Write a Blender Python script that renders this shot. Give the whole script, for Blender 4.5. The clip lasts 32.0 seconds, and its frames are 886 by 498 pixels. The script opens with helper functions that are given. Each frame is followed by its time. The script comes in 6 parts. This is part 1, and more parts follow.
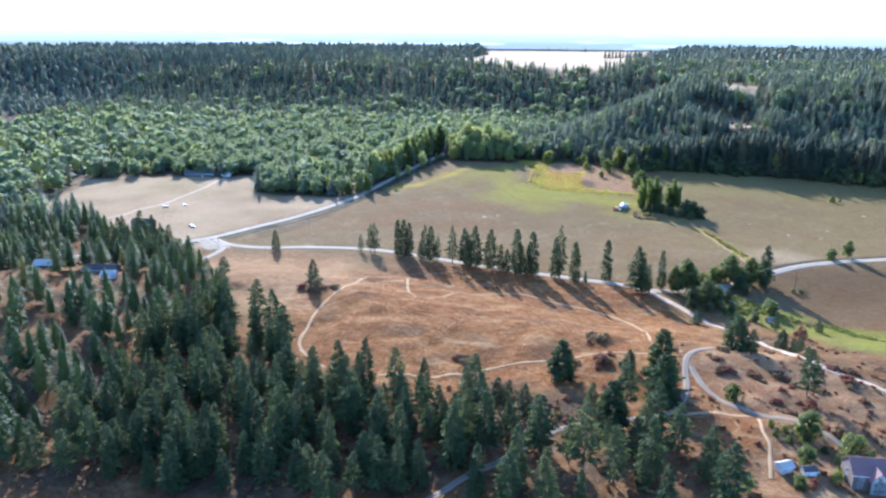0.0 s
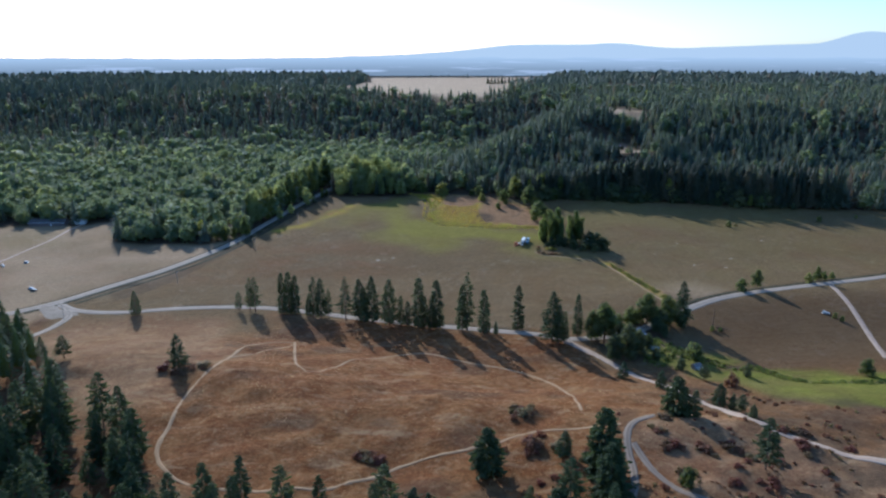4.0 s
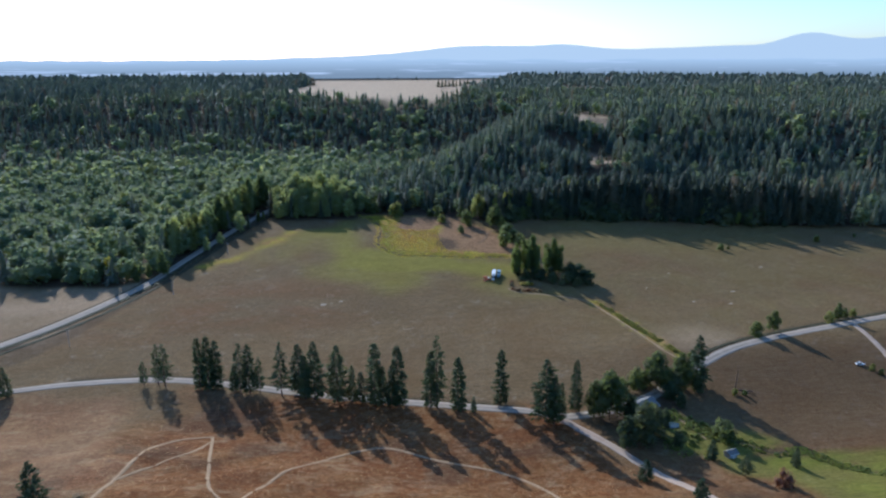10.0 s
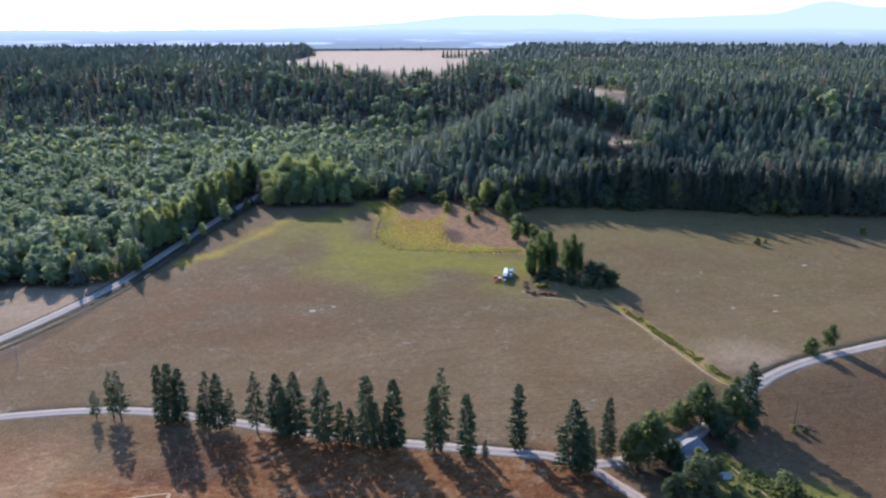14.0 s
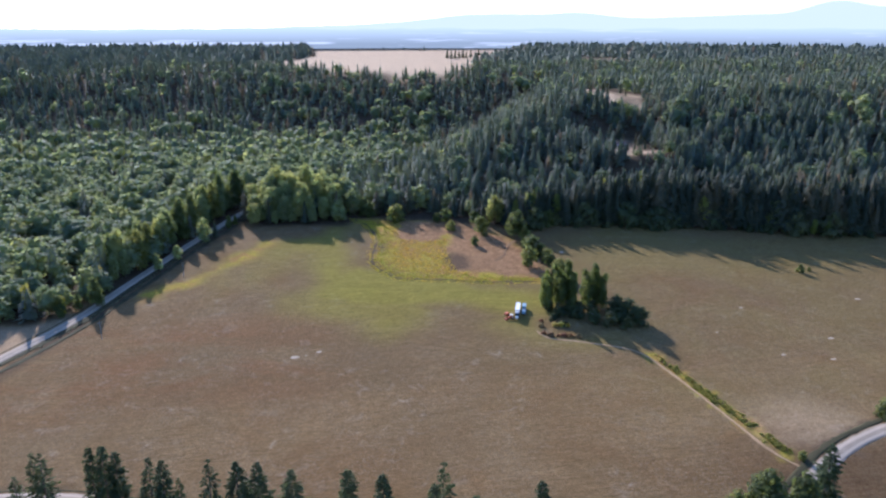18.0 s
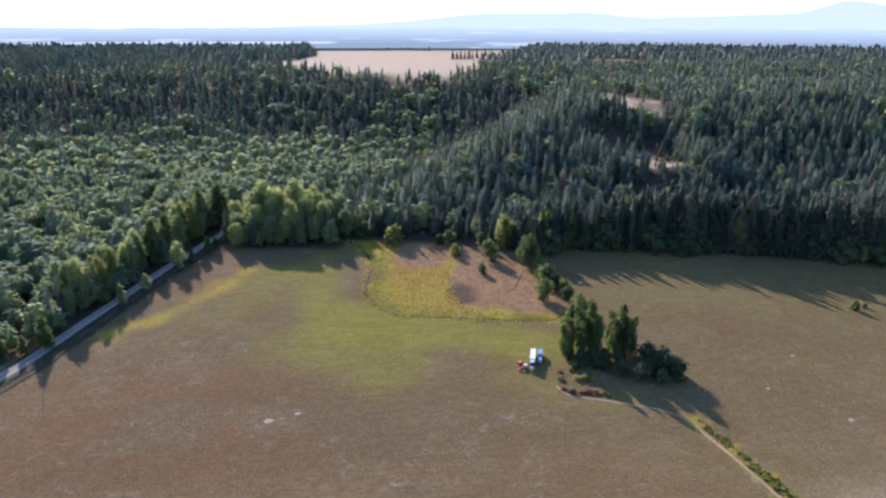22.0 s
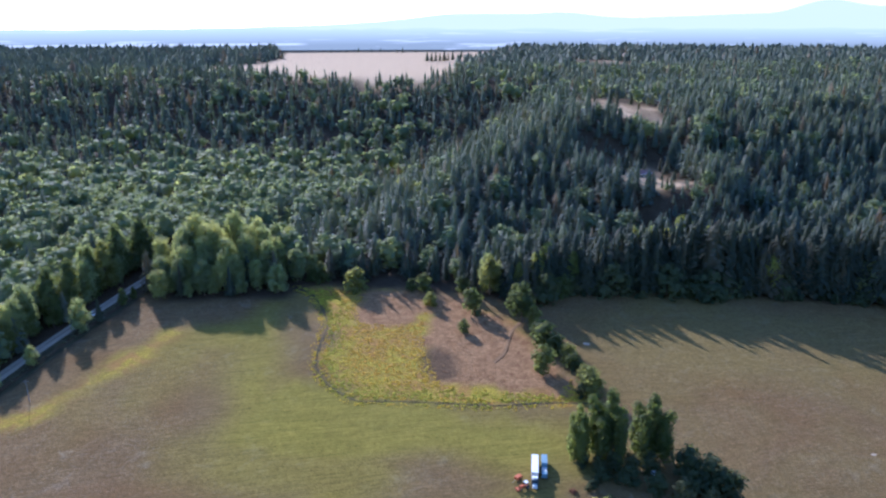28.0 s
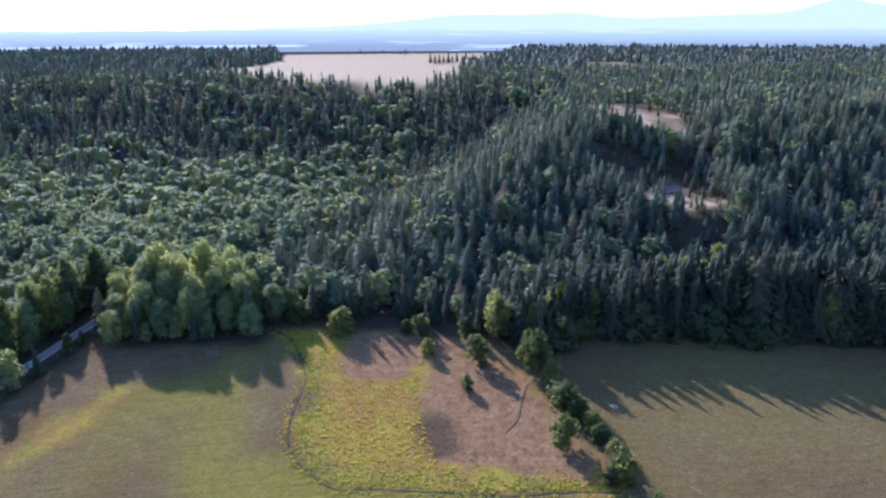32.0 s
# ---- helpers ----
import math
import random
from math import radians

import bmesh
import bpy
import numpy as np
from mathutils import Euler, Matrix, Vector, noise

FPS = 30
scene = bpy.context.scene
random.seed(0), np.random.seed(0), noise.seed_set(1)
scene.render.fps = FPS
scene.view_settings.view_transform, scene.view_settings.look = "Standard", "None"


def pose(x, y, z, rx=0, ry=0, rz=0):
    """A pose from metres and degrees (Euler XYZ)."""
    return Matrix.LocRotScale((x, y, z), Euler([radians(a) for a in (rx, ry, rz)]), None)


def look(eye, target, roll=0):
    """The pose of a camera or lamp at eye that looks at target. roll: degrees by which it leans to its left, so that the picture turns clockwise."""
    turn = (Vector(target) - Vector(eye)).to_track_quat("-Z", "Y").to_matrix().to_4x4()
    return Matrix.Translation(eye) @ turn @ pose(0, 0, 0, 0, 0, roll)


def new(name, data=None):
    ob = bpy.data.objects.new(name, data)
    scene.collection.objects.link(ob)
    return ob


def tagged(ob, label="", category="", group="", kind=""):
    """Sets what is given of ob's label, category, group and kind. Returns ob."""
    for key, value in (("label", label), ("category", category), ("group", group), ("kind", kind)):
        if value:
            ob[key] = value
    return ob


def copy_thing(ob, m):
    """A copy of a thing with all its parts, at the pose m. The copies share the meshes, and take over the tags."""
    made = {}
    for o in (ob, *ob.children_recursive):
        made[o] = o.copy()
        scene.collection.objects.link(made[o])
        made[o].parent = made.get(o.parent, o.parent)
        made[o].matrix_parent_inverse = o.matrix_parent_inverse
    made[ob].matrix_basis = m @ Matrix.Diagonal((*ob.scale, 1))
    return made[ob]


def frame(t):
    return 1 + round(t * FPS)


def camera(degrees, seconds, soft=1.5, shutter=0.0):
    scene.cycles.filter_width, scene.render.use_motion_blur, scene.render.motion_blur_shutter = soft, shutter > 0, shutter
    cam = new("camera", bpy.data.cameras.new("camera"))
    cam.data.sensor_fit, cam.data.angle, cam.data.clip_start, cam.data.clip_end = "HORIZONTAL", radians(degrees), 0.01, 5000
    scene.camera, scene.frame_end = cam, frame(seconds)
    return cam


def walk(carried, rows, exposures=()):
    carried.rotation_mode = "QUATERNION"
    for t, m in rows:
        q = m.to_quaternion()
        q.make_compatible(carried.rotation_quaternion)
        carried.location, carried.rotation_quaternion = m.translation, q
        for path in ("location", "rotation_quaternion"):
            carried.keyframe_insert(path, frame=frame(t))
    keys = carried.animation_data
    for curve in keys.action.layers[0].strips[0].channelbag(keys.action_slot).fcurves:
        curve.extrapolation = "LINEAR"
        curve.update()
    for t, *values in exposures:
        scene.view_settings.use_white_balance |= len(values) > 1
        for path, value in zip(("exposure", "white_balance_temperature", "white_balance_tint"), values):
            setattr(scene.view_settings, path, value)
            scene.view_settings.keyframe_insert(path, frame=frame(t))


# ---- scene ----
cam = camera(63.30, 32.0, soft=2.4)
# camera path: seconds, x, y, z, heading to the right, pitch, roll (degrees)
ROWS = [
    (0.0, 0.00, 0.00, 158.27, -3.146, -16.991, 0.333),
    (0.5, -0.49, 7.27, 158.33, -3.205, -15.191, 0.261),
    (1.0, -0.98, 14.60, 158.46, -3.229, -15.190, 0.223),
    (1.5, -1.48, 21.97, 158.62, -3.253, -15.177, 0.214),
    (2.0, -1.92, 29.26, 158.72, -3.300, -15.169, 0.176),
    (2.5, -2.29, 36.44, 158.74, -3.131, -15.121, 0.091),
    (3.0, -2.58, 43.61, 158.66, -1.375, -15.078, 0.050),
    (3.5, -2.86, 50.89, 158.49, 2.211, -15.029, 0.002),
    (4.0, -3.20, 58.37, 158.24, 5.922, -14.991, -0.020),
    (4.5, -3.44, 66.14, 158.12, 9.647, -14.980, -0.055),
    (6.5, -3.64, 98.79, 158.77, 10.534, -14.914, -0.161),
    (7.0, -3.35, 106.97, 158.99, 10.462, -14.925, -0.128),
    (7.5, -2.79, 115.08, 159.20, 10.389, -14.933, -0.085),
    (8.0, -2.04, 123.05, 159.36, 10.312, -14.920, -0.126),
    (8.5, -1.17, 130.95, 159.49, 10.221, -14.911, -0.116),
    (9.0, -0.24, 138.74, 159.58, 10.166, -14.902, -0.141),
    (9.5, 0.77, 146.46, 159.62, 10.100, -14.902, -0.152),
    (10.0, 1.92, 154.14, 159.64, 10.039, -14.900, -0.152),
    (10.5, 3.11, 161.83, 159.69, 9.987, -14.901, -0.183),
    (11.0, 4.30, 169.47, 159.82, 9.936, -15.212, -0.124),
    (11.5, 5.51, 177.06, 159.98, 9.884, -15.623, -0.158),
    (12.0, 6.73, 184.61, 160.12, 9.832, -16.103, -0.109),
    (12.5, 8.01, 192.13, 160.21, 9.771, -16.568, -0.089),
    (13.0, 9.39, 199.67, 160.20, 9.740, -16.956, -0.074),
    (13.5, 10.80, 207.21, 160.18, 9.697, -17.175, -0.109),
    (14.0, 12.22, 214.78, 160.20, 9.645, -17.169, -0.109),
    (14.5, 13.57, 222.37, 160.22, 9.597, -17.171, -0.106),
    (16.5, 18.75, 253.01, 160.42, 9.482, -17.185, -0.147),
    (17.0, 19.97, 260.84, 160.53, 9.448, -17.199, -0.116),
    (17.5, 21.18, 268.79, 160.64, 9.422, -17.198, -0.059),
    (18.0, 22.43, 276.63, 160.73, 9.392, -17.221, -0.019),
    (18.5, 23.72, 284.38, 160.80, 9.348, -17.214, -0.034),
    (19.0, 25.04, 292.07, 160.83, 9.312, -17.210, 0.029),
    (19.5, 26.40, 299.74, 160.86, 9.255, -17.199, 0.039),
    (20.0, 27.79, 307.37, 160.95, 9.203, -17.220, 0.037),
    (20.5, 29.19, 314.97, 161.06, 9.152, -17.228, 0.064),
    (21.0, 30.58, 322.56, 161.16, 9.095, -17.228, 0.125),
    (21.5, 31.94, 330.16, 161.25, 9.056, -17.245, 0.095),
    (22.0, 33.29, 337.78, 161.34, 9.005, -17.272, 0.161),
    (22.5, 34.54, 345.39, 161.41, 9.370, -17.278, 0.281),
    (23.0, 35.62, 353.12, 161.40, 11.306, -17.282, 0.226),
    (23.5, 36.76, 360.95, 161.34, 11.299, -17.283, 0.283),
    (24.0, 38.08, 368.83, 161.23, 11.259, -17.302, 0.202),
    (24.5, 39.59, 376.68, 161.04, 11.205, -17.280, 0.050),
    (25.0, 41.24, 384.56, 160.81, 11.136, -17.266, -0.009),
    (25.5, 43.01, 392.57, 160.61, 11.101, -17.280, 0.021),
    (27.5, 50.34, 424.89, 160.26, 10.872, -17.238, -0.012),
    (28.0, 52.01, 432.77, 160.12, 10.833, -17.212, -0.078),
    (28.5, 53.61, 440.55, 159.99, 10.807, -17.194, -0.159),
    (29.0, 55.25, 448.31, 159.87, 10.780, -17.186, -0.128),
    (29.5, 56.99, 456.06, 159.78, 10.734, -17.154, -0.066),
    (30.0, 58.75, 463.73, 159.71, 10.688, -17.163, -0.118),
    (30.5, 60.52, 471.35, 159.63, 10.638, -17.153, -0.129),
    (31.0, 62.35, 478.93, 159.60, 10.594, -17.160, -0.114),
    (31.5, 64.27, 486.44, 159.56, 10.494, -17.155, -0.034),
    (32.0, 66.21, 493.90, 159.51, 10.422, -17.141, -0.181),
]
PATH = [(t, pose(x, y, z, 90 + pitch, 0, -yaw) @ pose(0, 0, 0, 0, 0, roll)) for t, x, y, z, yaw, pitch, roll in ROWS]
EXPOSURES = [(0.0, 1.8, 4150.0, 14.0), (0.5, 0.95, 4150.0, 12.0), (4.0, 0.42, 4150.0, 12.0), (10.5, 0.42, 4150.0, 12.0), (13.5, 1.0, 4250.0, 21.0), (18.0, 1.0, 4400.0, 22.0), (22.3, 1.0, 4480.0, 22.0), (23.0, 0.92, 4500.0, 18.0), (25.0, 1.05, 4330.0, 21.0), (28.0, 1.05, 4200.0, 23.0), (32.0, 1.05, 4200.0, 24.0)]
walk(cam, PATH, EXPOSURES)

# ---- light ----
SUN_DIR = Vector((-0.295, 0.956, 0.0)).normalized()
SUN_EL = radians(23.8)
world = bpy.data.worlds.new("sky")
scene.world = world
world.use_nodes = True
wn = world.node_tree
sky = wn.nodes.new("ShaderNodeTexSky")
sky.sky_type, sky.sun_disc = "NISHITA", False
sky.sun_elevation = SUN_EL
sky.sun_rotation = math.atan2(SUN_DIR.x, SUN_DIR.y)
sky.altitude, sky.air_density, sky.dust_density, sky.ozone_density = 600, 1.3, 1.0, 1.3
wn.links.new(sky.outputs[0], wn.nodes["Background"].inputs[0])
wn.nodes["Background"].inputs[1].default_value = 0.106
sun_data = bpy.data.lights.new("sun", "SUN")
sun_data.energy, sun_data.angle, sun_data.color = 5.0, radians(0.6), (1.0, 0.79, 0.51)
sun = new("sun", sun_data)
towards = Vector((SUN_DIR.x * math.cos(SUN_EL), SUN_DIR.y * math.cos(SUN_EL), math.sin(SUN_EL)))
sun.matrix_world = look(towards * 500, (0, 0, 0))


# ---- numbers: terrain and noise ----
def sm(a, b, v):
    u = np.clip((np.asarray(v, float) - a) / (b - a), 0, 1)
    return u * u * (3 - 2 * u)


def lattice(i, j, seed):
    v = np.sin(i * 127.1 + j * 311.7 + seed * 74.7) * 43758.5453
    return v - np.floor(v)


def vnoise(x, y, size, seed=0):
    """Smooth value noise from 0 to 1 with cells of that size in metres."""
    u, v = np.asarray(x, float) / size, np.asarray(y, float) / size
    i, j = np.floor(u), np.floor(v)
    a, b = u - i, v - j
    a, b = a * a * (3 - 2 * a), b * b * (3 - 2 * b)
    return ((lattice(i, j, seed) * (1 - a) + lattice(i + 1, j, seed) * a) * (1 - b)
            + (lattice(i, j + 1, seed) * (1 - a) + lattice(i + 1, j + 1, seed) * a) * b)


TERRACES = ((326, 962, 96, 42.5), (400, 1195, 130, 75.8))


def height(x, y):
    x, y = np.asarray(x, float), np.asarray(y, float)
    base = -2 - 8 * sm(80, 250, x) * sm(520, 430, y)
    base = base + 0.05 * np.maximum(0, y - 580) * sm(-220, -20, x) * sm(1300, 800, y)
    edge = np.clip(np.where(x < 68, 445 - 0.55 * (x + 47), 382), 380, 470)
    hill = 19 * sm(edge + 25, edge - 90, y)
    side = (x - 40) * 0.96 - (y - 870) * 0.283
    rise = 74 * sm(0, 330, np.minimum(side * 1.4, y - 842)) * sm(0, 60, y - 842)
    back = 82 * sm(1300, 1690, y + 0.25 * x)
    far = 45 * sm(1900, 4800, np.hypot(x, y))
    bumps = ((vnoise(x, y, 34, 3) - 0.5) * 4.4 + (vnoise(x, y, 11, 4) - 0.5) * 2.4 + (vnoise(x, y, 7, 6) - 0.5) * 1.0) * sm(edge + 25, edge - 40, y)
    land = base + hill + np.maximum(rise, back) + far + bumps
    # level ground round two clearings in the wood
    for cx, cy, r, z in TERRACES:
        land = land + (z - land) * sm(r, r * 0.45, np.hypot(x - cx, y - cy))
    return land


def ground_z(x, y):
    return float(height(x, y))


def inside(x, y, poly):
    """Which of the points lie in the polygon."""
    x, y = np.asarray(x, float), np.asarray(y, float)
    hit = np.zeros(x.shape, bool)
    for (x0, y0), (x1, y1) in zip(poly, poly[1:] + poly[:1]):
        cross = (y0 > y) != (y1 > y)
        hit ^= cross & (x < (x1 - x0) * (y - y0) / ((y1 - y0) or 1e-9) + x0)
    return hit


def near_poly(x, y, poly):
    """Distance to the polygon's outline."""
    best = np.full(np.shape(x), 1e9)
    for (x0, y0), (x1, y1) in zip(poly, poly[1:] + poly[:1]):
        best = np.minimum(best, seg_dist(x, y, x0, y0, x1, y1))
    return best


def seg_dist(x, y, x0, y0, x1, y1):
    dx, dy = x1 - x0, y1 - y0
    u = np.clip(((x - x0) * dx + (y - y0) * dy) / max(1e-9, dx * dx + dy * dy), 0, 1)
    return np.hypot(x - x0 - u * dx, y - y0 - u * dy)


def line_dist(x, y, pts):
    best = np.full(np.shape(x), 1e9)
    for (x0, y0), (x1, y1) in zip(pts, pts[1:]):
        best = np.minimum(best, seg_dist(x, y, x0, y0, x1, y1))
    return best


def soft_in(x, y, poly, wide, seed=0, rough=0.8):
    """1 inside a polygon, 0 outside, with a ragged soft border."""
    d = near_poly(x, y, poly) * np.where(inside(x, y, poly), 1, -1)
    d = d + (vnoise(x, y, wide * 1.3, seed) - 0.5) * wide * 2 * rough
    return sm(-wide / 2, wide / 2, d)


# ---- plan: lines and areas ----
MAIN_ROAD = [(-40, 900), (-60, 853), (-84, 795), (-106, 735), (-122, 688), (-142, 648), (-166, 608), (-190, 576), (-212, 545), (-232, 526), (-262, 505), (-300, 480)]
ROW_ROAD = [(-214, 541), (-196, 524), (-166, 517), (-130, 521), (-94, 520), (-70, 515), (-42, 504), (-5, 487), (35, 472), (70, 460), (94, 452), (112, 444), (144, 451), (177, 470), (214, 495), (246, 509), (291, 520), (330, 528), (374, 537), (470, 560), (620, 590)]
LOWER_ROAD = [(106, 446), (118, 425), (126, 408), (132, 392), (138, 374), (144, 352), (148, 325), (153, 305), (163, 293), (176, 282), (200, 268)]
STUB_ROAD = [(-204, 529), (-196, 512), (-200, 488), (-210, 462)]
SIDE_TRACK = [(328, 524), (320, 494), (309, 461), (291, 414)]
PATH_BRANCH = [(-74, 400), (-69.7, 409), (-62.3, 420), (-54.6, 426), (-48, 443)]
PATH_LOOP = [(-47.5, 449.2), (-57.8, 447.2), (-65.9, 442), (-71.6, 430), (-74.5, 402), (-80.6, 370), (-84, 350), (-84, 322), (-84, 305), (-76, 290), (-63, 281), (-39, 275), (-22, 276), (-8, 281), (5, 290), (25, 296), (43, 302), (58, 306), (78, 309), (93, 306)]
PATH_INNER = [(-48, 449), (-44, 410), (-40, 388), (-31, 381), (-16, 404), (4, 424), (25, 430), (46, 416), (70, 402), (84, 382), (87, 355), (83, 325)]
DRIVE = [(118, 317), (108, 312), (97, 305), (91, 293), (86, 272), (81, 260), (74, 251), (63, 246), (50, 243), (35, 240), (27, 235), (7, 214), (-2, 206), (-20, 190)]
DRIVE_LOOP = [(93, 292), (94, 275), (99, 262), (108, 254), (120, 250), (128, 244), (136, 233), (146, 222)]
CROSS_TRACK = [(76, 250), (88, 251), (106, 252)]
YARD_TRACK = [(107.5, 250.5), (106, 244), (104.6, 238), (104, 230), (101.3, 222), (98, 212)]
CLUMP_TRACK = [(133, 628), (137, 618.6), (148.8, 614), (157, 610), (173, 601.4), (181.8, 589), (188, 550), (193, 507), (200, 492)]
WET = [(45, 843), (59, 808), (58, 778), (54, 753), (61, 726), (71, 716), (98, 708), (147, 698), (164, 695), (166, 715), (158, 764), (140, 800), (99, 827)]
WET_DITCH = [(42, 845), (51, 833), (56, 812), (58, 790), (53, 766), (51, 745), (56, 729), (67, 714), (81, 711), (103, 705.5), (125, 699.5), (152, 697), (166, 694)]
STREAK = [(-88, 715), (-67, 729), (-58, 741), (-50, 750), (-39, 762), (-30, 778), (-22, 797)]
BURN_TRACK = [(160, 776), (154, 769), (147, 755), (143, 745), (135, 736)]
FARM_TRACK = [(-334, 590), (-322, 603), (-314, 629), (-303, 648), (-297, 684), (-291, 724), (-290, 762), (-285, 784)]
APRON = [(-232, 534), (-228, 543), (-217, 544), (-207, 529), (-190.7, 519.5), (-186, 513), (-197, 508), (-205, 505), (-211, 510), (-221, 526)]
VERGE = [(-185, 556), (-166, 582), (-142, 624), (-123, 670), (-100, 735), (-77, 795), (-53, 850), (-46, 846), (-67, 791), (-91, 732), (-112, 685), (-123, 648), (-138, 608), (-149, 582), (-163, 555), (-178, 541)]
CREEK = [(150, 440), (164, 444), (171, 422), (185, 414), (192, 406), (209, 406), (215, 393), (224, 382), (243, 381), (275, 374), (330, 366)]
BURN = [(83, 832), (74, 812), (76, 791), (91, 784), (107, 786), (112, 797), (106, 770), (104, 750), (106, 722), (120, 716), (131, 710), (156, 703), (166, 715), (160, 765), (143, 803), (110, 828)]
GREEN = [(-46, 785), (-34, 802), (44, 836), (56, 750), (62, 720), (150, 692), (146, 668), (119, 658), (55, 666), (12, 690), (-15, 720), (-40, 752)]
MEADOW = [(145, 421), (183, 408), (215, 400), (260, 392), (330, 380), (330, 335), (204, 338), (185, 362), (180, 386), (156, 405)]
STRIP = [(182, 594), (188, 590), (198, 530), (203, 500), (195, 500), (189, 545)]
HILL = [(-84, 470), (-40, 497), (30, 466), (92, 445), (125, 395), (136, 340), (170, 280), (140, 190), (-60, 190), (-90, 300)]
GROVE = [(-292, 532), (-270, 548), (-236, 520), (-214, 478), (-190, 440), (-168, 398), (-200, 428), (-240, 448), (-278, 488)]
BIG_FIELD = [(-220, 1975), (-90, 1790), (100, 1630), (226, 1540), (310, 1680), (400, 1990), (720, 2740), (0, 2740), (10, 2330), (-40, 2120)]
CLEARINGS = [[(298, 978), (318, 1016), (340, 1022), (350, 990), (358, 958), (334, 934), (312, 930)], [(350, 1118), (384, 1288), (430, 1268), (420, 1160), (392, 1090)], [(640, 2020), (709, 2197), (805, 2024), (731, 1867)]]
FAR_FIELDS = [[(-620, 2960), (-150, 2900), (-170, 3200), (-640, 3250)], [(1380, 3450), (1900, 3700), (1950, 3950), (1350, 3700)], [(-1150, 3120), (-880, 3130), (-900, 3300), (-1200, 3300)], [(2050, 3300), (2330, 3330), (2350, 3480), (2060, 3450)]]
LEFT_FIELDS = [[(-345, 785), (-285, 782), (-250, 796), (-228, 706), (-150, 686), (-98, 735), (-128, 655), (-170, 585), (-215, 540), (-206, 462), (-260, 520), (-320, 560), (-420, 640), (-440, 760)]]
RIM = [(165, 800), (197, 811), (230, 803), (264, 799), (296, 791), (325, 781), (355, 771), (432, 748), (640, 702)]
VALLEY = [(-215, 540), (-170, 585), (-128, 655), (-98, 735), (-62, 810), (-40, 858), (-32, 836), (34, 832), (46, 848), (80, 842), (115, 832), (145, 820), (165, 800)] + RIM[1:] + [(640, 330), (205, 268), (150, 185), (95, 190), (60, 236), (36, 262), (12, 264), (-14, 252), (-62, 258), (-82, 262), (-92, 292), (-122, 338), (-150, 382), (-206, 462)]
ROADS = [MAIN_ROAD, ROW_ROAD, LOWER_ROAD, STUB_ROAD, SIDE_TRACK, DRIVE, DRIVE_LOOP]


# ---- materials ----
def mat(name, rough=0.9):
    m = bpy.data.materials.new(name)
    m.use_nodes = True
    m.node_tree.nodes["Principled BSDF"].inputs["Roughness"].default_value = rough
    m.node_tree.nodes["Principled BSDF"].inputs["Specular IOR Level"].default_value = 0.25
    return m


class Net:
    """Shorthand for node trees."""

    def __init__(self, m):
        self.t = m.node_tree
        self.bsdf = self.t.nodes["Principled BSDF"]
        self.pos = self.t.nodes.new("ShaderNodeNewGeometry").outputs["Position"]

    def node(self, kind, **values):
        n = self.t.nodes.new(kind)
        for key, v in values.items():
            n.inputs[key].default_value = v
        return n

    def link(self, a, b):
        self.t.links.new(a, b)

    def noise(self, scale, detail=4.0, rough=0.55, stretch=None, at=None):
        n = self.node("ShaderNodeTexNoise", Scale=scale, Detail=detail, Roughness=rough, Distortion=0.8)
        src = at or self.pos
        if stretch:
            mp = self.node("ShaderNodeMapping")
            mp.inputs["Scale"].default_value = stretch[:3]
            if len(stretch) > 3:
                mp.inputs["Rotation"].default_value = (0, 0, stretch[3])
            self.link(src, mp.inputs["Vector"])
            src = mp.outputs[0]
        self.link(src, n.inputs["Vector"])
        return n.outputs["Fac"]

    def ramp(self, fac, lo, hi, c0=0.0, c1=1.0):
        n = self.node("ShaderNodeMapRange")
        n.inputs[1].default_value, n.inputs[2].default_value, n.inputs[3].default_value, n.inputs[4].default_value = lo, hi, c0, c1
        self.link(fac, n.inputs[0])
        return n.outputs[0]

    def mul(self, a, b, op="MULTIPLY"):
        n = self.t.nodes.new("ShaderNodeMath")
        n.operation = op
        for i, v in enumerate((a, b)):
            if isinstance(v, (int, float)):
                n.inputs[i].default_value = v
            else:
                self.link(v, n.inputs[i])
        return n.outputs[0]

    def mix(self, fac, a, b, blend="MIX"):
        n = self.t.nodes.new("ShaderNodeMix")
        n.data_type, n.blend_type = "RGBA", blend
        for socket, v in ((n.inputs[0], fac), (n.inputs[6], a), (n.inputs[7], b)):
            if isinstance(v, tuple):
                socket.default_value = (*v, 1)
            elif isinstance(v, (int, float)):
                socket.default_value = v
            else:
                self.link(v, socket)
        return n.outputs[2]

    def attr(self, name, out="Fac"):
        n = self.t.nodes.new("ShaderNodeAttribute")
        n.attribute_name = name
        return n.outputs[out]

    def parts(self, colour):
        n = self.t.nodes.new("ShaderNodeSeparateColor")
        self.link(colour, n.inputs[0])
        return n.outputs

    def bump(self, fac, dist, strength=0.6):
        n = self.node("ShaderNodeBump", Strength=strength, Distance=dist)
        self.link(fac, n.inputs["Height"])
        self.link(n.outputs[0], self.bsdf.inputs["Normal"])

    def base(self, c):
        self.link(c, self.bsdf.inputs["Base Color"])


DRAG = -100  # the way the harrow was drawn, in degrees


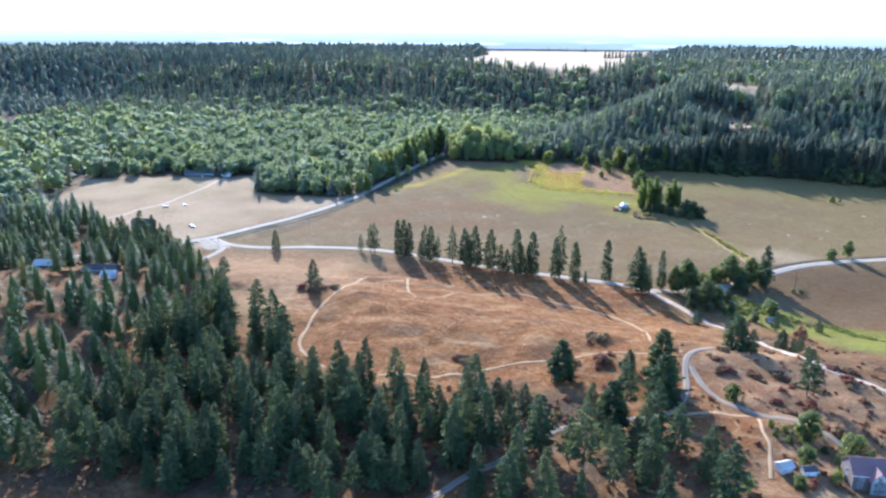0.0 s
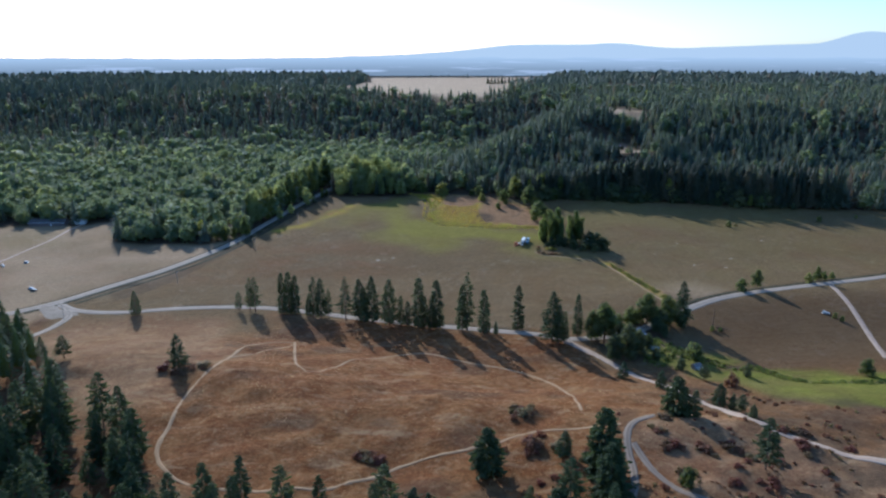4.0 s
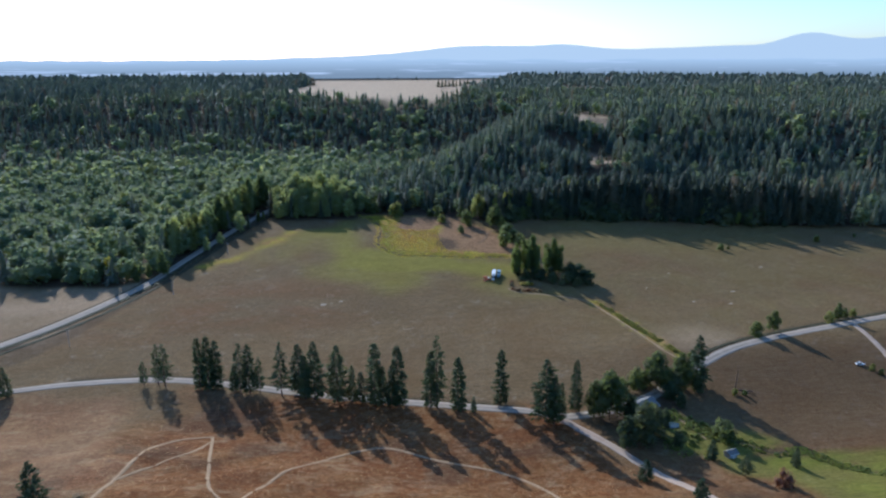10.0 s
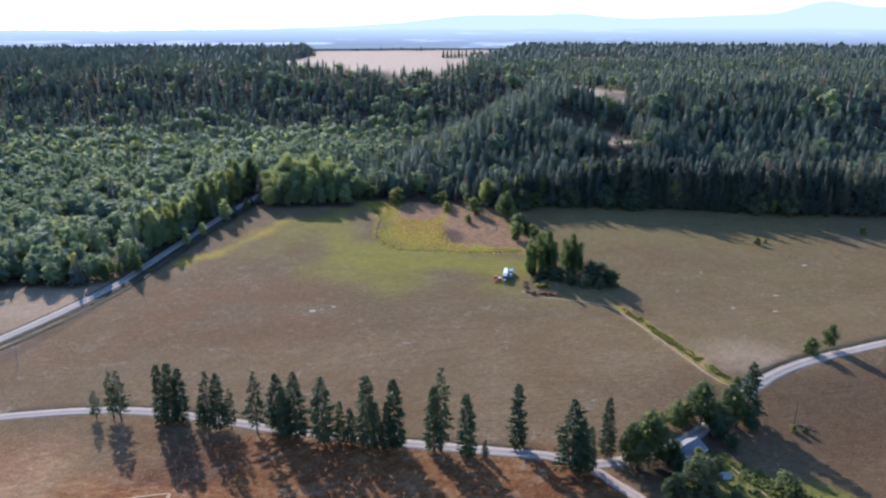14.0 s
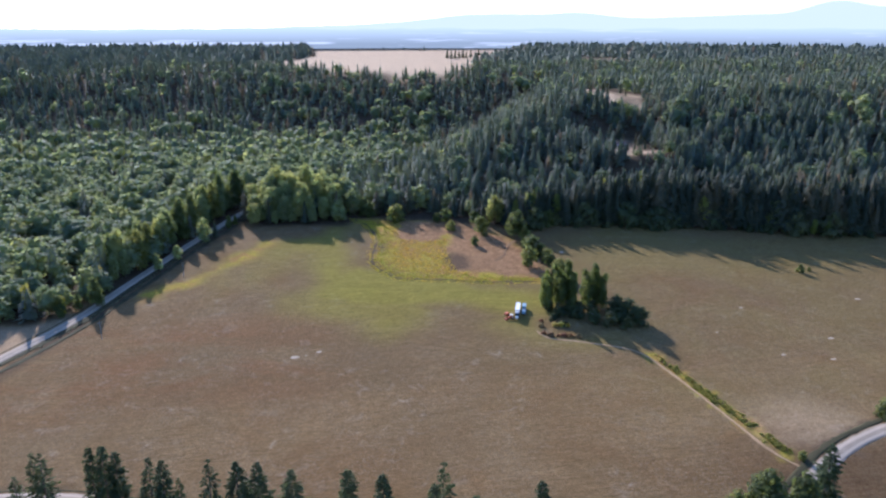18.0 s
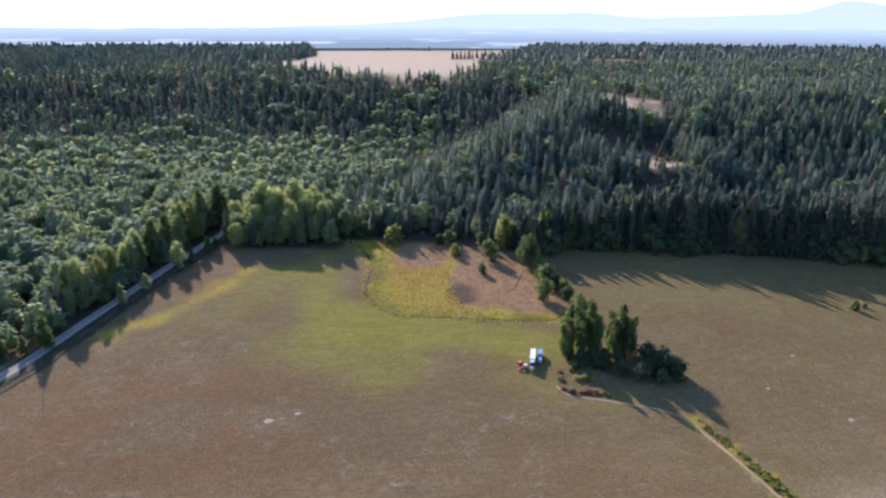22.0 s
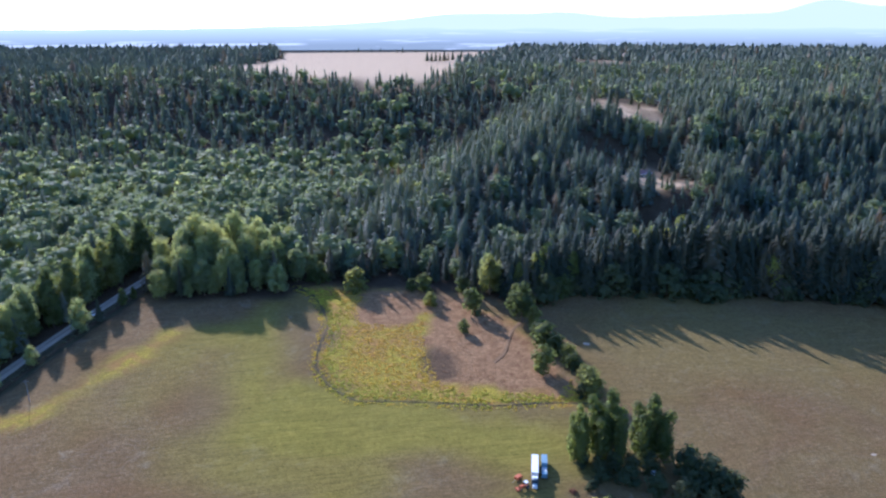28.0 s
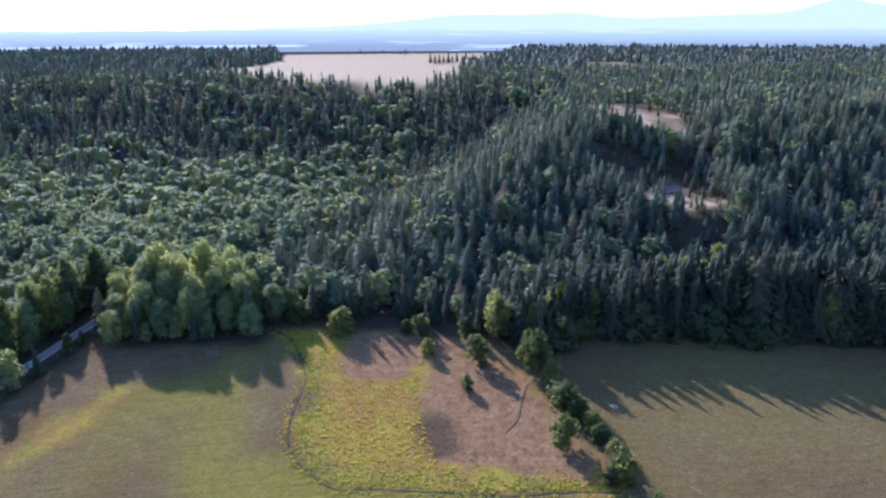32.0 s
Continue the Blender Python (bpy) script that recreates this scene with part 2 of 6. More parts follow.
def ground_material():
    m = mat("ground_cover", 0.95)
    k = Net(m)
    k.bsdf.inputs["Specular IOR Level"].default_value = 0.02
    fine, mid, large = k.noise(1.1, 5, 0.65), k.noise(0.16, 4, 0.6), k.noise(0.028, 4, 0.55)
    streak = k.noise(0.5, 3, 0.6, (0.12, 1.0, 1.0, 0.30))
    straw, green, wet = k.parts(k.attr("cover_a", "Color"))[:3]
    burn, pale, wood = k.parts(k.attr("cover_b", "Color"))[:3]
    field = k.mix(k.ramp(large, 0.35, 0.65), (0.140, 0.086, 0.033), (0.190, 0.121, 0.049))
    field = k.mix(k.ramp(streak, 0.35, 0.7, 0, 0.55), field, (0.128, 0.089, 0.037))
    field = k.mix(k.ramp(k.noise(0.07, 5, 0.7), 0.56, 0.72, 0, 0.5), field, (0.205, 0.155, 0.084))
    hair = k.noise(0.42, 7, 0.72)
    hair.node.inputs["Distortion"].default_value = 3.2
    mown = k.noise(1.3, 4, 0.7, (0.045, 1.0, 1.0, 0.22))
    place = k.t.nodes.new("ShaderNodeSeparateXYZ")
    k.link(k.pos, place.inputs[0])
    turn = k.node("ShaderNodeMapping")
    turn.vector_type = "TEXTURE"
    turn.inputs["Rotation"].default_value = (0, 0, radians(DRAG))
    turn.inputs["Scale"].default_value = (14.0, 1.0, 1.0)
    k.link(k.pos, turn.inputs["Vector"])
    worn = k.noise(0.9, 5, 0.7, None, turn.outputs[0])
    field = k.mix(k.ramp(mown, 0.40, 0.66, 0, 0.75), field, (0.204, 0.136, 0.060))
    field = k.mix(k.mul(k.ramp(worn, 0.5, 0.68, 0, 0.4), k.mul(k.ramp(k.noise(0.012, 3, 0.5), 0.40, 0.52), k.ramp(place.outputs[0], 165, 225))), field, (0.240, 0.196, 0.100))
    field = k.mix(k.ramp(k.noise(0.016, 4, 0.6), 0.45, 0.62, 0, 0.65), field, (0.150, 0.088, 0.033))
    field = k.mix(k.mul(k.ramp(hair, 0.51, 0.64, 0, 0.85), k.ramp(k.noise(0.03, 4, 0.6), 0.40, 0.58)), field, (0.232, 0.180, 0.112))
    field = k.mix(k.ramp(hair, 0.46, 0.34, 0, 0.5), field, (0.086, 0.054, 0.019))
    rows = k.noise(2.6, 3, 0.65, (0.05, 1.0, 1.0, 0.19))
    field = k.mix(k.ramp(rows, 0.50, 0.66, 0, 0.8), field, (0.090, 0.060, 0.022))
    field = k.mix(k.ramp(k.noise(0.011, 4, 0.6), 0.48, 0.62, 0, 0.4), field, (0.142, 0.098, 0.044))
    bare = k.noise(0.13, 8, 0.7)
    bare.node.inputs["Distortion"].default_value = 0.9
    field = k.mix(k.mul(k.ramp(bare, 0.54, 0.70, 0, 0.7), k.ramp(k.noise(0.02, 3, 0.5), 0.46, 0.56)), field, (0.255, 0.196, 0.128))
    ruddy = k.mul(k.ramp(place.outputs[0], 45, -10), k.mul(k.ramp(place.outputs[1], 690, 650), k.ramp(place.outputs[1], 560, 600)))
    field = k.mix(k.mul(ruddy, k.ramp(k.noise(0.035, 5, 0.65, (0.4, 1.0, 1.0, 0.19)), 0.42, 0.62, 0, 0.5)), field, (0.168, 0.084, 0.032))
    olive = k.mul(k.ramp(place.outputs[0], 60, 190), k.ramp(place.outputs[1], 500, 560))
    field = k.mix(k.mul(olive, k.ramp(k.noise(0.02, 5, 0.6), 0.36, 0.60, 0.0, 0.45)), field, (0.156, 0.115, 0.037))
    umber = k.mul(k.ramp(place.outputs[0], 165, 215), k.ramp(place.outputs[1], 520, 495))
    field = k.mix(k.mul(umber, k.ramp(mown, 0.30, 0.62, 0.85, 0.45)), field, (0.096, 0.055, 0.024))
    dry = k.mix(k.ramp(mid, 0.38, 0.62), (0.140, 0.060, 0.017), (0.208, 0.106, 0.035))
    dry = k.mix(k.ramp(large, 0.42, 0.60, 0, 0.8), dry, (0.135, 0.054, 0.018))
    dry = k.mix(k.ramp(k.noise(0.05, 5, 0.65, (1.0, 2.2, 1.0, 0.4)), 0.54, 0.66, 0, 0.7), dry, (0.28, 0.185, 0.090))
    dry = k.mix(k.ramp(fine, 0.5, 0.72, 0, 0.45), dry, (0.235, 0.140, 0.055))
    swirl = k.noise(0.21, 7, 0.70, (1.0, 1.2, 1.0, -0.5))
    dry = k.mix(k.ramp(swirl, 0.52, 0.66, 0, 0.75), dry, (0.235, 0.138, 0.058))
    dry = k.mix(k.ramp(swirl, 0.46, 0.34, 0, 0.7), dry, (0.092, 0.042, 0.016))
    scar = k.noise(0.085, 9, 0.72, (1.0, 1.35, 1.0, 0.7))
    scar.node.inputs["Distortion"].default_value = 2.4
    dry = k.mix(k.ramp(scar, 0.56, 0.65, 0, 0.7), dry, (0.250, 0.155, 0.070))
    dry = k.mix(k.ramp(scar, 0.50, 0.38, 0, 0.8), dry, (0.138, 0.054, 0.015))
    lush = k.mix(k.ramp(mown, 0.36, 0.66), (0.152, 0.134, 0.018), (0.272, 0.218, 0.032))
    where = k.t.nodes.new("ShaderNodeSeparateXYZ")
    k.link(k.pos, where.inputs[0])
    lush = k.mix(k.ramp(where.outputs[1], 500, 440, 0, 0.6), lush, k.mix(k.ramp(mown, 0.36, 0.66), (0.084, 0.118, 0.008), (0.178, 0.200, 0.013)))
    marsh = k.mix(k.ramp(k.noise(0.55, 6, 0.75), 0.32, 0.68), (0.190, 0.165, 0.020), (0.430, 0.315, 0.032))
    marsh = k.mix(k.ramp(k.noise(0.07, 6, 0.7), 0.44, 0.58, 0, 0.85), marsh, (0.29, 0.150, 0.045))
    marsh = k.mix(k.ramp(k.noise(0.9, 6, 0.8), 0.52, 0.36, 0, 0.6), marsh, (0.165, 0.135, 0.022))
    heath = k.mix(k.ramp(k.noise(0.22, 8, 0.8), 0.36, 0.64), (0.150, 0.078, 0.032), (0.340, 0.205, 0.092))
    c = k.mix(straw, field, dry)
    c = k.mix(green, c, lush)
    c = k.mix(wet, c, marsh)
    c = k.mix(burn, c, heath)
    c = k.mix(pale, c, k.mix(fine, (0.48, 0.335, 0.185), (0.60, 0.44, 0.26)))
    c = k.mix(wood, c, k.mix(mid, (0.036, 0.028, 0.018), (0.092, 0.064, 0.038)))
    c = k.mix(0.42, c, k.mix(k.ramp(fine, 0.3, 0.7), (0.2, 0.2, 0.2), (0.82, 0.82, 0.82)), "OVERLAY")
    c = k.mix(k.mix(straw, (0.34, 0.34, 0.34), (0.5, 0.5, 0.5)), c, k.mix(k.ramp(k.noise(0.38, 5, 0.7), 0.3, 0.7), (0.27, 0.27, 0.27), (0.75, 0.75, 0.75)), "OVERLAY")
    k.base(c)
    k.bump(k.mul(fine, k.mul(mid, 0.6), "ADD"), 0.5, 0.8)
    return m


def gravel_material(name, lo, hi, rut):
    """Gravel with two paler wheel tracks and a darker rim."""
    m = mat(name, 0.92)
    k = Net(m)
    across = k.attr("across")
    fine = k.noise(2.2, 5, 0.7)
    c = k.mix(k.ramp(k.noise(0.12, 4), 0.3, 0.7), lo, hi)
    wave = k.t.nodes.new("ShaderNodeMath")
    wave.operation = "COSINE"
    k.link(k.mul(across, 12.566), wave.inputs[0])
    c = k.mix(k.ramp(wave.outputs[0], 0.2, -0.8, 0, 0.6), c, rut)
    c = k.mix(0.5, c, k.mix(fine, (0.3, 0.3, 0.3), (0.8, 0.8, 0.8)), "OVERLAY")
    k.base(c)
    k.bsdf.inputs["Specular IOR Level"].default_value = 0.05
    k.bump(fine, 0.06, 0.5)
    return m


def foliage(name, dark, mid, light, source, glow=0.35, wax=0.5):
    """Leaves or needles with a waxy gloss: the tone of each plant from a number of its own, and light that passes through."""
    m = mat(name, 0.72)
    k = Net(m)
    k.bsdf.inputs["Specular IOR Level"].default_value = wax
    if source == "random":
        tone = k.t.nodes.new("ShaderNodeObjectInfo").outputs["Random"]
    else:
        tone = k.attr(source)
    c = k.mix(k.ramp(tone, 0.0, 0.55), dark, mid)
    c = k.mix(k.ramp(tone, 0.55, 1.0), c, light)
    c = k.mix(0.45, c, k.mix(k.noise(0.9, 4, 0.7), (0.2, 0.2, 0.2), (0.85, 0.85, 0.85)), "OVERLAY")
    k.base(c)
    thin = k.t.nodes.new("ShaderNodeBsdfTranslucent")
    k.link(k.mix(1.0, c, (1.65, 1.58, 0.95), "MULTIPLY"), thin.inputs[0])
    both = k.t.nodes.new("ShaderNodeMixShader")
    both.inputs[0].default_value = glow
    k.link(k.bsdf.outputs[0], both.inputs[1])
    k.link(thin.outputs[0], both.inputs[2])
    k.link(both.outputs[0], k.t.nodes["Material Output"].inputs[0])
    return m


def plain(name, a, b, scale=1.5, rough=0.7, metal=0.0):
    """A worn paint, wood or metal between two near colours."""
    m = mat(name, rough)
    k = Net(m)
    n = k.noise(scale, 5, 0.6)
    k.base(k.mix(k.ramp(n, 0.3, 0.7), a, b))
    k.bsdf.inputs["Metallic"].default_value = metal
    k.bump(n, 0.01, 0.3)
    return m


M_GROUND = ground_material()
M_GRAVEL = gravel_material("grey_gravel", (0.225, 0.178, 0.120), (0.310, 0.245, 0.170), (0.44, 0.355, 0.252))
M_PATH = gravel_material("trodden_earth", (0.25, 0.160, 0.075), (0.33, 0.220, 0.110), (0.38, 0.265, 0.142))
M_TRODDEN = gravel_material("trodden_heath", (0.130, 0.075, 0.034), (0.190, 0.115, 0.052), (0.260, 0.165, 0.080))
M_MUD = gravel_material("dark_weedy_soil", (0.040, 0.034, 0.018), (0.075, 0.062, 0.030), (0.060, 0.058, 0.026))
M_DRIVE = gravel_material("worn_drive_gravel", (0.150, 0.115, 0.078), (0.21, 0.16, 0.108), (0.28, 0.215, 0.150))
M_DIRT = gravel_material("pale_dirt", (0.31, 0.215, 0.135), (0.40, 0.295, 0.195), (0.45, 0.345, 0.24))
M_NEEDLE = foliage("pine_needles", (0.056, 0.074, 0.031), (0.084, 0.104, 0.040), (0.122, 0.132, 0.050), "random", 0.36, 0.2)
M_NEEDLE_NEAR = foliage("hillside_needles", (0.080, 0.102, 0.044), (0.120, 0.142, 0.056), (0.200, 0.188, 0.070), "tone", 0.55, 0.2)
# Haze over the forest slopes is put into this paler, bluer colour.
M_HAZY_NEEDLE = foliage("hazy_forest_needles", (0.122, 0.142, 0.112), (0.176, 0.194, 0.142), (0.215, 0.170, 0.115), "tone", 0.6, 0.45)
# Shade of the forest edge is put into these darker needle tones.
M_SHADED_NEEDLE = foliage("shaded_edge_needles", (0.052, 0.064, 0.042), (0.084, 0.094, 0.056), (0.140, 0.120, 0.070), "random", 0.5, 0.3)
M_SHADED_STUFF = foliage("shaded_wood_needles", (0.052, 0.064, 0.042), (0.084, 0.094, 0.056), (0.140, 0.120, 0.070), "tone", 0.5, 0.3)
# The shaded side of trees and bushes, as a darker leaf colour.
M_SHADED_LEAF = foliage("shaded_leaves", (0.060, 0.074, 0.034), (0.090, 0.104, 0.044), (0.130, 0.130, 0.056), "random", 0.5, 0.2)
M_RUST_NEEDLE = foliage("dying_needles", (0.105, 0.058, 0.038), (0.140, 0.076, 0.048), (0.165, 0.105, 0.066), "random", 0.35, 0.2)
M_LEAF = foliage("broad_leaves", (0.088, 0.106, 0.038), (0.132, 0.150, 0.050), (0.200, 0.202, 0.060), "random", 0.64, 0.3)
M_POPLAR = foliage("poplar_leaves", (0.125, 0.150, 0.046), (0.185, 0.208, 0.060), (0.260, 0.262, 0.074), "random", 0.72, 0.4)
M_STRIP = foliage("ditch_growth", (0.190, 0.190, 0.038), (0.285, 0.245, 0.045), (0.330, 0.240, 0.055), "tone", 0.5, 0.1)
M_LEAF_STUFF = foliage("wood_leaves", (0.165, 0.196, 0.108), (0.222, 0.248, 0.120), (0.315, 0.315, 0.125), "tone", 0.6, 0.4)
M_LEAF_DARK = foliage("rush_leaves", (0.120, 0.145, 0.026), (0.180, 0.195, 0.036), (0.250, 0.240, 0.050), "tone", 0.5, 0.3)
M_COTTON = foliage("cottonwood_leaves", (0.205, 0.230, 0.112), (0.275, 0.296, 0.128), (0.360, 0.355, 0.132), "random", 0.66, 0.4)
# Sunlight on the edge crowns is put into this brighter, yellower leaf colour.
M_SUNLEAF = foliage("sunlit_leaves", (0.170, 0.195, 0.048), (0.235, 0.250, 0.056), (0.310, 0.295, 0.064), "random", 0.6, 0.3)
M_GOLD = foliage("golden_leaves", (0.30, 0.29, 0.04), (0.38, 0.34, 0.05), (0.44, 0.34, 0.05), "random", 0.45, 0.4)
M_SCRUB = foliage("dry_scrub", (0.160, 0.062, 0.042), (0.205, 0.110, 0.060), (0.190, 0.150, 0.070), "random", 0.4, 0.1)
M_UNDER = foliage("undergrowth", (0.150, 0.058, 0.034), (0.205, 0.115, 0.052), (0.175, 0.150, 0.055), "tone", 0.4, 0.1)
M_HEATH = foliage("dead_weeds", (0.215, 0.120, 0.062), (0.300, 0.185, 0.092), (0.270, 0.175, 0.080), "tone", 0.5, 0.05)
M_WEED = foliage("ditch_weeds", (0.105, 0.105, 0.058), (0.165, 0.150, 0.085), (0.225, 0.190, 0.110), "tone", 0.4, 0.1)
M_REED = foliage("reeds", (0.340, 0.330, 0.030), (0.540, 0.400, 0.036), (0.520, 0.350, 0.050), "tone", 0.45, 0.1)
M_PALE_SOIL = plain("pale_soil", (0.27, 0.205, 0.13), (0.42, 0.33, 0.21), 0.9, 0.95)
M_BARK = plain("bark", (0.10, 0.065, 0.045), (0.19, 0.125, 0.085), 2.0, 0.95)
M_GREYWOOD = plain("weathered_wood", (0.22, 0.20, 0.18), (0.34, 0.31, 0.28), 3.0, 0.9)


# ---- mesh makers ----
def mesh_of(name, verts, faces, material, smooth=False):
    me = bpy.data.meshes.new(name)
    me.from_pydata([tuple(v) for v in verts], [], [tuple(f) for f in faces])
    me.materials.append(material)
    if smooth:
        me.shade_smooth()
    return me


def mesh_np(name, verts, tris, material, tone=None):
    """A large triangle mesh from arrays."""
    me = bpy.data.meshes.new(name)
    n, f = len(verts), len(tris)
    me.vertices.add(n)
    me.vertices.foreach_set("co", np.asarray(verts, np.float32).ravel())
    me.loops.add(f * 3)
    me.loops.foreach_set("vertex_index", np.asarray(tris, np.int32).ravel())
    me.polygons.add(f)
    me.polygons.foreach_set("loop_start", np.arange(0, f * 3, 3, dtype=np.int32))
    me.update(calc_edges=True)
    if tone is not None:
        me.attributes.new("tone", "FLOAT", "POINT").data.foreach_set("value", np.asarray(tone, np.float32))
    me.materials.append(material)
    return me


def thing(name, label, category, group="", kind="", at=(0, 0, 0), turn=0.0):
    ob = new(name)
    ob.empty_display_size = 0.5
    ob.matrix_basis = Matrix.Translation(at) @ Matrix.Rotation(turn, 4, "Z")
    return tagged(ob, label, category, group, kind)


def part(name, bm, material, parent, label=""):
    me = bpy.data.meshes.new(name)
    bm.to_mesh(me)
    bm.free()
    me.materials.append(material)
    ob = new(name, me)
    ob.parent = parent
    return tagged(ob, label) if label else ob


def part_of(name, me, parent, label=""):
    ob = new(name, me)
    ob.parent = parent
    return tagged(ob, label) if label else ob


def block(x0, x1, y0, y1, z0, z1, bevel=0.0, bm=None):
    bm = bm or bmesh.new()
    r = bmesh.ops.create_cube(bm, size=1)
    for v in r["verts"]:
        v.co = ((x0 + x1) / 2 + v.co.x * (x1 - x0), (y0 + y1) / 2 + v.co.y * (y1 - y0), (z0 + z1) / 2 + v.co.z * (z1 - z0))
    if bevel:
        es = list({e for v in r["verts"] for e in v.link_edges})
        bmesh.ops.bevel(bm, geom=es, offset=bevel, segments=2, affect="EDGES", profile=0.5)
    return bm


def tube(r0, r1, a, b, n=7, bm=None):
    bm = bm or bmesh.new()
    a, b = Vector(a), Vector(b)
    q = (b - a).to_track_quat("Z", "Y").to_matrix().to_4x4()
    bmesh.ops.create_cone(bm, cap_ends=True, segments=n, radius1=r0, radius2=r1, depth=(b - a).length,
                          matrix=Matrix.Translation((a + b) / 2) @ q)
    return bm


# ---- the ground: one sheet out to the horizon ----
def spread(lo, hi, step, out_lo, out_hi, grow=1.13):
    mid = list(np.arange(lo, hi + 0.1, step))
    left, s = [], step
    p = lo
    while p > out_lo:
        s *= grow
        p -= s
        left.append(p)
    right, s = [], step
    p = hi
    while p < out_hi:
        s *= grow
        p += s
        right.append(p)
    return np.array(left[::-1] + mid + right)


def build_ground():
    xs, ys = spread(-330, 480, 3.5, -5200, 5200), spread(180, 900, 3.5, -900, 5200)
    gx, gy = np.meshgrid(xs, ys)
    gx, gy = gx.ravel(), gy.ravel()
    verts = np.stack([gx, gy, height(gx, gy)], -1)
    nx, ny = len(xs), len(ys)
    i = (np.arange(ny - 1)[:, None] * nx + np.arange(nx - 1)[None]).ravel()
    tris = np.concatenate([np.stack([i, i + 1, i + nx + 1], -1), np.stack([i, i + nx + 1, i + nx], -1)])
    me = mesh_np("ground", verts, tris, M_GROUND)
    straw = soft_in(gx, gy, HILL, 26, 1)
    west = soft_in(gx, gy, [(-205, 470), (-192, 508), (-90, 514), (-78, 470), (-82, 400), (-100, 345), (-130, 350), (-165, 395)], 22, 42)
    straw = np.maximum(straw, 0.7 * west)
    straw = np.maximum(straw, 0.75 * sm(430, 380, gy) * sm(95, 130, gx) * (1 - soft_in(gx, gy, MEADOW, 10, 5)))
    green = 0.85 * soft_in(gx, gy, [(40, 770), (56, 750), (62, 720), (150, 692), (146, 664), (119, 655), (60, 655), (25, 676), (22, 735)], 34, 2)
    green = np.maximum(green, soft_in(gx, gy, GREEN, 40, 2) * (0.25 + 0.65 * sm(0.3, 0.7, vnoise(gx, gy, 24, 29))))
    green = np.maximum(green, soft_in(gx, gy, [(-90, 735), (-40, 680), (30, 640), (150, 640), (150, 690), (20, 760), (-60, 770)], 60, 33) * 0.6 * sm(0.25, 0.75, vnoise(gx, gy, 30, 34)))
    green = np.maximum(green, 0.14 * soft_in(gx, gy, [(175, 800), (430, 745), (400, 690), (180, 700)], 50, 18))
    green = np.maximum(green, 0.6 * soft_in(gx, gy, [(140, 450), (165, 446), (200, 415), (175, 398), (150, 412), (142, 430)], 10, 19))
    green = np.maximum(green, 0.4 * sm(9, 2, np.abs(line_dist(gx, gy, STREAK) - 1)))
    green = np.maximum(green, soft_in(gx, gy, MEADOW, 10, 5) * (0.45 + 0.55 * vnoise(gx, gy, 16, 41)))
    green = np.maximum(green, 0.6 * sm(45, 5, np.abs(gy - 360)) * sm(240, 270, gx) * sm(420, 400, gy))
    green = np.maximum(green, 0.65 * soft_in(gx, gy, [(-407, 731), (-365, 757), (-302, 753), (-285, 709), (-298, 675), (-378, 678)], 30, 4))
    green = green * np.where(gy > 600, 0.20 + 0.80 * sm(-80, 40, gx + 46 * (vnoise(gx, gy, 25, 52) - 0.5)), 1)
    wet = np.maximum(soft_in(gx, gy, WET, 8, 6), soft_in(gx, gy, STRIP, 4, 8))
    wet = np.maximum(wet, 0.95 * sm(20, 2, line_dist(gx, gy, STREAK) + 12 * vnoise(gx, gy, 11, 27)))
    burn = soft_in(gx, gy, BURN, 7, 7)
    off = line_dist(gx, gy, MAIN_ROAD) + 1.6 * (vnoise(gx, gy, 9, 22) - 0.5)
    ditch = soft_in(gx, gy, VERGE, 3, 21, 0.5) * (0.42 + 0.5 * sm(3.2, 4.0, off) * sm(7.4, 5.8, off) + 0.5 * sm(9.2, 10.6, off) * sm(14.6, 12.8, off))
    ditch = np.maximum(ditch, 0.75 * soft_in(gx, gy, [(101, 748), (103, 726), (115, 729), (117, 746), (107, 754)], 7, 35))
    ditch = np.maximum(ditch, 0.55 * sm(2.0, 0.6, line_dist(gx, gy, WET_DITCH) + 1.4 * vnoise(gx, gy, 5, 38)))
    ditch = np.maximum(ditch, 0.5 * sm(3.0, 1.0, line_dist(gx, gy, CREEK)))
    hedge = [(x - 2, y + 6.2) for x, y in ROW_ROAD[13:]]
    ditch = np.maximum(ditch, 0.7 * sm(3.0, 1.2, line_dist(gx, gy, hedge) + 1.5 * vnoise(gx, gy, 6, 23)))
    ditch = np.maximum(ditch, 0.5 * sm(2.6, 1.0, line_dist(gx, gy, [(x + 1, y + 5.5) for x, y in ROW_ROAD[3:11]]) + 1.5 * vnoise(gx, gy, 6, 24)))
    rough = soft_in(gx, gy, [(60, 250), (100, 262), (150, 330), (190, 370), (250, 330), (205, 250), (140, 190), (60, 190)], 20, 13)
    ditch = np.maximum(ditch, 0.5 * rough * sm(0.45, 0.68, vnoise(gx, gy, 7, 14)))
    south = soft_in(gx, gy, [(140, 385), (182, 370), (206, 345), (330, 340), (330, 260), (210, 260), (160, 300), (140, 340)], 14, 54)
    ditch = np.maximum(ditch, south * (0.22 + 0.4 * sm(0.4, 0.7, vnoise(gx, gy, 8, 55))))
    # Tree shadow and dark plants at the road bend, put into ground colour.
    ditch = np.maximum(ditch, 0.75 * soft_in(gx, gy, [(126, 438), (140, 450), (156, 462), (172, 458), (163, 440), (150, 418), (138, 410)], 8, 46))
    ditch = np.maximum(ditch, 0.6 * soft_in(gx, gy, [(113, 248), (118.5, 244), (117.5, 233), (107.5, 231)], 3, 45))
    ditch = np.maximum(ditch, 0.4 * sm(0.66, 0.78, vnoise(gx, gy, 16, 17)) * soft_in(gx, gy, HILL, 26, 1))
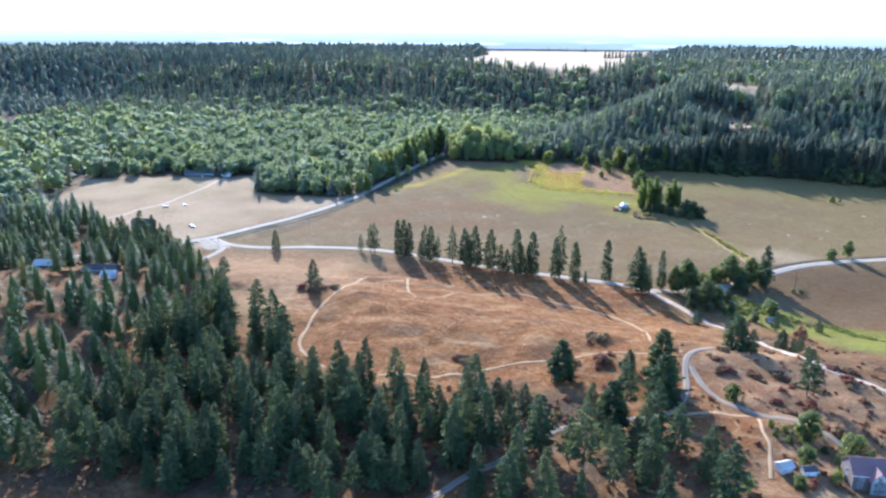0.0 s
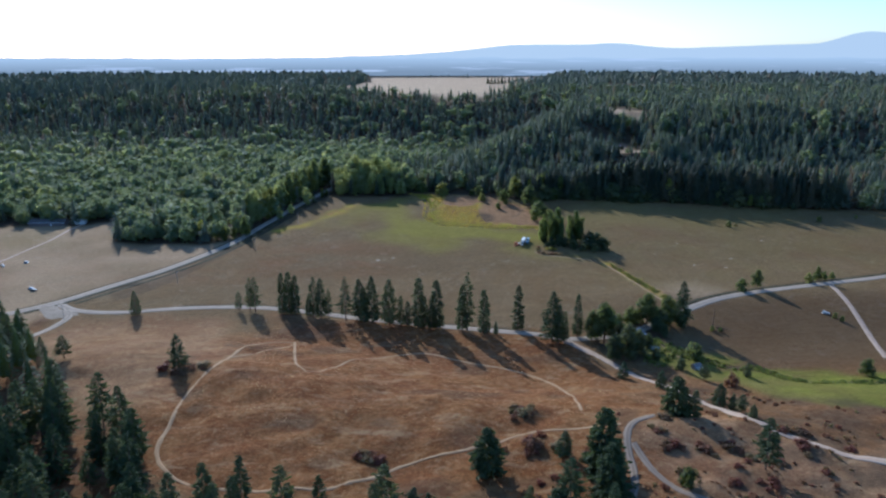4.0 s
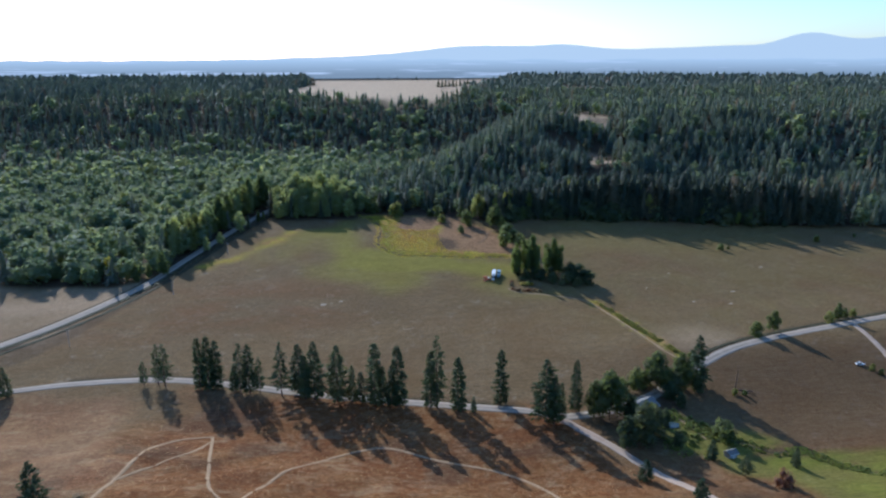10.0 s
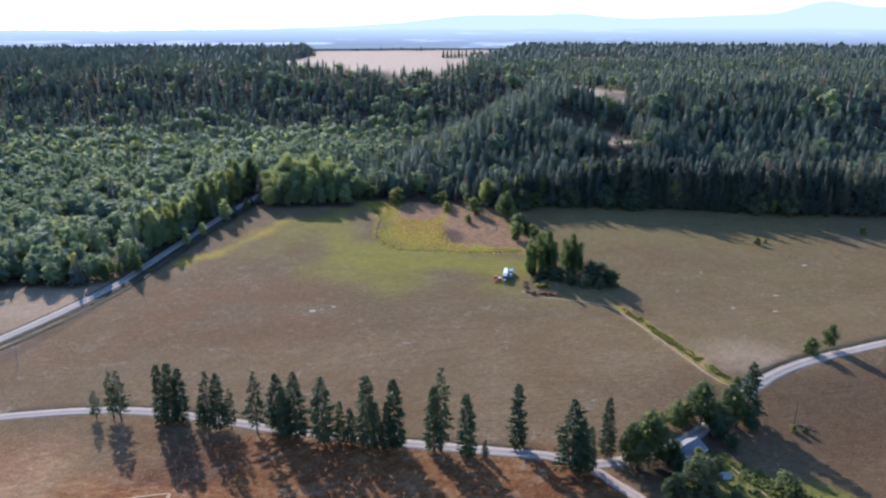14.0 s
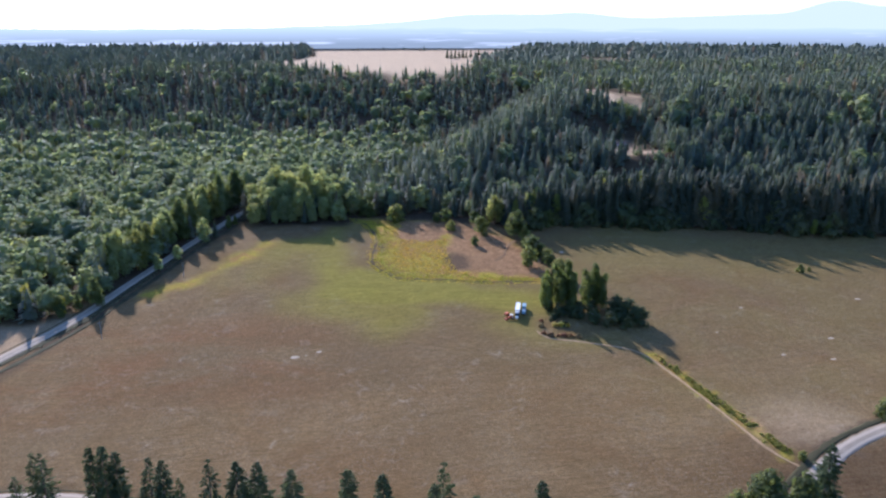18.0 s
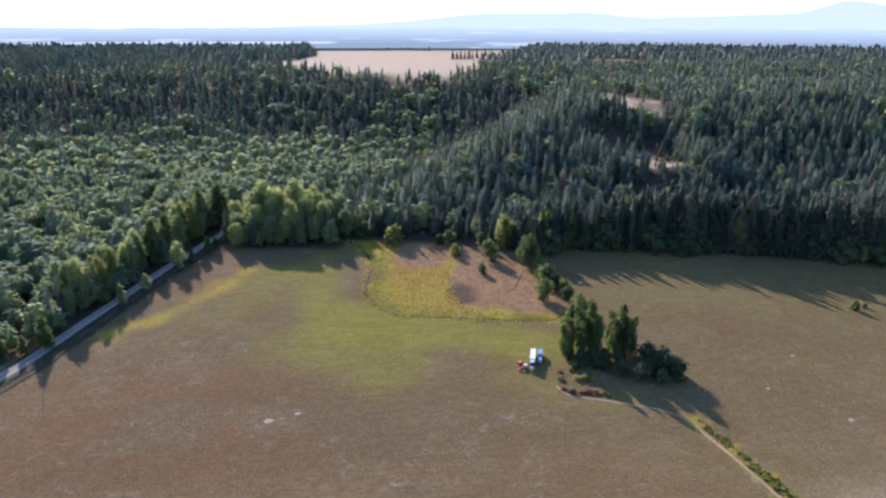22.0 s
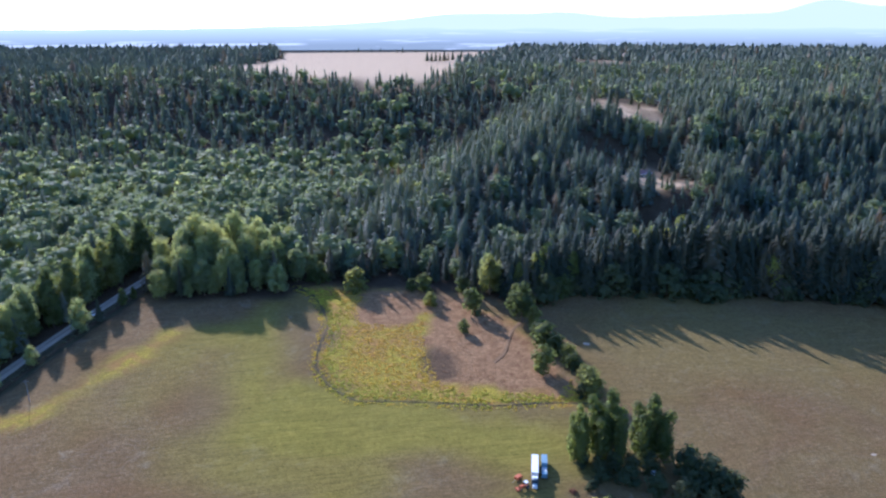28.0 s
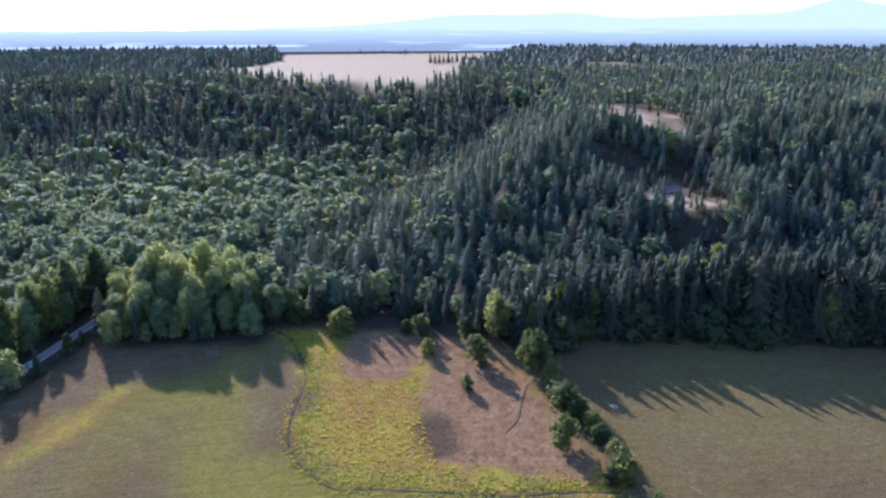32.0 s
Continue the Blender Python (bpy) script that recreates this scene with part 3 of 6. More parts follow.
    pale = soft_in(gx, gy, [(100, 290), (120, 312), (150, 312), (200, 290), (205, 250), (140, 190), (95, 190)], 20, 47) * (0.04 + 0.20 * vnoise(gx, gy, 11, 48))
    pale = np.maximum(pale, 0.22 * sm(40, 8, np.hypot(gx - 222, gy - 515)) * sm(498, 512, gy))
    pale = np.maximum(pale, west * (0.04 + 0.10 * vnoise(gx, gy, 20, 43)))
    pale = np.maximum(pale, soft_in(gx, gy, LEFT_FIELDS[0], 20, 51) * (0.16 + 0.22 * vnoise(gx, gy, 26, 53)))
    for field in [BIG_FIELD] + FAR_FIELDS:
        pale = np.maximum(pale, 0.9 * soft_in(gx, gy, field, 25, 9, 0.4))
    for field in CLEARINGS:
        pale = np.maximum(pale, soft_in(gx, gy, field, 20, 11) * (0.45 + 0.5 * sm(0.35, 0.65, vnoise(gx, gy, 16, 15))))
    open_land = np.maximum(soft_in(gx, gy, VALLEY, 12, 12, 0.5), soft_in(gx, gy, LEFT_FIELDS[0], 12, 12, 0.5))
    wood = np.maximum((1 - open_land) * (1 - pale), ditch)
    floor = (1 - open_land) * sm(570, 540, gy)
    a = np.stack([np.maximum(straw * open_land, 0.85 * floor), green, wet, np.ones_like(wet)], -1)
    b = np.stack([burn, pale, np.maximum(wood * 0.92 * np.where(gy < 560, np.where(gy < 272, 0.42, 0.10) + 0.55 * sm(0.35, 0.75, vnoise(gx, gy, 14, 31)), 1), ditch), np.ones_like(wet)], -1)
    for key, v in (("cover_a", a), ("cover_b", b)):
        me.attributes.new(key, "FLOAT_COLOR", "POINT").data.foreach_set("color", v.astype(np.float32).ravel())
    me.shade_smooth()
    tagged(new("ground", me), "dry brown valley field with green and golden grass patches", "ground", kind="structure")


build_ground()


def smooth_line(pts, step=4.0):
    pts = [Vector((*p, 0)) for p in pts]
    out = []
    for i in range(len(pts) - 1):
        p0, p1, p2, p3 = pts[max(0, i - 1)], pts[i], pts[i + 1], pts[min(len(pts) - 1, i + 2)]
        n = max(2, int((p2 - p1).length / step))
        for j in range(n):
            u = j / n
            out.append(0.5 * (2 * p1 + (p2 - p0) * u + (2 * p0 - 5 * p1 + 4 * p2 - p3) * u * u + (3 * p1 - 3 * p2 + p3 - p0) * u ** 3))
    return out + [pts[-1]]


def build_road(name, pts, wide, material, label, lift=0.1, ragged=0.25, category="road"):
    line = smooth_line(pts)
    verts, faces, across = [], [], []
    rng = random.Random(len(pts) * 7 + int(wide * 10))
    cols = (0, 0.06, 0.28, 0.5, 0.72, 0.94, 1)
    for i, p in enumerate(line):
        d = (line[min(i + 1, len(line) - 1)] - line[max(i - 1, 0)]).normalized()
        side = Vector((d.y, -d.x, 0))
        for c in cols:
            w = (c - 0.5) * wide
            if c in (0, 1):
                w += rng.uniform(-ragged, ragged)
            q = p + side * w
            z = ground_z(q.x, q.y) + (lift + 0.08 * (1 - abs(2 * c - 1)) if 0 < c < 1 else -0.05)
            verts.append((q.x, q.y, z))
            across.append(c)
    n = len(cols)
    for i in range(len(line) - 1):
        for j in range(n - 1):
            a = i * n + j
            faces.append((a, a + 1, a + n + 1, a + n))
    me = mesh_of(name, verts, faces, material, True)
    me.attributes.new("across", "FLOAT", "POINT").data.foreach_set("value", across)
    return tagged(new(name, me), label, category, kind="structure")


build_road("road", MAIN_ROAD, 7.6, M_GRAVEL, "pale grey gravel county road beside the field", 0.16)
build_road("road", ROW_ROAD, 6.6, M_GRAVEL, "pale grey gravel road along the row of pines", 0.13)
build_road("road", LOWER_ROAD, 5.0, M_DIRT, "pale dirt road running down past the pond", 0.10, 0.8)
build_road("road", STUB_ROAD, 5.0, M_GRAVEL, "short gravel spur leaving the road junction", 0.12)
build_road("road", SIDE_TRACK, 3.6, M_DIRT, "narrow pale dirt track across the dry field", 0.09)
build_road("road", DRIVE, 3.0, M_DRIVE, "curving grey gravel driveway through the pines", 0.12)
build_road("road", DRIVE_LOOP, 3.0, M_DRIVE, "grey gravel driveway leading to the house", 0.09)
build_road("path", CROSS_TRACK, 2.0, M_PATH, "pale dirt link between two driveways", 0.07, category="path")
build_road("path", YARD_TRACK, 1.5, M_PATH, "pale dirt track through the yard", 0.06, category="path")
build_road("path", PATH_BRANCH, 1.1, M_PATH, "narrow worn dirt trail joining two others", 0.07, 0.35, "path")
build_road("path", PATH_LOOP, 1.5, M_PATH, "narrow worn dirt trail round the grassy hill", 0.06, 0.35, "path")
build_road("path", PATH_INNER, 1.4, M_PATH, "narrow worn dirt trail over the grassy hill", 0.05, 0.35, "path")
build_road("path", BURN_TRACK, 2.2, M_TRODDEN, "short worn track across the dry marsh", 0.03, 0.8, "path")
build_road("path", FARM_TRACK, 3.0, M_DIRT, "pale farm track between the left fields", 0.06, 0.4, "path")
def beside(pts, off):
    """A line that runs off metres to the right of another."""
    out = []
    for i, (x, y) in enumerate(pts):
        (x0, y0), (x1, y1) = pts[max(0, i - 1)], pts[min(len(pts) - 1, i + 1)]
        l = math.hypot(x1 - x0, y1 - y0)
        out.append((x + (y1 - y0) / l * off, y - (x1 - x0) / l * off))
    return out


build_road("ditch", WET_DITCH, 0.7, M_MUD, "dark wet ditch round the marsh", 0.03, 0.5, "ditch")
build_road("ditch", CREEK, 1.3, M_MUD, "dark narrow creek winding through the meadow", 0.03, 0.5, "ditch")
build_road("ditch", beside(MAIN_ROAD[:10], -5.8), 4.0, M_MUD, "dark weedy ditch beside the county road", 0.12, 1.2, "ditch")
build_road("ditch", beside(MAIN_ROAD[:9], -12.5), 3.0, M_MUD, "dark weedy field edge along the county road", 0.12, 1.3, "ditch")
build_road("ditch", beside(MAIN_ROAD[3:10], 5.6), 1.2, M_MUD, "dark field edge along the county road", 0.03, 0.5, "ditch")
build_road("ditch", beside(ROW_ROAD[13:], -5.4), 2.8, M_MUD, "dark weedy verge along the gravel road", 0.10, 1.0, "ditch")
build_road("ditch", beside(ROW_ROAD[3:11], -4.6), 1.0, M_MUD, "dark weedy verge along the row of pines", 0.03, 0.5, "ditch")
fan = [Vector((*a, 0)).lerp(Vector((*b, 0)), k / 4) for a, b in zip(APRON, APRON[1:] + APRON[:1]) for k in range(4)]
mid_x, mid_y = sum(p.x for p in fan) / len(fan), sum(p.y for p in fan) / len(fan)
rings = [[(mid_x + (p.x - mid_x) * s, mid_y + (p.y - mid_y) * s) for p in fan] for s in (0.8, 0.5, 0.2)]
fan_v = [(x, y, ground_z(x, y) + (0.0 if i == 0 else 0.26)) for i, r in enumerate(rings) for x, y in r]
fan_f = [(i * len(fan) + j, i * len(fan) + (j + 1) % len(fan), (i + 1) * len(fan) + (j + 1) % len(fan), (i + 1) * len(fan) + j) for i in range(2) for j in range(len(fan))] + [tuple(range(2 * len(fan), 3 * len(fan)))]
tagged(new("road", mesh_of("road", fan_v, fan_f, M_GRAVEL, True)), "wide pale gravel apron where two roads meet", "road", kind="structure")
build_road("path", CLUMP_TRACK, 1.4, M_PATH, "faint dirt track beside a green ditch", 0.05, 0.35, "path")


def bare_patch(x, y, rx, ry, seed):
    """A small worn patch of pale soil with an uneven rim."""
    rng = random.Random(seed)
    ring = [(x + rx * rng.uniform(0.6, 1.15) * math.cos(k * math.tau / 14), y + ry * rng.uniform(0.6, 1.15) * math.sin(k * math.tau / 14)) for k in range(14)]
    v = [(px, py, ground_z(px, py) + 0.01) for px, py in ring] + [(x, y, ground_z(x, y) + 0.06)]
    tagged(new("ground_patch", mesh_of("ground_patch", v, [(k, (k + 1) % 14, 14) for k in range(14)], M_PALE_SOIL, True)), "small bare patch of pale soil in the field", "ground", kind="structure")


for i, (x, y, rx, ry) in enumerate(((2.5, 617.5, 2.3, 1.7), (14.5, 621.3, 1.6, 1.2), (8, 618.5, 0.8, 0.5), (289, 596, 2.2, 1.2), (252, 583, 1.6, 1.0), (274, 574, 2.0, 1.1), (340, 641, 2.2, 1.2), (231, 612, 1.2, 0.8), (186, 747, 2.4, 2.0), (262, 640, 1.5, 0.9))):
    bare_patch(x, y, rx, ry, i)


# ---- trees ----
def pine_mesh(seed, tall, wide, bare=0.12, slim=1.0, boughs=150, ragged=0.25):
    """The crown of a pine: boughs in loose whorls with gaps between, each a drooping spray of narrow needle clumps."""
    rng = random.Random(seed)
    verts, tris = [], []
    whorls = max(12, boughs // 7)
    for i in range(boughs):
        ring = i % whorls
        u = (ring + rng.gauss(0.5, 0.22)) / whorls
        u = min(0.985, max(0.0, u))
        z = tall * (bare + (0.985 - bare) * u)
        taper = (1 - u) ** (0.72 * slim) * (0.55 + 0.45 * min(1, u * 5 + 0.2))
        a = rng.uniform(0, math.tau)
        ca, sa = math.cos(a), math.sin(a)
        swell = 1.0 + 0.9 * ragged * noise.noise(Vector((ca * 1.1 + seed * 3.1, sa * 1.1, u * 6.5)))
        r = wide * taper * swell * (1 - ragged + 2 * ragged * rng.random()) * (1.3 if rng.random() < 0.08 else 1) + 0.25
        droop = rng.uniform(0.10, 0.40) * (1 - 0.8 * u)
        steps = 5
        for s in range(steps):
            q = 0.30 + 0.70 * (s + rng.uniform(0.5, 1.0)) / steps
            cx, cy, cz = ca * r * q, sa * r * q, z - droop * r * q + 0.14 * r * q * q
            w = (0.025 + 0.045 * (1 - abs(0.65 - q))) * r * rng.uniform(0.6, 1.3) + 0.14
            for t in range(2):
                tilt = rng.uniform(-0.5, 0.5)
                b = a + rng.uniform(-0.8, 0.8)
                dx, dy = math.cos(b), math.sin(b)
                px, py = -dy, dx
                lift = rng.uniform(-0.8, 0.8)
                n = len(verts)
                l = w * rng.uniform(1.6, 3.2)
                verts += [(cx - dx * l * 0.8, cy - dy * l * 0.8, cz + 0.25 * l - lift * 0.5 * l),
                          (cx + px * w * 0.58, cy + py * w * 0.58, cz + 2.0 * tilt * w - 0.10),
                          (cx + dx * l * 0.85, cy + dy * l * 0.85, cz - 0.20 * l + lift * 0.5 * l),
                          (cx - px * w * 0.58, cy - py * w * 0.58, cz - 2.0 * tilt * w - 0.10)]
                tris += [(n, n + 1, n + 2), (n, n + 2, n + 3)]
    n = len(verts)
    verts += [(0.18 * math.cos(k * 1.257), 0.18 * math.sin(k * 1.257), tall * 0.9) for k in range(5)] + [(0, 0, tall)]
    tris += [(n + k, n + (k + 1) % 5, n + 5) for k in range(5)]
    return np.array(verts), np.array(tris)


def trunk_mesh(tall, r0, seed=0, limbs=(), lean=0.0):
    """A tapered stem in five rings with limbs."""
    rng = random.Random(seed)
    bm = bmesh.new()
    last, n = None, 8
    for i, u in enumerate((0, 0.04, 0.3, 0.62, 1)):
        r = r0 * (1.45 if i == 0 else 1) * (1 - 0.9 * u)
        ox, oy = lean * u * tall + rng.uniform(-0.1, 0.1) * u, rng.uniform(-0.1, 0.1) * u
        ring = [bm.verts.new((ox + r * math.cos(k * math.tau / n), oy + r * math.sin(k * math.tau / n), tall * u - (0.4 if i == 0 else 0))) for k in range(n)]
        if last:
            for k in range(n):
                bm.faces.new((last[k], last[(k + 1) % n], ring[(k + 1) % n], ring[k]))
        last = ring
    bm.faces.new(last)
    for a, b, r in limbs:
        tube(r, r * 0.35, a, b, 5, bm)
    me = bpy.data.meshes.new("trunk")
    bm.to_mesh(me)
    bm.free()
    me.materials.append(M_BARK)
    me.shade_smooth()
    return me


def leaf_cloud(seed, lobes, count, size):
    """Leaf clumps on the shells of a few lobes (centre, radii), as bent diamonds."""
    rng = random.Random(seed)
    verts, tris = [], []
    total = sum(l[1][0] * l[1][2] for l in lobes)
    for (cx, cy, cz), (rx, ry, rz) in lobes:
        for _ in range(max(6, int(count * rx * rz / total))):
            u, a = rng.uniform(-0.85, 1), rng.uniform(0, math.tau)
            q = math.sqrt(1 - u * u)
            k = rng.uniform(0.72, 1.08)
            nx, ny, nz = q * math.cos(a), q * math.sin(a), u
            p = Vector((cx + nx * rx * k, cy + ny * ry * k, cz + nz * rz * k))
            out = (Vector((nx, ny, nz + 0.35)) + Vector((rng.uniform(-0.45, 0.45), rng.uniform(-0.45, 0.45), rng.uniform(-0.3, 0.5)))).normalized()
            e = out.orthogonal().normalized()
            e.rotate(Matrix.Rotation(rng.uniform(0, 6.28), 3, out))
            g = out.cross(e)
            s = size * rng.uniform(0.6, 1.35)
            n = len(verts)
            verts += [tuple(p + e * s), tuple(p + g * s * 0.75 + out * s * 0.25), tuple(p - e * s - out * s * 0.25), tuple(p - g * s * 0.75 + out * s * 0.1)]
            tris += [(n, n + 1, n + 2), (n, n + 2, n + 3)]
    return np.array(verts), np.array(tris)


ICO_P = (1 + 5 ** 0.5) / 2
ICO_V = np.array([(-1, ICO_P, 0), (1, ICO_P, 0), (-1, -ICO_P, 0), (1, -ICO_P, 0), (0, -1, ICO_P), (0, 1, ICO_P), (0, -1, -ICO_P), (0, 1, -ICO_P), (ICO_P, 0, -1), (ICO_P, 0, 1), (-ICO_P, 0, -1), (-ICO_P, 0, 1)]) / math.hypot(1, ICO_P)
ICO_F = np.array([(0, 11, 5), (0, 5, 1), (0, 1, 7), (0, 7, 10), (0, 10, 11), (1, 5, 9), (5, 11, 4), (11, 10, 2), (10, 7, 6), (7, 1, 8), (3, 9, 4), (3, 4, 2), (3, 2, 6), (3, 6, 8), (3, 8, 9), (4, 9, 5), (2, 4, 11), (6, 2, 10), (8, 6, 7), (9, 8, 1)])


def lumps(seed, lobes, share=0.86):
    """The dense inside of each lobe, as an uneven ball of foliage."""
    rng = np.random.default_rng(seed)
    vs = [np.array(c) + ICO_V * np.array(r) * share * rng.uniform(0.8, 1.12, (12, 1)) for c, r in lobes]
    return np.concatenate(vs), np.concatenate([ICO_F + 12 * i for i in range(len(vs))])


def both_of(a, b):
    return np.concatenate([a[0], b[0]]), np.concatenate([a[1], b[1] + len(a[0])])


def broad_lobes(seed, tall, wide, low=0.2, n=9):
    rng = random.Random(seed)
    lobes = []
    for i in range(n):
        u = (i + 0.5) / n
        z = tall * (low + (0.88 - low) * u)
        k = math.sin(math.pi * min(1, 0.22 + 0.78 * u)) ** 0.7
        a, d = i * 2.4 + rng.uniform(-0.5, 0.5), wide * 0.52 * k * rng.uniform(0.6, 1.1)
        r = wide * rng.uniform(0.36, 0.55) * (0.6 + 0.5 * k)
        lobes.append(((d * math.cos(a), d * math.sin(a), z), (r, r, r * rng.uniform(0.75, 1.1) * max(1.0, tall / (wide * 3.2)))))
    return lobes


def dome_lobes(seed, tall, wide, n=7):
    """One large rounded crown with smaller swellings on its upper side."""
    rng = random.Random(seed)
    lobes = [((0, 0, tall * 0.45), (wide * 0.78, wide * 0.78, tall * 0.46))]
    for i in range(n):
        a, u = i * 2.4 + rng.uniform(-0.4, 0.4), -0.85 + 1.8 * (i + rng.random()) / n
        q = math.sqrt(max(0, 1 - u * u))
        r = wide * rng.uniform(0.34, 0.5)
        lobes.append(((wide * 0.62 * q * math.cos(a), wide * 0.62 * q * math.sin(a), tall * (0.49 + 0.34 * u)), (r, r, r * rng.uniform(0.9, 1.3))))
    return lobes


def plume_lobes(seed, tall, wide, low=0.14):
    """Upright plumes of foliage round a few rising stems."""
    rng = random.Random(seed)
    lobes = []
    for k in range(7):
        a, d = k * 2.4 + rng.uniform(-0.4, 0.4), wide * (0.0 if k == 0 else rng.uniform(0.35, 0.66))
        top = tall * (1.0 if k == 0 else rng.uniform(0.62, 0.93))
        z, r = tall * low * rng.uniform(0.8, 1.6), wide * rng.uniform(0.26, 0.36)
        while z < top - 1.2 * r:
            q = 0.65 + 0.45 * math.sin(math.pi * min(1, z / top)) * rng.uniform(0.7, 1.2)
            lobes.append(((d * math.cos(a) * (1.05 - 0.3 * z / tall) + rng.uniform(-0.5, 0.5), d * math.sin(a) * (1.05 - 0.3 * z / tall) + rng.uniform(-0.5, 0.5), z), (r * q, r * q, r * q * rng.uniform(1.2, 1.8))))
            z += r * rng.uniform(1.0, 1.7)
        lobes.append(((d * math.cos(a) * 1.1, d * math.sin(a) * 1.1, top - 1.0 * r), (r * 0.7, r * 0.7, r * 1.0)))
    return lobes


def make_tree(name, crown, material, trunk, label, category, group, tall):
    ob = thing(name, label, category, group)
    part_of("trunk", trunk, ob, "brown bark trunk")
    part_of("crown", mesh_np("crown", crown[0], crown[1], material), ob)
    ob["tall"] = tall
    return ob


def pine_kind(seed, tall, wide, bare, slim, boughs, label, group, ragged=0.25):
    limbs = []
    rng = random.Random(seed + 50)
    for k in range(9):
        z, a = tall * (bare + 0.06 * k), k * 2.4
        r = wide * 0.55 * rng.uniform(0.6, 1)
        limbs.append(((0, 0, z), (r * math.cos(a), r * math.sin(a), z - 0.12 * r), 0.09))
    return make_tree("pine_tree", pine_mesh(seed, tall, wide, bare, slim, boughs, ragged), M_NEEDLE,
                     trunk_mesh(tall * 0.96, tall * 0.0125, seed, limbs), label, "tree", group, tall)


def leaf_kind(name, seed, tall, wide, low, count, size, material, label, group, lobes=9, category="tree", dome=False, plumes=False):
    shape = plume_lobes(seed, tall, wide) if plumes else dome_lobes(seed, tall, wide, lobes) if dome else broad_lobes(seed, tall, wide, low, lobes)
    limbs = [((0, 0, tall * (low * 0.7 + 0.3 * i / len(shape))), (c[0] * 0.9, c[1] * 0.9, c[2]), tall * 0.006) for i, (c, r) in enumerate(shape)]
    return make_tree(name, both_of(lumps(seed, shape, 0.60), leaf_cloud(seed, shape, count, size)), material, trunk_mesh(tall * 0.8, tall * 0.014, seed, limbs), label, category, group, tall)


def plant(proto, x, y, tall, turn=None, wide=1.0, rng=random, sink=0.15):
    s = tall / proto["tall"]
    m = Matrix.Translation((x, y, ground_z(x, y) - sink)) @ Matrix.Rotation(rng.uniform(0, 6.28) if turn is None else turn, 4, "Z") @ Matrix.Diagonal((s * wide, s * wide, s, 1))
    return copy_thing(proto, m)


def drop(proto):
    for o in (*proto.children_recursive, proto):
        bpy.data.objects.remove(o)




# ---- forest: many trees that nobody could count ----
def spire(seed, tiers, points, tall=1.0, wide=0.17, bare=0.06):
    """A light conifer: ragged drooping skirts, one above the other."""
    rng = random.Random(seed)
    verts, tris = [], []
    for i in range(tiers):
        u = i / tiers
        z = tall * (bare + (0.97 - bare) * u)
        r = wide * (1 - u) ** 0.74 * rng.uniform(0.85, 1.15) * (0.75 if i == 0 else 1) + 0.012
        top = z + tall * (1.55 / tiers) * rng.uniform(0.85, 1.1)
        ox, oy = rng.uniform(-0.02, 0.02), rng.uniform(-0.02, 0.02)
        n = len(verts)
        verts.append((ox, oy, min(top, tall)))
        for k in range(points * 2):
            a = (k + rng.uniform(-0.3, 0.3)) * math.pi / points + i
            q = r * (rng.uniform(0.85, 1.25) if k % 2 else rng.uniform(0.4, 0.62))
            verts.append((ox + q * math.cos(a), oy + q * math.sin(a), z - (0.25 * r if k % 2 else -0.2 * r) + rng.uniform(-0.012, 0.012)))
        for k in range(points * 2):
            tris.append((n, n + 1 + k, n + 1 + (k + 1) % (points * 2)))
    return np.array(verts), np.array(tris)


def cone_core(seed, rings, sides, wide, bare, power):
    """The dense inside of a conifer: an uneven cone."""
    rng = random.Random(seed)
    verts, tris = [], []
    for i in range(rings):
        u = i / rings
        z = bare + (1 - bare) * u
        for k in range(sides):
            a = (k + 0.5 * (i % 2) + rng.uniform(-0.3, 0.3)) * math.tau / sides
            r = wide * (1 - u) ** power * rng.uniform(0.6, 1.08)
            verts.append((r * math.cos(a), r * math.sin(a), z + rng.uniform(-0.03, 0.02)))
    verts.append((rng.uniform(-0.02, 0.02), rng.uniform(-0.02, 0.02), 1.0))
    for i in range(rings):
        for k in range(sides):
            a, b = i * sides + k, i * sides + (k + 1) % sides
            if i == rings - 1:
                tris.append((a, b, len(verts) - 1))
            else:
                tris += [(a, b, a + sides), (b, b + sides, a + sides)]
    return np.array(verts), np.array(tris)


def needle_cloud(seed, count, size, wide, bare=0.07, power=0.68, tiers=6, points=5):
    """A light conifer of height 1: drooping needle sprays on ragged skirts."""
    rng = random.Random(seed)
    verts, tris = [], []
    for i in range(count):
        u = 1 - (1 - (i + rng.random()) / count) ** (1 / (1 + power))
        z = bare + (0.97 - bare) * u
        r = wide * (1 - u) ** power * rng.uniform(0.6, 1.15) + 0.008
        a = i * 2.39996 + rng.uniform(-0.5, 0.5)
        c, s = math.cos(a), math.sin(a)
        l = size * rng.uniform(0.7, 1.35) * (1 - 0.5 * u)
        w = l * rng.uniform(0.4, 0.62)
        dz = -rng.uniform(0.25, 0.75) * l
        n = len(verts)
        tw = rng.uniform(-0.4, 0.4) * w
        verts += [(c * (r - 0.7 * l), s * (r - 0.7 * l), z - 0.7 * dz), (c * r - s * w, s * r + c * w, z + tw), (c * (r + l), s * (r + l), z + dz), (c * r + s * w, s * r - c * w, z - tw)]
        tris += [(n, n + 1, n + 2), (n, n + 2, n + 3)]
    core = cone_core(seed + 900, tiers, points, wide * 0.66, bare, power)
    return both_of(core, (np.array(verts), np.array(tris)))


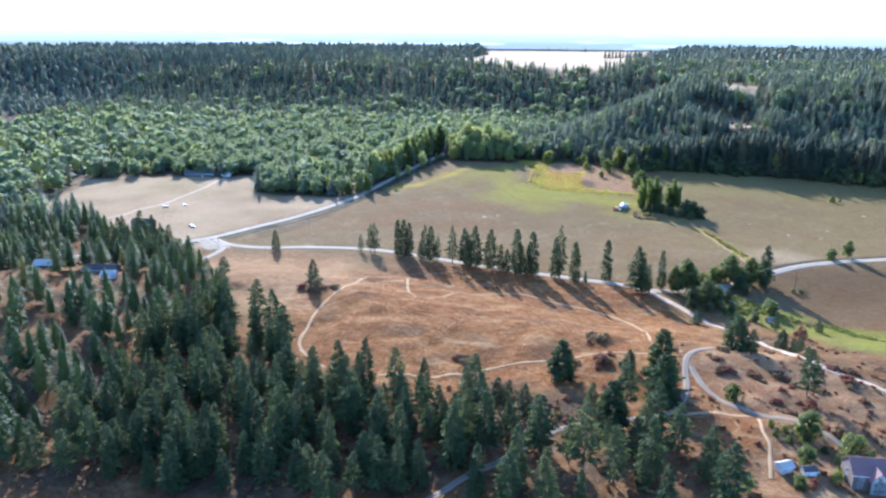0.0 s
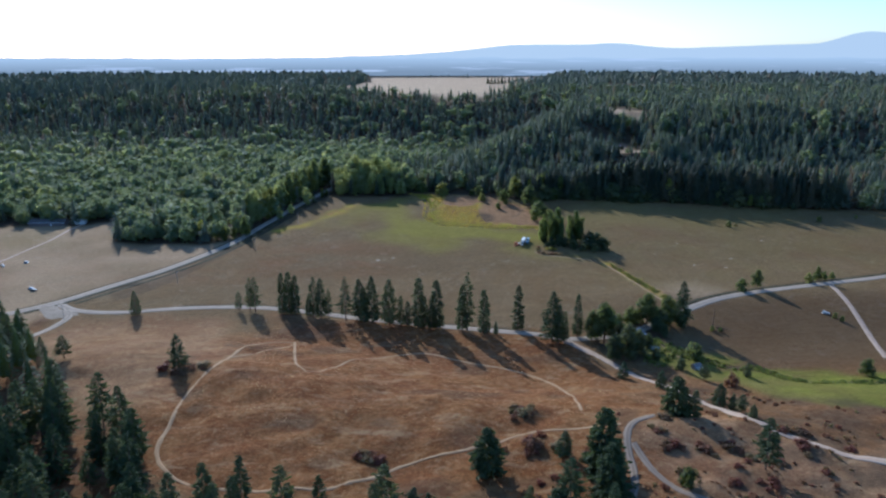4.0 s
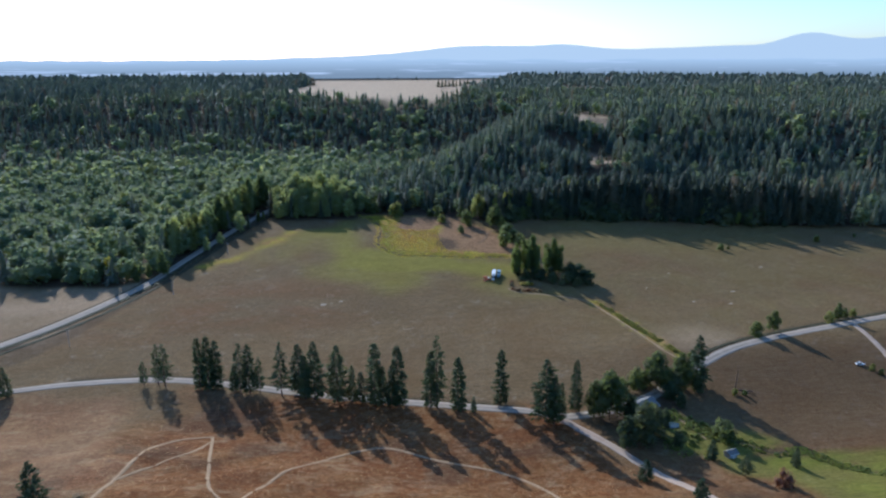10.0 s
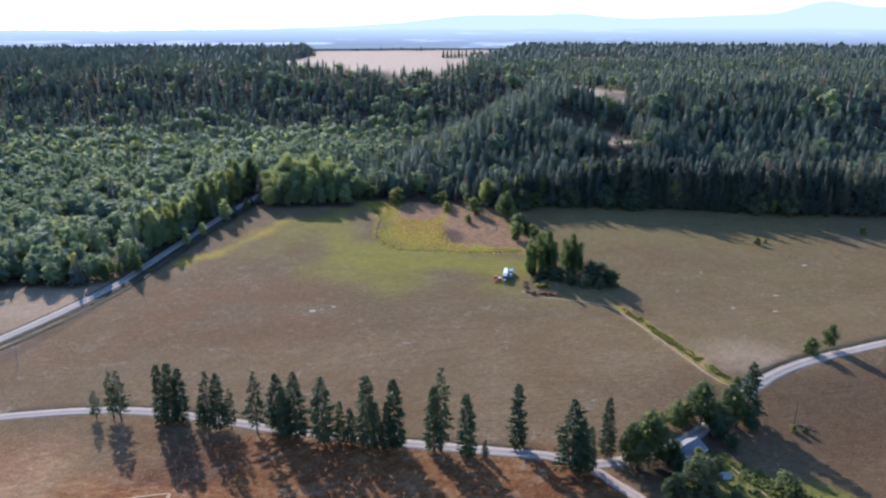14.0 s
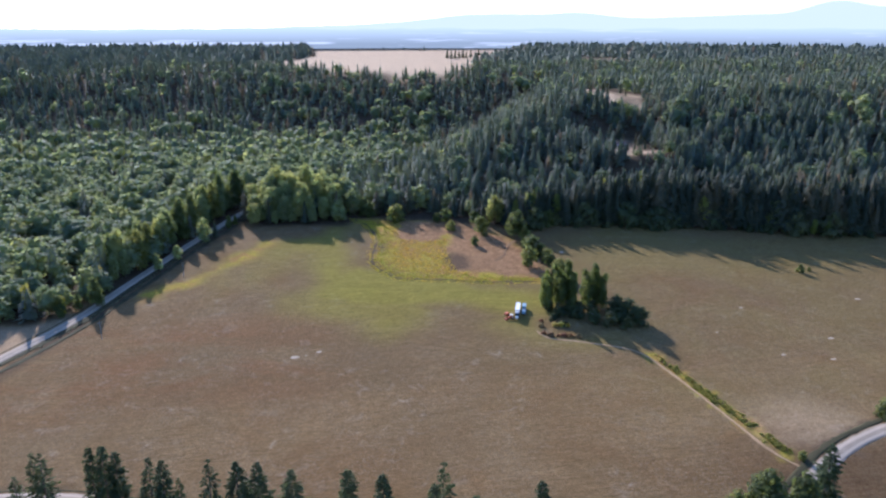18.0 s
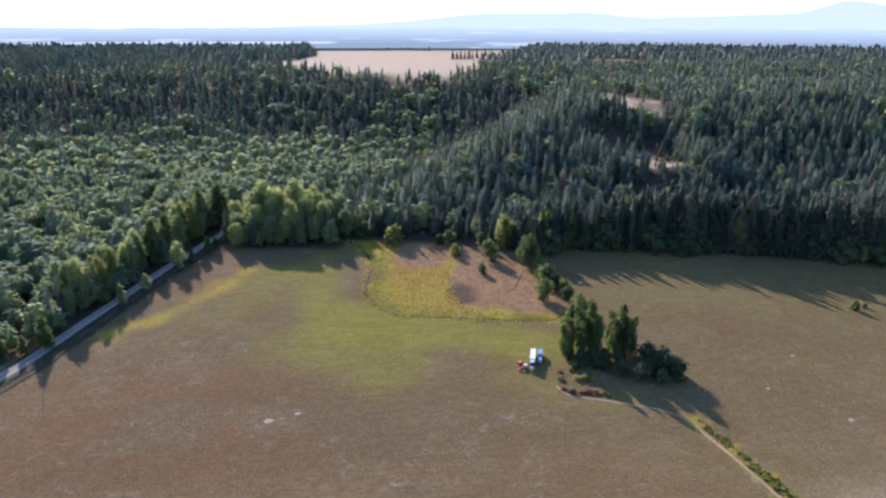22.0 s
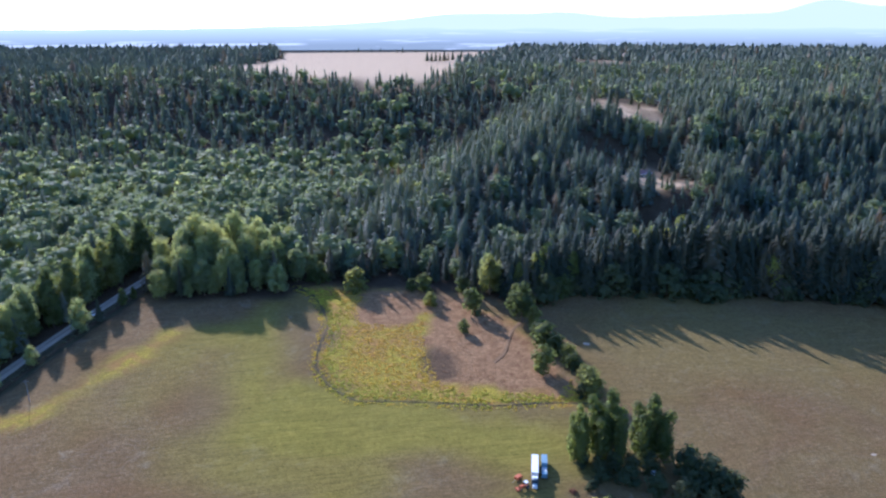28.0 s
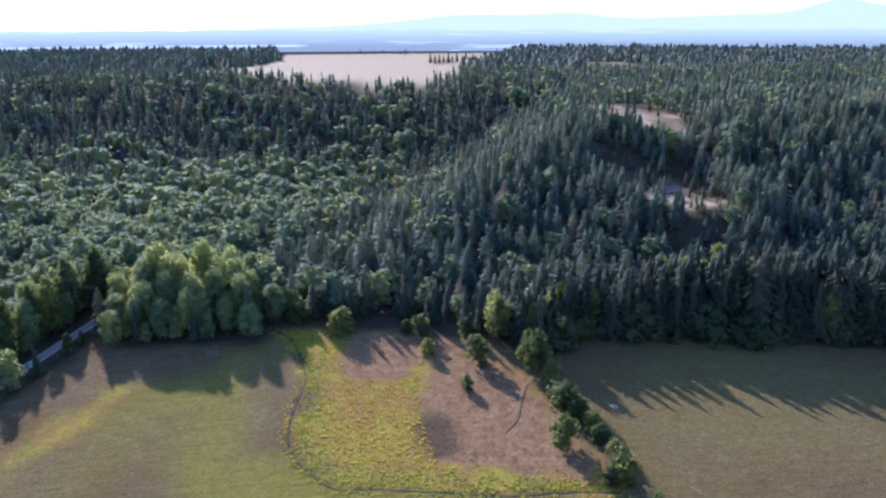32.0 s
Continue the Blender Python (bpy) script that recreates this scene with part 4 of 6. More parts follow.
def puff(seed, count, size, wide=0.3, swell=7):
    """A light broad-leaved tree of height 1."""
    shape = dome_lobes(seed, 1.0, wide, swell)
    v, t = both_of(lumps(seed, shape, 0.72), leaf_cloud(seed, shape, count, size))
    n = len(v)
    stem = [(0.012 * math.cos(k * 1.57), 0.012 * math.sin(k * 1.57), z) for z in (-0.02, 0.5) for k in range(4)]
    st = []
    for k in range(4):
        st += [(n + k, n + (k + 1) % 4, n + 4 + k), (n + (k + 1) % 4, n + 4 + (k + 1) % 4, n + 4 + k)]
    return np.concatenate([v, stem]), np.concatenate([t, st])


def scatter(area, step, seed):
    """Jittered grid points in a box."""
    x0, x1, y0, y1 = area
    rng = np.random.default_rng(seed)
    gx, gy = np.meshgrid(np.arange(x0, x1, step), np.arange(y0, y1, step * 0.87))
    gx = gx + (np.arange(gx.shape[0]) % 2)[:, None] * step / 2
    gx, gy = gx.ravel(), gy.ravel()
    return gx + rng.uniform(-0.42, 0.42, gx.size) * step, gy + rng.uniform(-0.42, 0.42, gx.size) * step


def grow(name, label, category, templates, x, y, tall, wide, tone, material, seed):
    """Joins one template per point into a single mesh."""
    rng = np.random.default_rng(seed)
    pick = rng.integers(0, len(templates), len(x))
    turn = rng.uniform(0, 6.283, len(x))
    z = height(x, y) - 0.2
    vs, ts, tn, at = [], [], [], 0
    for i, (v, t) in enumerate(templates):
        k = np.where(pick == i)[0]
        if not len(k):
            continue
        c, s = np.cos(turn[k])[:, None], np.sin(turn[k])[:, None]
        w, h = (tall[k] * wide[k])[:, None], tall[k][:, None]
        px = (v[:, 0] * c - v[:, 1] * s) * w + x[k][:, None]
        py = (v[:, 0] * s + v[:, 1] * c) * w + y[k][:, None]
        pz = v[:, 2] * h + z[k][:, None]
        vs.append(np.stack([px, py, pz], -1).reshape(-1, 3))
        ts.append((t[None] + (np.arange(len(k)) * len(v))[:, None, None] + at).reshape(-1, 3))
        tn.append(np.repeat(tone[k], len(v)))
        at += len(k) * len(v)
    me = mesh_np(name, np.concatenate(vs), np.concatenate(ts), material, np.concatenate(tn))
    return tagged(new(name, me), label, category, kind="stuff")


def open_ground(x, y):
    """Where no wood grows."""
    o = inside(x, y, VALLEY) | inside(x, y, LEFT_FIELDS[0])
    for field in [BIG_FIELD] + CLEARINGS + FAR_FIELDS:
        o |= inside(x + 46 * (vnoise(x, y, 60, 91) - 0.5), y + (90 if field is BIG_FIELD else 20) * (vnoise(x, y, 45, 92) - 0.5), field)
    o |= inside(x, y + 14, CLEARINGS[1])
    o |= inside(x, y, BIG_FIELD) & (y > 2000)
    for line in ROADS:
        o |= line_dist(x, y, line) < 6
    return o


def leafy(x, y):
    """The share of broad-leaved trees: high on the valley floor, low on the hillside."""
    side = (x - 40) * 0.96 - (y - 870) * 0.283
    low = sm(40, -60, side) * sm(1500, 1150, y) * sm(560, 660, y)
    rim = 0.24 * sm(60, 10, y - (858 - 0.27 * np.maximum(0, x - 40))) * sm(20, 90, x)
    return np.clip(0.85 * low + rim + 0.10, 0, 0.9)


NEAR_SPIRES = [needle_cloud(s, 76, 0.068, w, 0.07, p, 4, 5) for s, w, p in ((1, 0.17, 0.75), (2, 0.20, 0.7), (3, 0.14, 0.65), (4, 0.23, 0.8), (5, 0.19, 0.55), (6, 0.21, 0.6))]
CLOSE_SPIRES = [needle_cloud(s, 170, 0.052, w, 0.14, p, 5, 6) for s, w, p in ((61, 0.17, 0.65), (62, 0.21, 0.6), (63, 0.15, 0.6), (64, 0.20, 0.5))]
MID_SPIRES = [needle_cloud(s, 9, 0.13, w, 0.07, p, 3, 4) for s, w, p in ((11, 0.20, 0.7), (12, 0.25, 0.65), (13, 0.17, 0.6))]
FAR_SPIRES = [spire(s, 3, 3, 1.0, w) for s, w in ((21, 0.34), (22, 0.40), (23, 0.28))]
NEAR_PUFFS = [puff(s, 230, 0.040, w, 9) for s, w in ((31, 0.30), (32, 0.34), (33, 0.26))]
MID_PUFFS = [puff(s, 18, 0.09, w, 3) for s, w in ((41, 0.32), (42, 0.36))]


def forest(area, step, seed, spires, puffs, label, keep=None, needles=None, edge=False):
    x, y = scatter(area, step, seed)
    rng = np.random.default_rng(seed + 1)
    ok = ~open_ground(x, y)
    if keep is not None:
        ok &= keep(x, y)
    ok &= rng.random(x.size) > 0.10 + 0.25 * (vnoise(x, y, 40, seed) > 0.72)
    x, y = x[ok], y[ok]
    broad = rng.random(x.size) < leafy(x, y)
    ok = ~broad | (rng.random(x.size) < 0.72) & (vnoise(x, y, 26, seed + 7) > 0.16)
    x, y, broad = x[ok], y[ok], broad[ok]
    tone = np.clip(0.28 + 0.4 * (vnoise(x, y, 70, 5) - 0.5) + rng.normal(0, 0.2, x.size), 0, 0.66)
    tone = np.where(rng.random(x.size) < 0.03, 0.95, tone)
    dry = sm(90, 20, np.hypot((x - 470) * 0.7, y - 800)) * 0.6
    tone = np.where(rng.random(x.size) < dry, 0.9 + 0.1 * rng.random(x.size), tone)
    tall = rng.uniform(12.5, 28, x.size) * np.where(y < 560, 0.85, 1.0) * (1 + 0.14 * sm(150, 230, x) * sm(960, 820, y))
    for field, glade in ((CLEARINGS[0], 35), (CLEARINGS[1], 80)):
        near = inside(x, y, [(px, py - 45) for px, py in field]) | inside(x, y, [(px, py - 25) for px, py in field]) | inside(x, y, [(px - 10, py + 24) for px, py in field]) | inside(x, y, [(px - 16, py + 44) for px, py in field])
        tall = np.where(near, tall * np.where(rng.random(x.size) < 0.3, 0.62, 0.42), tall)
        for k in (20, 35, 50, 65, 80):
            lit = inside(x, y, [(px + SUN_DIR.x * k, py + SUN_DIR.y * k) for px, py in field]) & ((k < glade) | (rng.random(x.size) < 0.4))
            tall = np.where(lit, np.minimum(tall, 4 + 0.3 * k), tall)
    if edge:
        front = (near_poly(x, y, VALLEY) < 19) & (y > 690) & (x > -110) & (x < 420)
        for i in np.where(front)[0]:
            if broad[i]:
                plant(EDGE_TREES[3 + i % 2], x[i], y[i], tall[i] * 0.85, rng=E_RNG, wide=E_RNG.uniform(0.9, 1.25))
            else:
                plant(EDGE_TREES[i % 3], x[i], y[i], tall[i], rng=E_RNG, wide=E_RNG.uniform(0.85, 1.2))
        x, y, tall, tone, broad = x[~front], y[~front], tall[~front], tone[~front], broad[~front]
    if keep is not None:
        for k in (60, 120, 180, 240):
            low = inside(x, y, [(px - 0.3 * k, py - k) for px, py in CLEARINGS[2]])
            tall = np.where(low, np.minimum(tall, 9), tall)
    c = ~broad
    grow("conifer_wood", label, "trees", spires, x[c], y[c], tall[c], rng.uniform(0.95, 1.45, c.sum()), tone[c], needles or M_HAZY_NEEDLE, seed + 2)
    if puffs and broad.any():
        b = broad
        tb = np.clip(rng.normal(0.35, 0.2, b.sum()), 0, 0.8) + 0.25 * (rng.random(b.sum()) < 0.06)
        grow("broadleaf_wood", "sunlit green broad-leaved trees on the valley floor", "trees", puffs, x[b], y[b], tall[b] * rng.uniform(0.7, 1.1, b.sum()), rng.uniform(0.9, 1.3, b.sum()) * 1.32, tb, M_LEAF_STUFF, seed + 3)


E_RNG = random.Random(31)
EDGE_TREES = []
for s, w, p in ((81, 4.4, 0.7), (82, 5.2, 0.65), (83, 3.8, 0.6)):
    v, t = needle_cloud(s, 200, 0.050, w / 26, 0.08, p, 6, 7)
    EDGE_TREES.append(make_tree("conifer_tree", (v * 26, t), M_SHADED_NEEDLE, trunk_mesh(24, 0.32, s), "tall dark green conifer at the edge of the forest", "tree", "conifers at the forest edge", 26))
for s, w in ((84, 6.5), (85, 7.5)):
    EDGE_TREES.append(leaf_kind("broadleaf_tree", s, 22, w, 0.14, 700, 0.62, M_COTTON, "rounded pale green tree at the edge of the forest", "broad-leaved trees at the forest edge", 10))
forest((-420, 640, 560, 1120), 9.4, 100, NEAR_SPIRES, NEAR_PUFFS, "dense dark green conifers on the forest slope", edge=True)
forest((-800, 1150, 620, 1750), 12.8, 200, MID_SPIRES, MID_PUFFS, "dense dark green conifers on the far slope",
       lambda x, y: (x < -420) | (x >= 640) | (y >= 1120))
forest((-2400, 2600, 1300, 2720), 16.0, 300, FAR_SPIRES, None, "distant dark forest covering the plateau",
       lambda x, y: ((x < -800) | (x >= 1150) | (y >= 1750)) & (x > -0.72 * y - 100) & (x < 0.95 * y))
NEAR_BAND = [(-150, 196), (100, 180), (70, 240), (36, 262), (-14, 252), (-80, 262), (-90, 292), (-120, 338), (-140, 345), (-150, 300)]
forest((-430, -60, 200, 560), 11.8, 500, CLOSE_SPIRES, None, "open stand of dark green pines on the near hillside",
       lambda x, y: ~inside(x, y, NEAR_BAND) & (np.hypot((x + 231) / 24, (y - 386) / 36) > 1) & (np.hypot((x + 271) / 15, (y - 388) / 32) > 1), M_NEEDLE_NEAR)

# single conifers left standing in the clearings
for x, y, h in ((322, 1002, 20), (330, 985, 12), (343, 972, 17), (309, 968, 10), (318, 950, 9), (338, 950, 11), (352, 962, 9), (327, 940, 7), (305, 990, 16), (336, 1012, 22),
                (372, 1140, 9), (384, 1170, 16), (400, 1150, 12), (392, 1205, 18), (410, 1190, 14), (404, 1235, 17), (380, 1222, 11), (418, 1245, 19), (396, 1262, 15), (370, 1190, 10)):
    plant(EDGE_TREES[int(x + y) % 3], x, y, h, rng=E_RNG, wide=E_RNG.uniform(0.9, 1.2))

# the tall wall of trees where forest meets field, coloured dark for shade
ex, ey = scatter((160, 480, 690, 860), 5.1, 611)
ok = ~open_ground(ex, ey) & (line_dist(ex, ey, RIM) < 30)
ex, ey = ex[ok], ey[ok]
deep = line_dist(ex, ey, RIM) > 6
dx, dy = ex[deep], ey[deep]
d_rng = np.random.default_rng(612)
grow("conifer_wood", "tall dark conifers behind the forest edge", "trees", [needle_cloud(s, 110, 0.058, w, 0.08, p, 5, 6) for s, w, p in ((91, 0.17, 0.7), (92, 0.20, 0.65), (93, 0.15, 0.6))], dx, dy, d_rng.uniform(15, 35, dx.size) * (1 + 0.36 * sm(210, 290, dx)), d_rng.uniform(0.85, 1.3, dx.size), d_rng.uniform(0, 0.55, dx.size), M_SHADED_STUFF, 613)
ex, ey = ex[~deep], ey[~deep]
for i in range(ex.size):
    plant(EDGE_TREES[i % 3], ex[i], ey[i], E_RNG.uniform(15, 35) * (1 + 0.34 * float(sm(210, 290, ex[i]))), rng=E_RNG, wide=E_RNG.uniform(0.85, 1.5))
for i, (x, y, h) in enumerate(((312, 962, 9), (320, 992, 12), (341, 972, 9), (334, 1001, 11), (319, 948, 10), (346, 990, 12), (330, 955, 8), (309, 981, 10))):
    plant(EDGE_TREES[i % 3], x, y, h, rng=E_RNG, wide=1.2)
# dying conifers among the edge trees
v, t = needle_cloud(88, 170, 0.050, 0.17, 0.10, 0.65, 6, 7)
RUST = make_tree("conifer_tree", (v * 26, t), M_RUST_NEEDLE, trunk_mesh(24, 0.30, 88), "dying rust-brown conifer at the edge of the forest", "tree", "dying conifers", 26)
for x, y, h in ((371, 776, 22), (381, 780, 27), (389, 772, 24), (398, 776, 29), (406, 770, 25), (414, 774, 27), (421, 768, 24), (430, 770, 26), (362, 790, 24), (351, 800, 25), (338, 806, 22), (327, 868, 20), (404, 782, 28), (441, 764, 25), (452, 770, 24)):
    plant(RUST, x, y, h, rng=E_RNG, wide=E_RNG.uniform(0.9, 1.25))
drop(RUST)
# trees standing in and behind the plateau field
for i, (x, y, h) in enumerate(((342, 2142, 26), (352, 2138, 22), (362, 2139, 24), (374, 2150, 21), (386, 2158, 25), (398, 2172, 19), (412, 2186, 24), (430, 2186, 14), (446, 2185, 16), (476, 2215, 18), (458, 2300, 20), (140, 2610, 12), (185, 2630, 10), (222, 2645, 14), (262, 2655, 11), (290, 2667, 13), (344, 2580, 17), (330, 2585, 12), (385, 2600, 10))):
    plant(EDGE_TREES[i % 3], x, y, h, rng=E_RNG, wide=1.3)
for ob in EDGE_TREES:
    drop(ob)


# ---- single trees ----
T_RNG = random.Random(11)
ROAD_PINES = [
    pine_kind(1, 30, 4.0, 0.06, 0.80, 330, "tall dark green pine standing beside the gravel road", "pines along the road", 0.26),
    pine_kind(2, 30, 3.4, 0.04, 0.58, 360, "slender dark green pine standing beside the gravel road", "pines along the road", 0.22),
    pine_kind(3, 30, 4.0, 0.14, 0.78, 170, "ragged thin-crowned pine standing beside the gravel road", "pines along the road", 0.36),
    pine_kind(4, 30, 5.0, 0.08, 0.86, 340, "broad dark green pine standing beside the gravel road", "pines along the road", 0.34),
]
# x, y, height
ROW_WEST = [(-90.0, 513.3, 13.7), (-82.6, 512.0, 23.1), (-79.0, 510.0, 23.8), (-61.0, 504.0, 28.2), (-56.4, 502.6, 29.2), (-52.5, 502.5, 26.6), (-43.4, 497.6, 15.2),
            (-40.5, 496.2, 27.1), (-35.9, 494.6, 26.8), (-30.9, 493.7, 19.9), (-20.1, 489.1, 28.9), (-11.5, 489.8, 27.0), (-8.5, 482.6, 24.3), (-3.9, 481.8, 31.0)]
ROW_EAST = [(6.9, 477.3, 30.1), (14.0, 475.3, 20.1), (18.0, 474.1, 16.7), (24.5, 470.5, 32.6), (28.4, 469.3, 21.3), (32.2, 467.1, 22.1), (35.3, 468.1, 31.4), (53.4, 462.4, 37.6),
            (50.6, 463.4, 29.6), (62.7, 457.6, 27.9), (69.6, 454.8, 8.5), (84.1, 460.1, 29.0), (100.3, 440.7, 31.5), (117.8, 449.0, 26.9), (108.0, 441.7, 19.0), (191.2, 469.3, 28.5), (103.5, 438, 25)]
THIN = {0, 1, 2, 7, 9, 10, 21}
for i, (x, y, h) in enumerate(ROW_WEST + ROW_EAST):
    kind = 2 if i in THIN else 1 if i in (3, 4, 5, 17, 20, 23, 25) else 3 if i in (11, 13, 14, 26, 29, 30) else 0
    plant(ROAD_PINES[kind], x, y, h, rng=T_RNG, wide=min(1.35, (30 / h) ** 0.5) if h < 18 else 1.06 + 0.12 * (i % 3 - 1))
for ob in ROAD_PINES:
    drop(ob)

HILL_PINES = [
    pine_kind(5, 24, 4.8, 0.06, 0.90, 260, "dark green pine standing on the dry hillside", "pines on the hillside", 0.24),
    pine_kind(6, 24, 4.0, 0.05, 0.85, 250, "narrow dark green pine standing on the dry hillside", "pines on the hillside", 0.22),
    pine_kind(7, 24, 4.8, 0.20, 0.80, 200, "open-crowned green pine with a bare lower trunk", "pines on the hillside", 0.32),
]
ROUND_PINE = pine_kind(8, 20, 6.4, 0.06, 0.72, 380, "broad full-crowned green pine standing on the dry slope", "pines on the hillside", 0.26)
# x, y of the broad pines
ROUND_SPOTS = {(35.6, 281), (121, 317.7), (75.5, 274.5), (49, 236), (72.2, 257)}
HILL_SPOTS = [(75.5, 274.5, 27.2), (72.2, 257, 22.3), (135.2, 273.4, 20.8), (65.3, 287.5, 10.2), (35.6, 281, 18), (-1.0, 249, 25.5), (8.0, 257, 12), (-4.5, 243, 21.8), (-28.1, 239.4, 18),
              (-53.9, 249.3, 27), (-43.6, 251.7, 28.7), (-62.7, 243.7, 22), (18, 246.5, 13.7), (20.8, 222.9, 22), (3, 218, 27), (12, 231, 18), (13.1, 201, 22.8), (35, 206, 27), (49, 236, 21.7)]
HILL_SPOTS_B = [(127, 314, 12), (121, 317.7, 18.3), (134.3, 364, 9.4), (154.8, 334, 8.5), (57, 251, 20.5), (75.5, 267, 17.4), (64, 232, 23.9), (44.4, 203, 22), (-94.4, 380.9, 17.5), (-166, 406, 10.5), (-152.7, 399, 12.5), (123.8, 386.8, 9.8), (162.2, 403, 9.3), (167.5, 387, 9.5),
                (151.9, 340.4, 11.7), (195.2, 393.7, 8.3), (152.8, 323, 8.7), (152.9, 314.2, 6.7), (-154.3, 511.1, 16.7), (-88, 296, 24), (-97, 310, 26), (-90, 300, 21), (-108, 322, 25), (-84, 278, 23)]
for i, (x, y, h) in enumerate(HILL_SPOTS + HILL_SPOTS_B):
    if (x, y) in ROUND_SPOTS:
        plant(ROUND_PINE, x, y, h, rng=T_RNG, wide=(20 / h) ** 0.7 * (0.72 if x < 0 else 1.0))
    else:
        plant(HILL_PINES[i % 3], x, y, h, rng=T_RNG, wide=min(1.6, (26 / h) ** 0.6))
gx_, gy_ = scatter((-300, -180, 400, 560), 9.5, 63)
ok = inside(gx_, gy_, GROVE)
for line in ROADS:
    ok &= line_dist(gx_, gy_, line) > 7
for x, y in zip(gx_[ok], gy_[ok]):
    if T_RNG.random() > 0.15:
        plant(HILL_PINES[T_RNG.randrange(3)], x, y, T_RNG.uniform(16, 26), rng=T_RNG, wide=T_RNG.uniform(0.9, 1.25))
bx, by = scatter((-165, 75, 182, 350), 9.4, 61)
ok = inside(bx, by, NEAR_BAND)
for line in ROADS:
    ok &= line_dist(bx, by, line) > 6
for i, (x, y) in enumerate(zip(bx[ok], by[ok])):
    if T_RNG.random() < (0.6 if x > 8 else 0.12 if y < 262 else 0.45) or min(math.hypot(x - p[0], y - p[1]) for p in HILL_SPOTS + HILL_SPOTS_B) < 5:
        continue
    h = T_RNG.uniform(13, 26) if y < 285 else T_RNG.uniform(20, 27)
    plant(HILL_PINES[T_RNG.randrange(3)], x, y, h, rng=T_RNG, wide=T_RNG.uniform(0.9, 1.2))
for ob in HILL_PINES + [ROUND_PINE]:
    drop(ob)

SHADE_TREE = leaf_kind("broadleaf_tree", 67, 20, 6.4, 0.14, 1500, 0.48, M_SHADED_LEAF, "broad-leaved tree by the hidden house, leaves coloured dark for shade", "dark trees round the house", 12)
BROAD = [
    leaf_kind("broadleaf_tree", 71, 20, 7.0, 0.16, 1500, 0.50, M_LEAF, "green broad-leaved tree with a full rounded crown", "broad-leaved trees", 11),
    leaf_kind("broadleaf_tree", 72, 20, 5.6, 0.12, 1400, 0.48, M_LEAF, "tall green broad-leaved tree with sunlit leaves", "broad-leaved trees", 11),
]
POPLAR = [leaf_kind("poplar_tree", s, 28, 8.2, 0.10, 6500, 0.44, M_POPLAR, "tall dense green poplar in the middle of the field", "poplars in the field", plumes=True) for s in (73, 70, 69)]
GOLD = leaf_kind("broadleaf_tree", 74, 18, 4.6, 0.14, 900, 0.5, M_GOLD, "golden yellow autumn tree at the forest edge", "golden trees", 8)
BUSH = [leaf_kind("bush", 75, 6, 3.8, 0.05, 480, 0.34, M_LEAF, "rounded green bush with dense leaves", "green bushes", 7, "bush"),
        leaf_kind("bush", 76, 6, 3.0, 0.04, 420, 0.32, M_LEAF, "upright green bush with dense leaves", "green bushes", 6, "bush")]
UNDER = leaf_kind("bush", 68, 6, 4.2, 0.03, 420, 0.34, M_SHADED_LEAF, "dark shaded bush in front of the forest edge", "bushes at the forest edge", 7, "bush")
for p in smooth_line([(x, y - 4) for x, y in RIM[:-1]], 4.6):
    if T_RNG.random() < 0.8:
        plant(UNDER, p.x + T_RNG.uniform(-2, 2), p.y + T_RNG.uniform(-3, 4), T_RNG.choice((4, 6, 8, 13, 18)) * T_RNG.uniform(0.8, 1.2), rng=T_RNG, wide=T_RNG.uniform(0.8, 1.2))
drop(UNDER)
SCRUB = [leaf_kind("shrub", 77, 2.0, 2.0, 0.05, 200, 0.24, M_SCRUB, "low brown dry shrub on the grassy slope", "dry shrubs", 5, "bush"),
         leaf_kind("shrub", 78, 2.0, 2.6, 0.02, 220, 0.24, M_SCRUB, "spreading reddish brown shrub on the grassy slope", "dry shrubs", 5, "bush")]
# by the road bend
for i, (x, y, h, w) in enumerate(((131, 439.5, 26, 1.0), (124.7, 442.1, 21, 0.95), (167.8, 466.8, 22.5, 1.15), (180.6, 465.7, 22, 1.2), (170.8, 462.1, 15.7, 0.9), (136.5, 416.1, 23, 0.9), (128.1, 413.3, 17, 1.0), (146, 424, 15.5, 1.1), (133.5, 444.8, 22, 1.0), (139.7, 432.6, 11, 1.2), (152.5, 440.9, 8, 1.1), (155, 432, 10, 1.1), (154.8, 465, 12, 0.9))):
    plant(SHADE_TREE if y < 436 else BROAD[i % 2], x, y, h, rng=T_RNG, wide=w)
for x, y, h, w in ((141, 421, 18, 1.0), (149, 431, 13, 1.0), (140, 437, 15, 0.9), (174, 461, 14, 1.3), (152, 413, 9, 1.1), (170, 456, 11, 1.4), (188, 462, 13, 1.2), (172, 449, 9, 1.2)):
    plant(SHADE_TREE, x, y, h, rng=T_RNG, wide=w)
drop(SHADE_TREE)
for x, y, h in ((158.9, 469.9, 10.9), (163, 470.5, 9), (176.5, 420.4, 9.1), (256.7, 518.2, 9.3), (150, 468, 7), (188, 476, 6), (203, 497, 4), (207, 459, 3.5), (212, 458, 3)):
    plant(BUSH[0], x, y, h, rng=T_RNG)
plant(BROAD[0], 270.2, 521.4, 15.3, rng=T_RNG, wide=0.9)
plant(BROAD[1], 324.4, 534.6, 12.5, rng=T_RNG)
for x, y, h in ((315.4, 530.8, 8), (331, 537, 7), (338, 538, 6), (296.5, 470.9, 4.4), (298.3, 466.3, 4.1), (262, 391, 11)):
    plant(BUSH[1], x, y, h, rng=T_RNG)
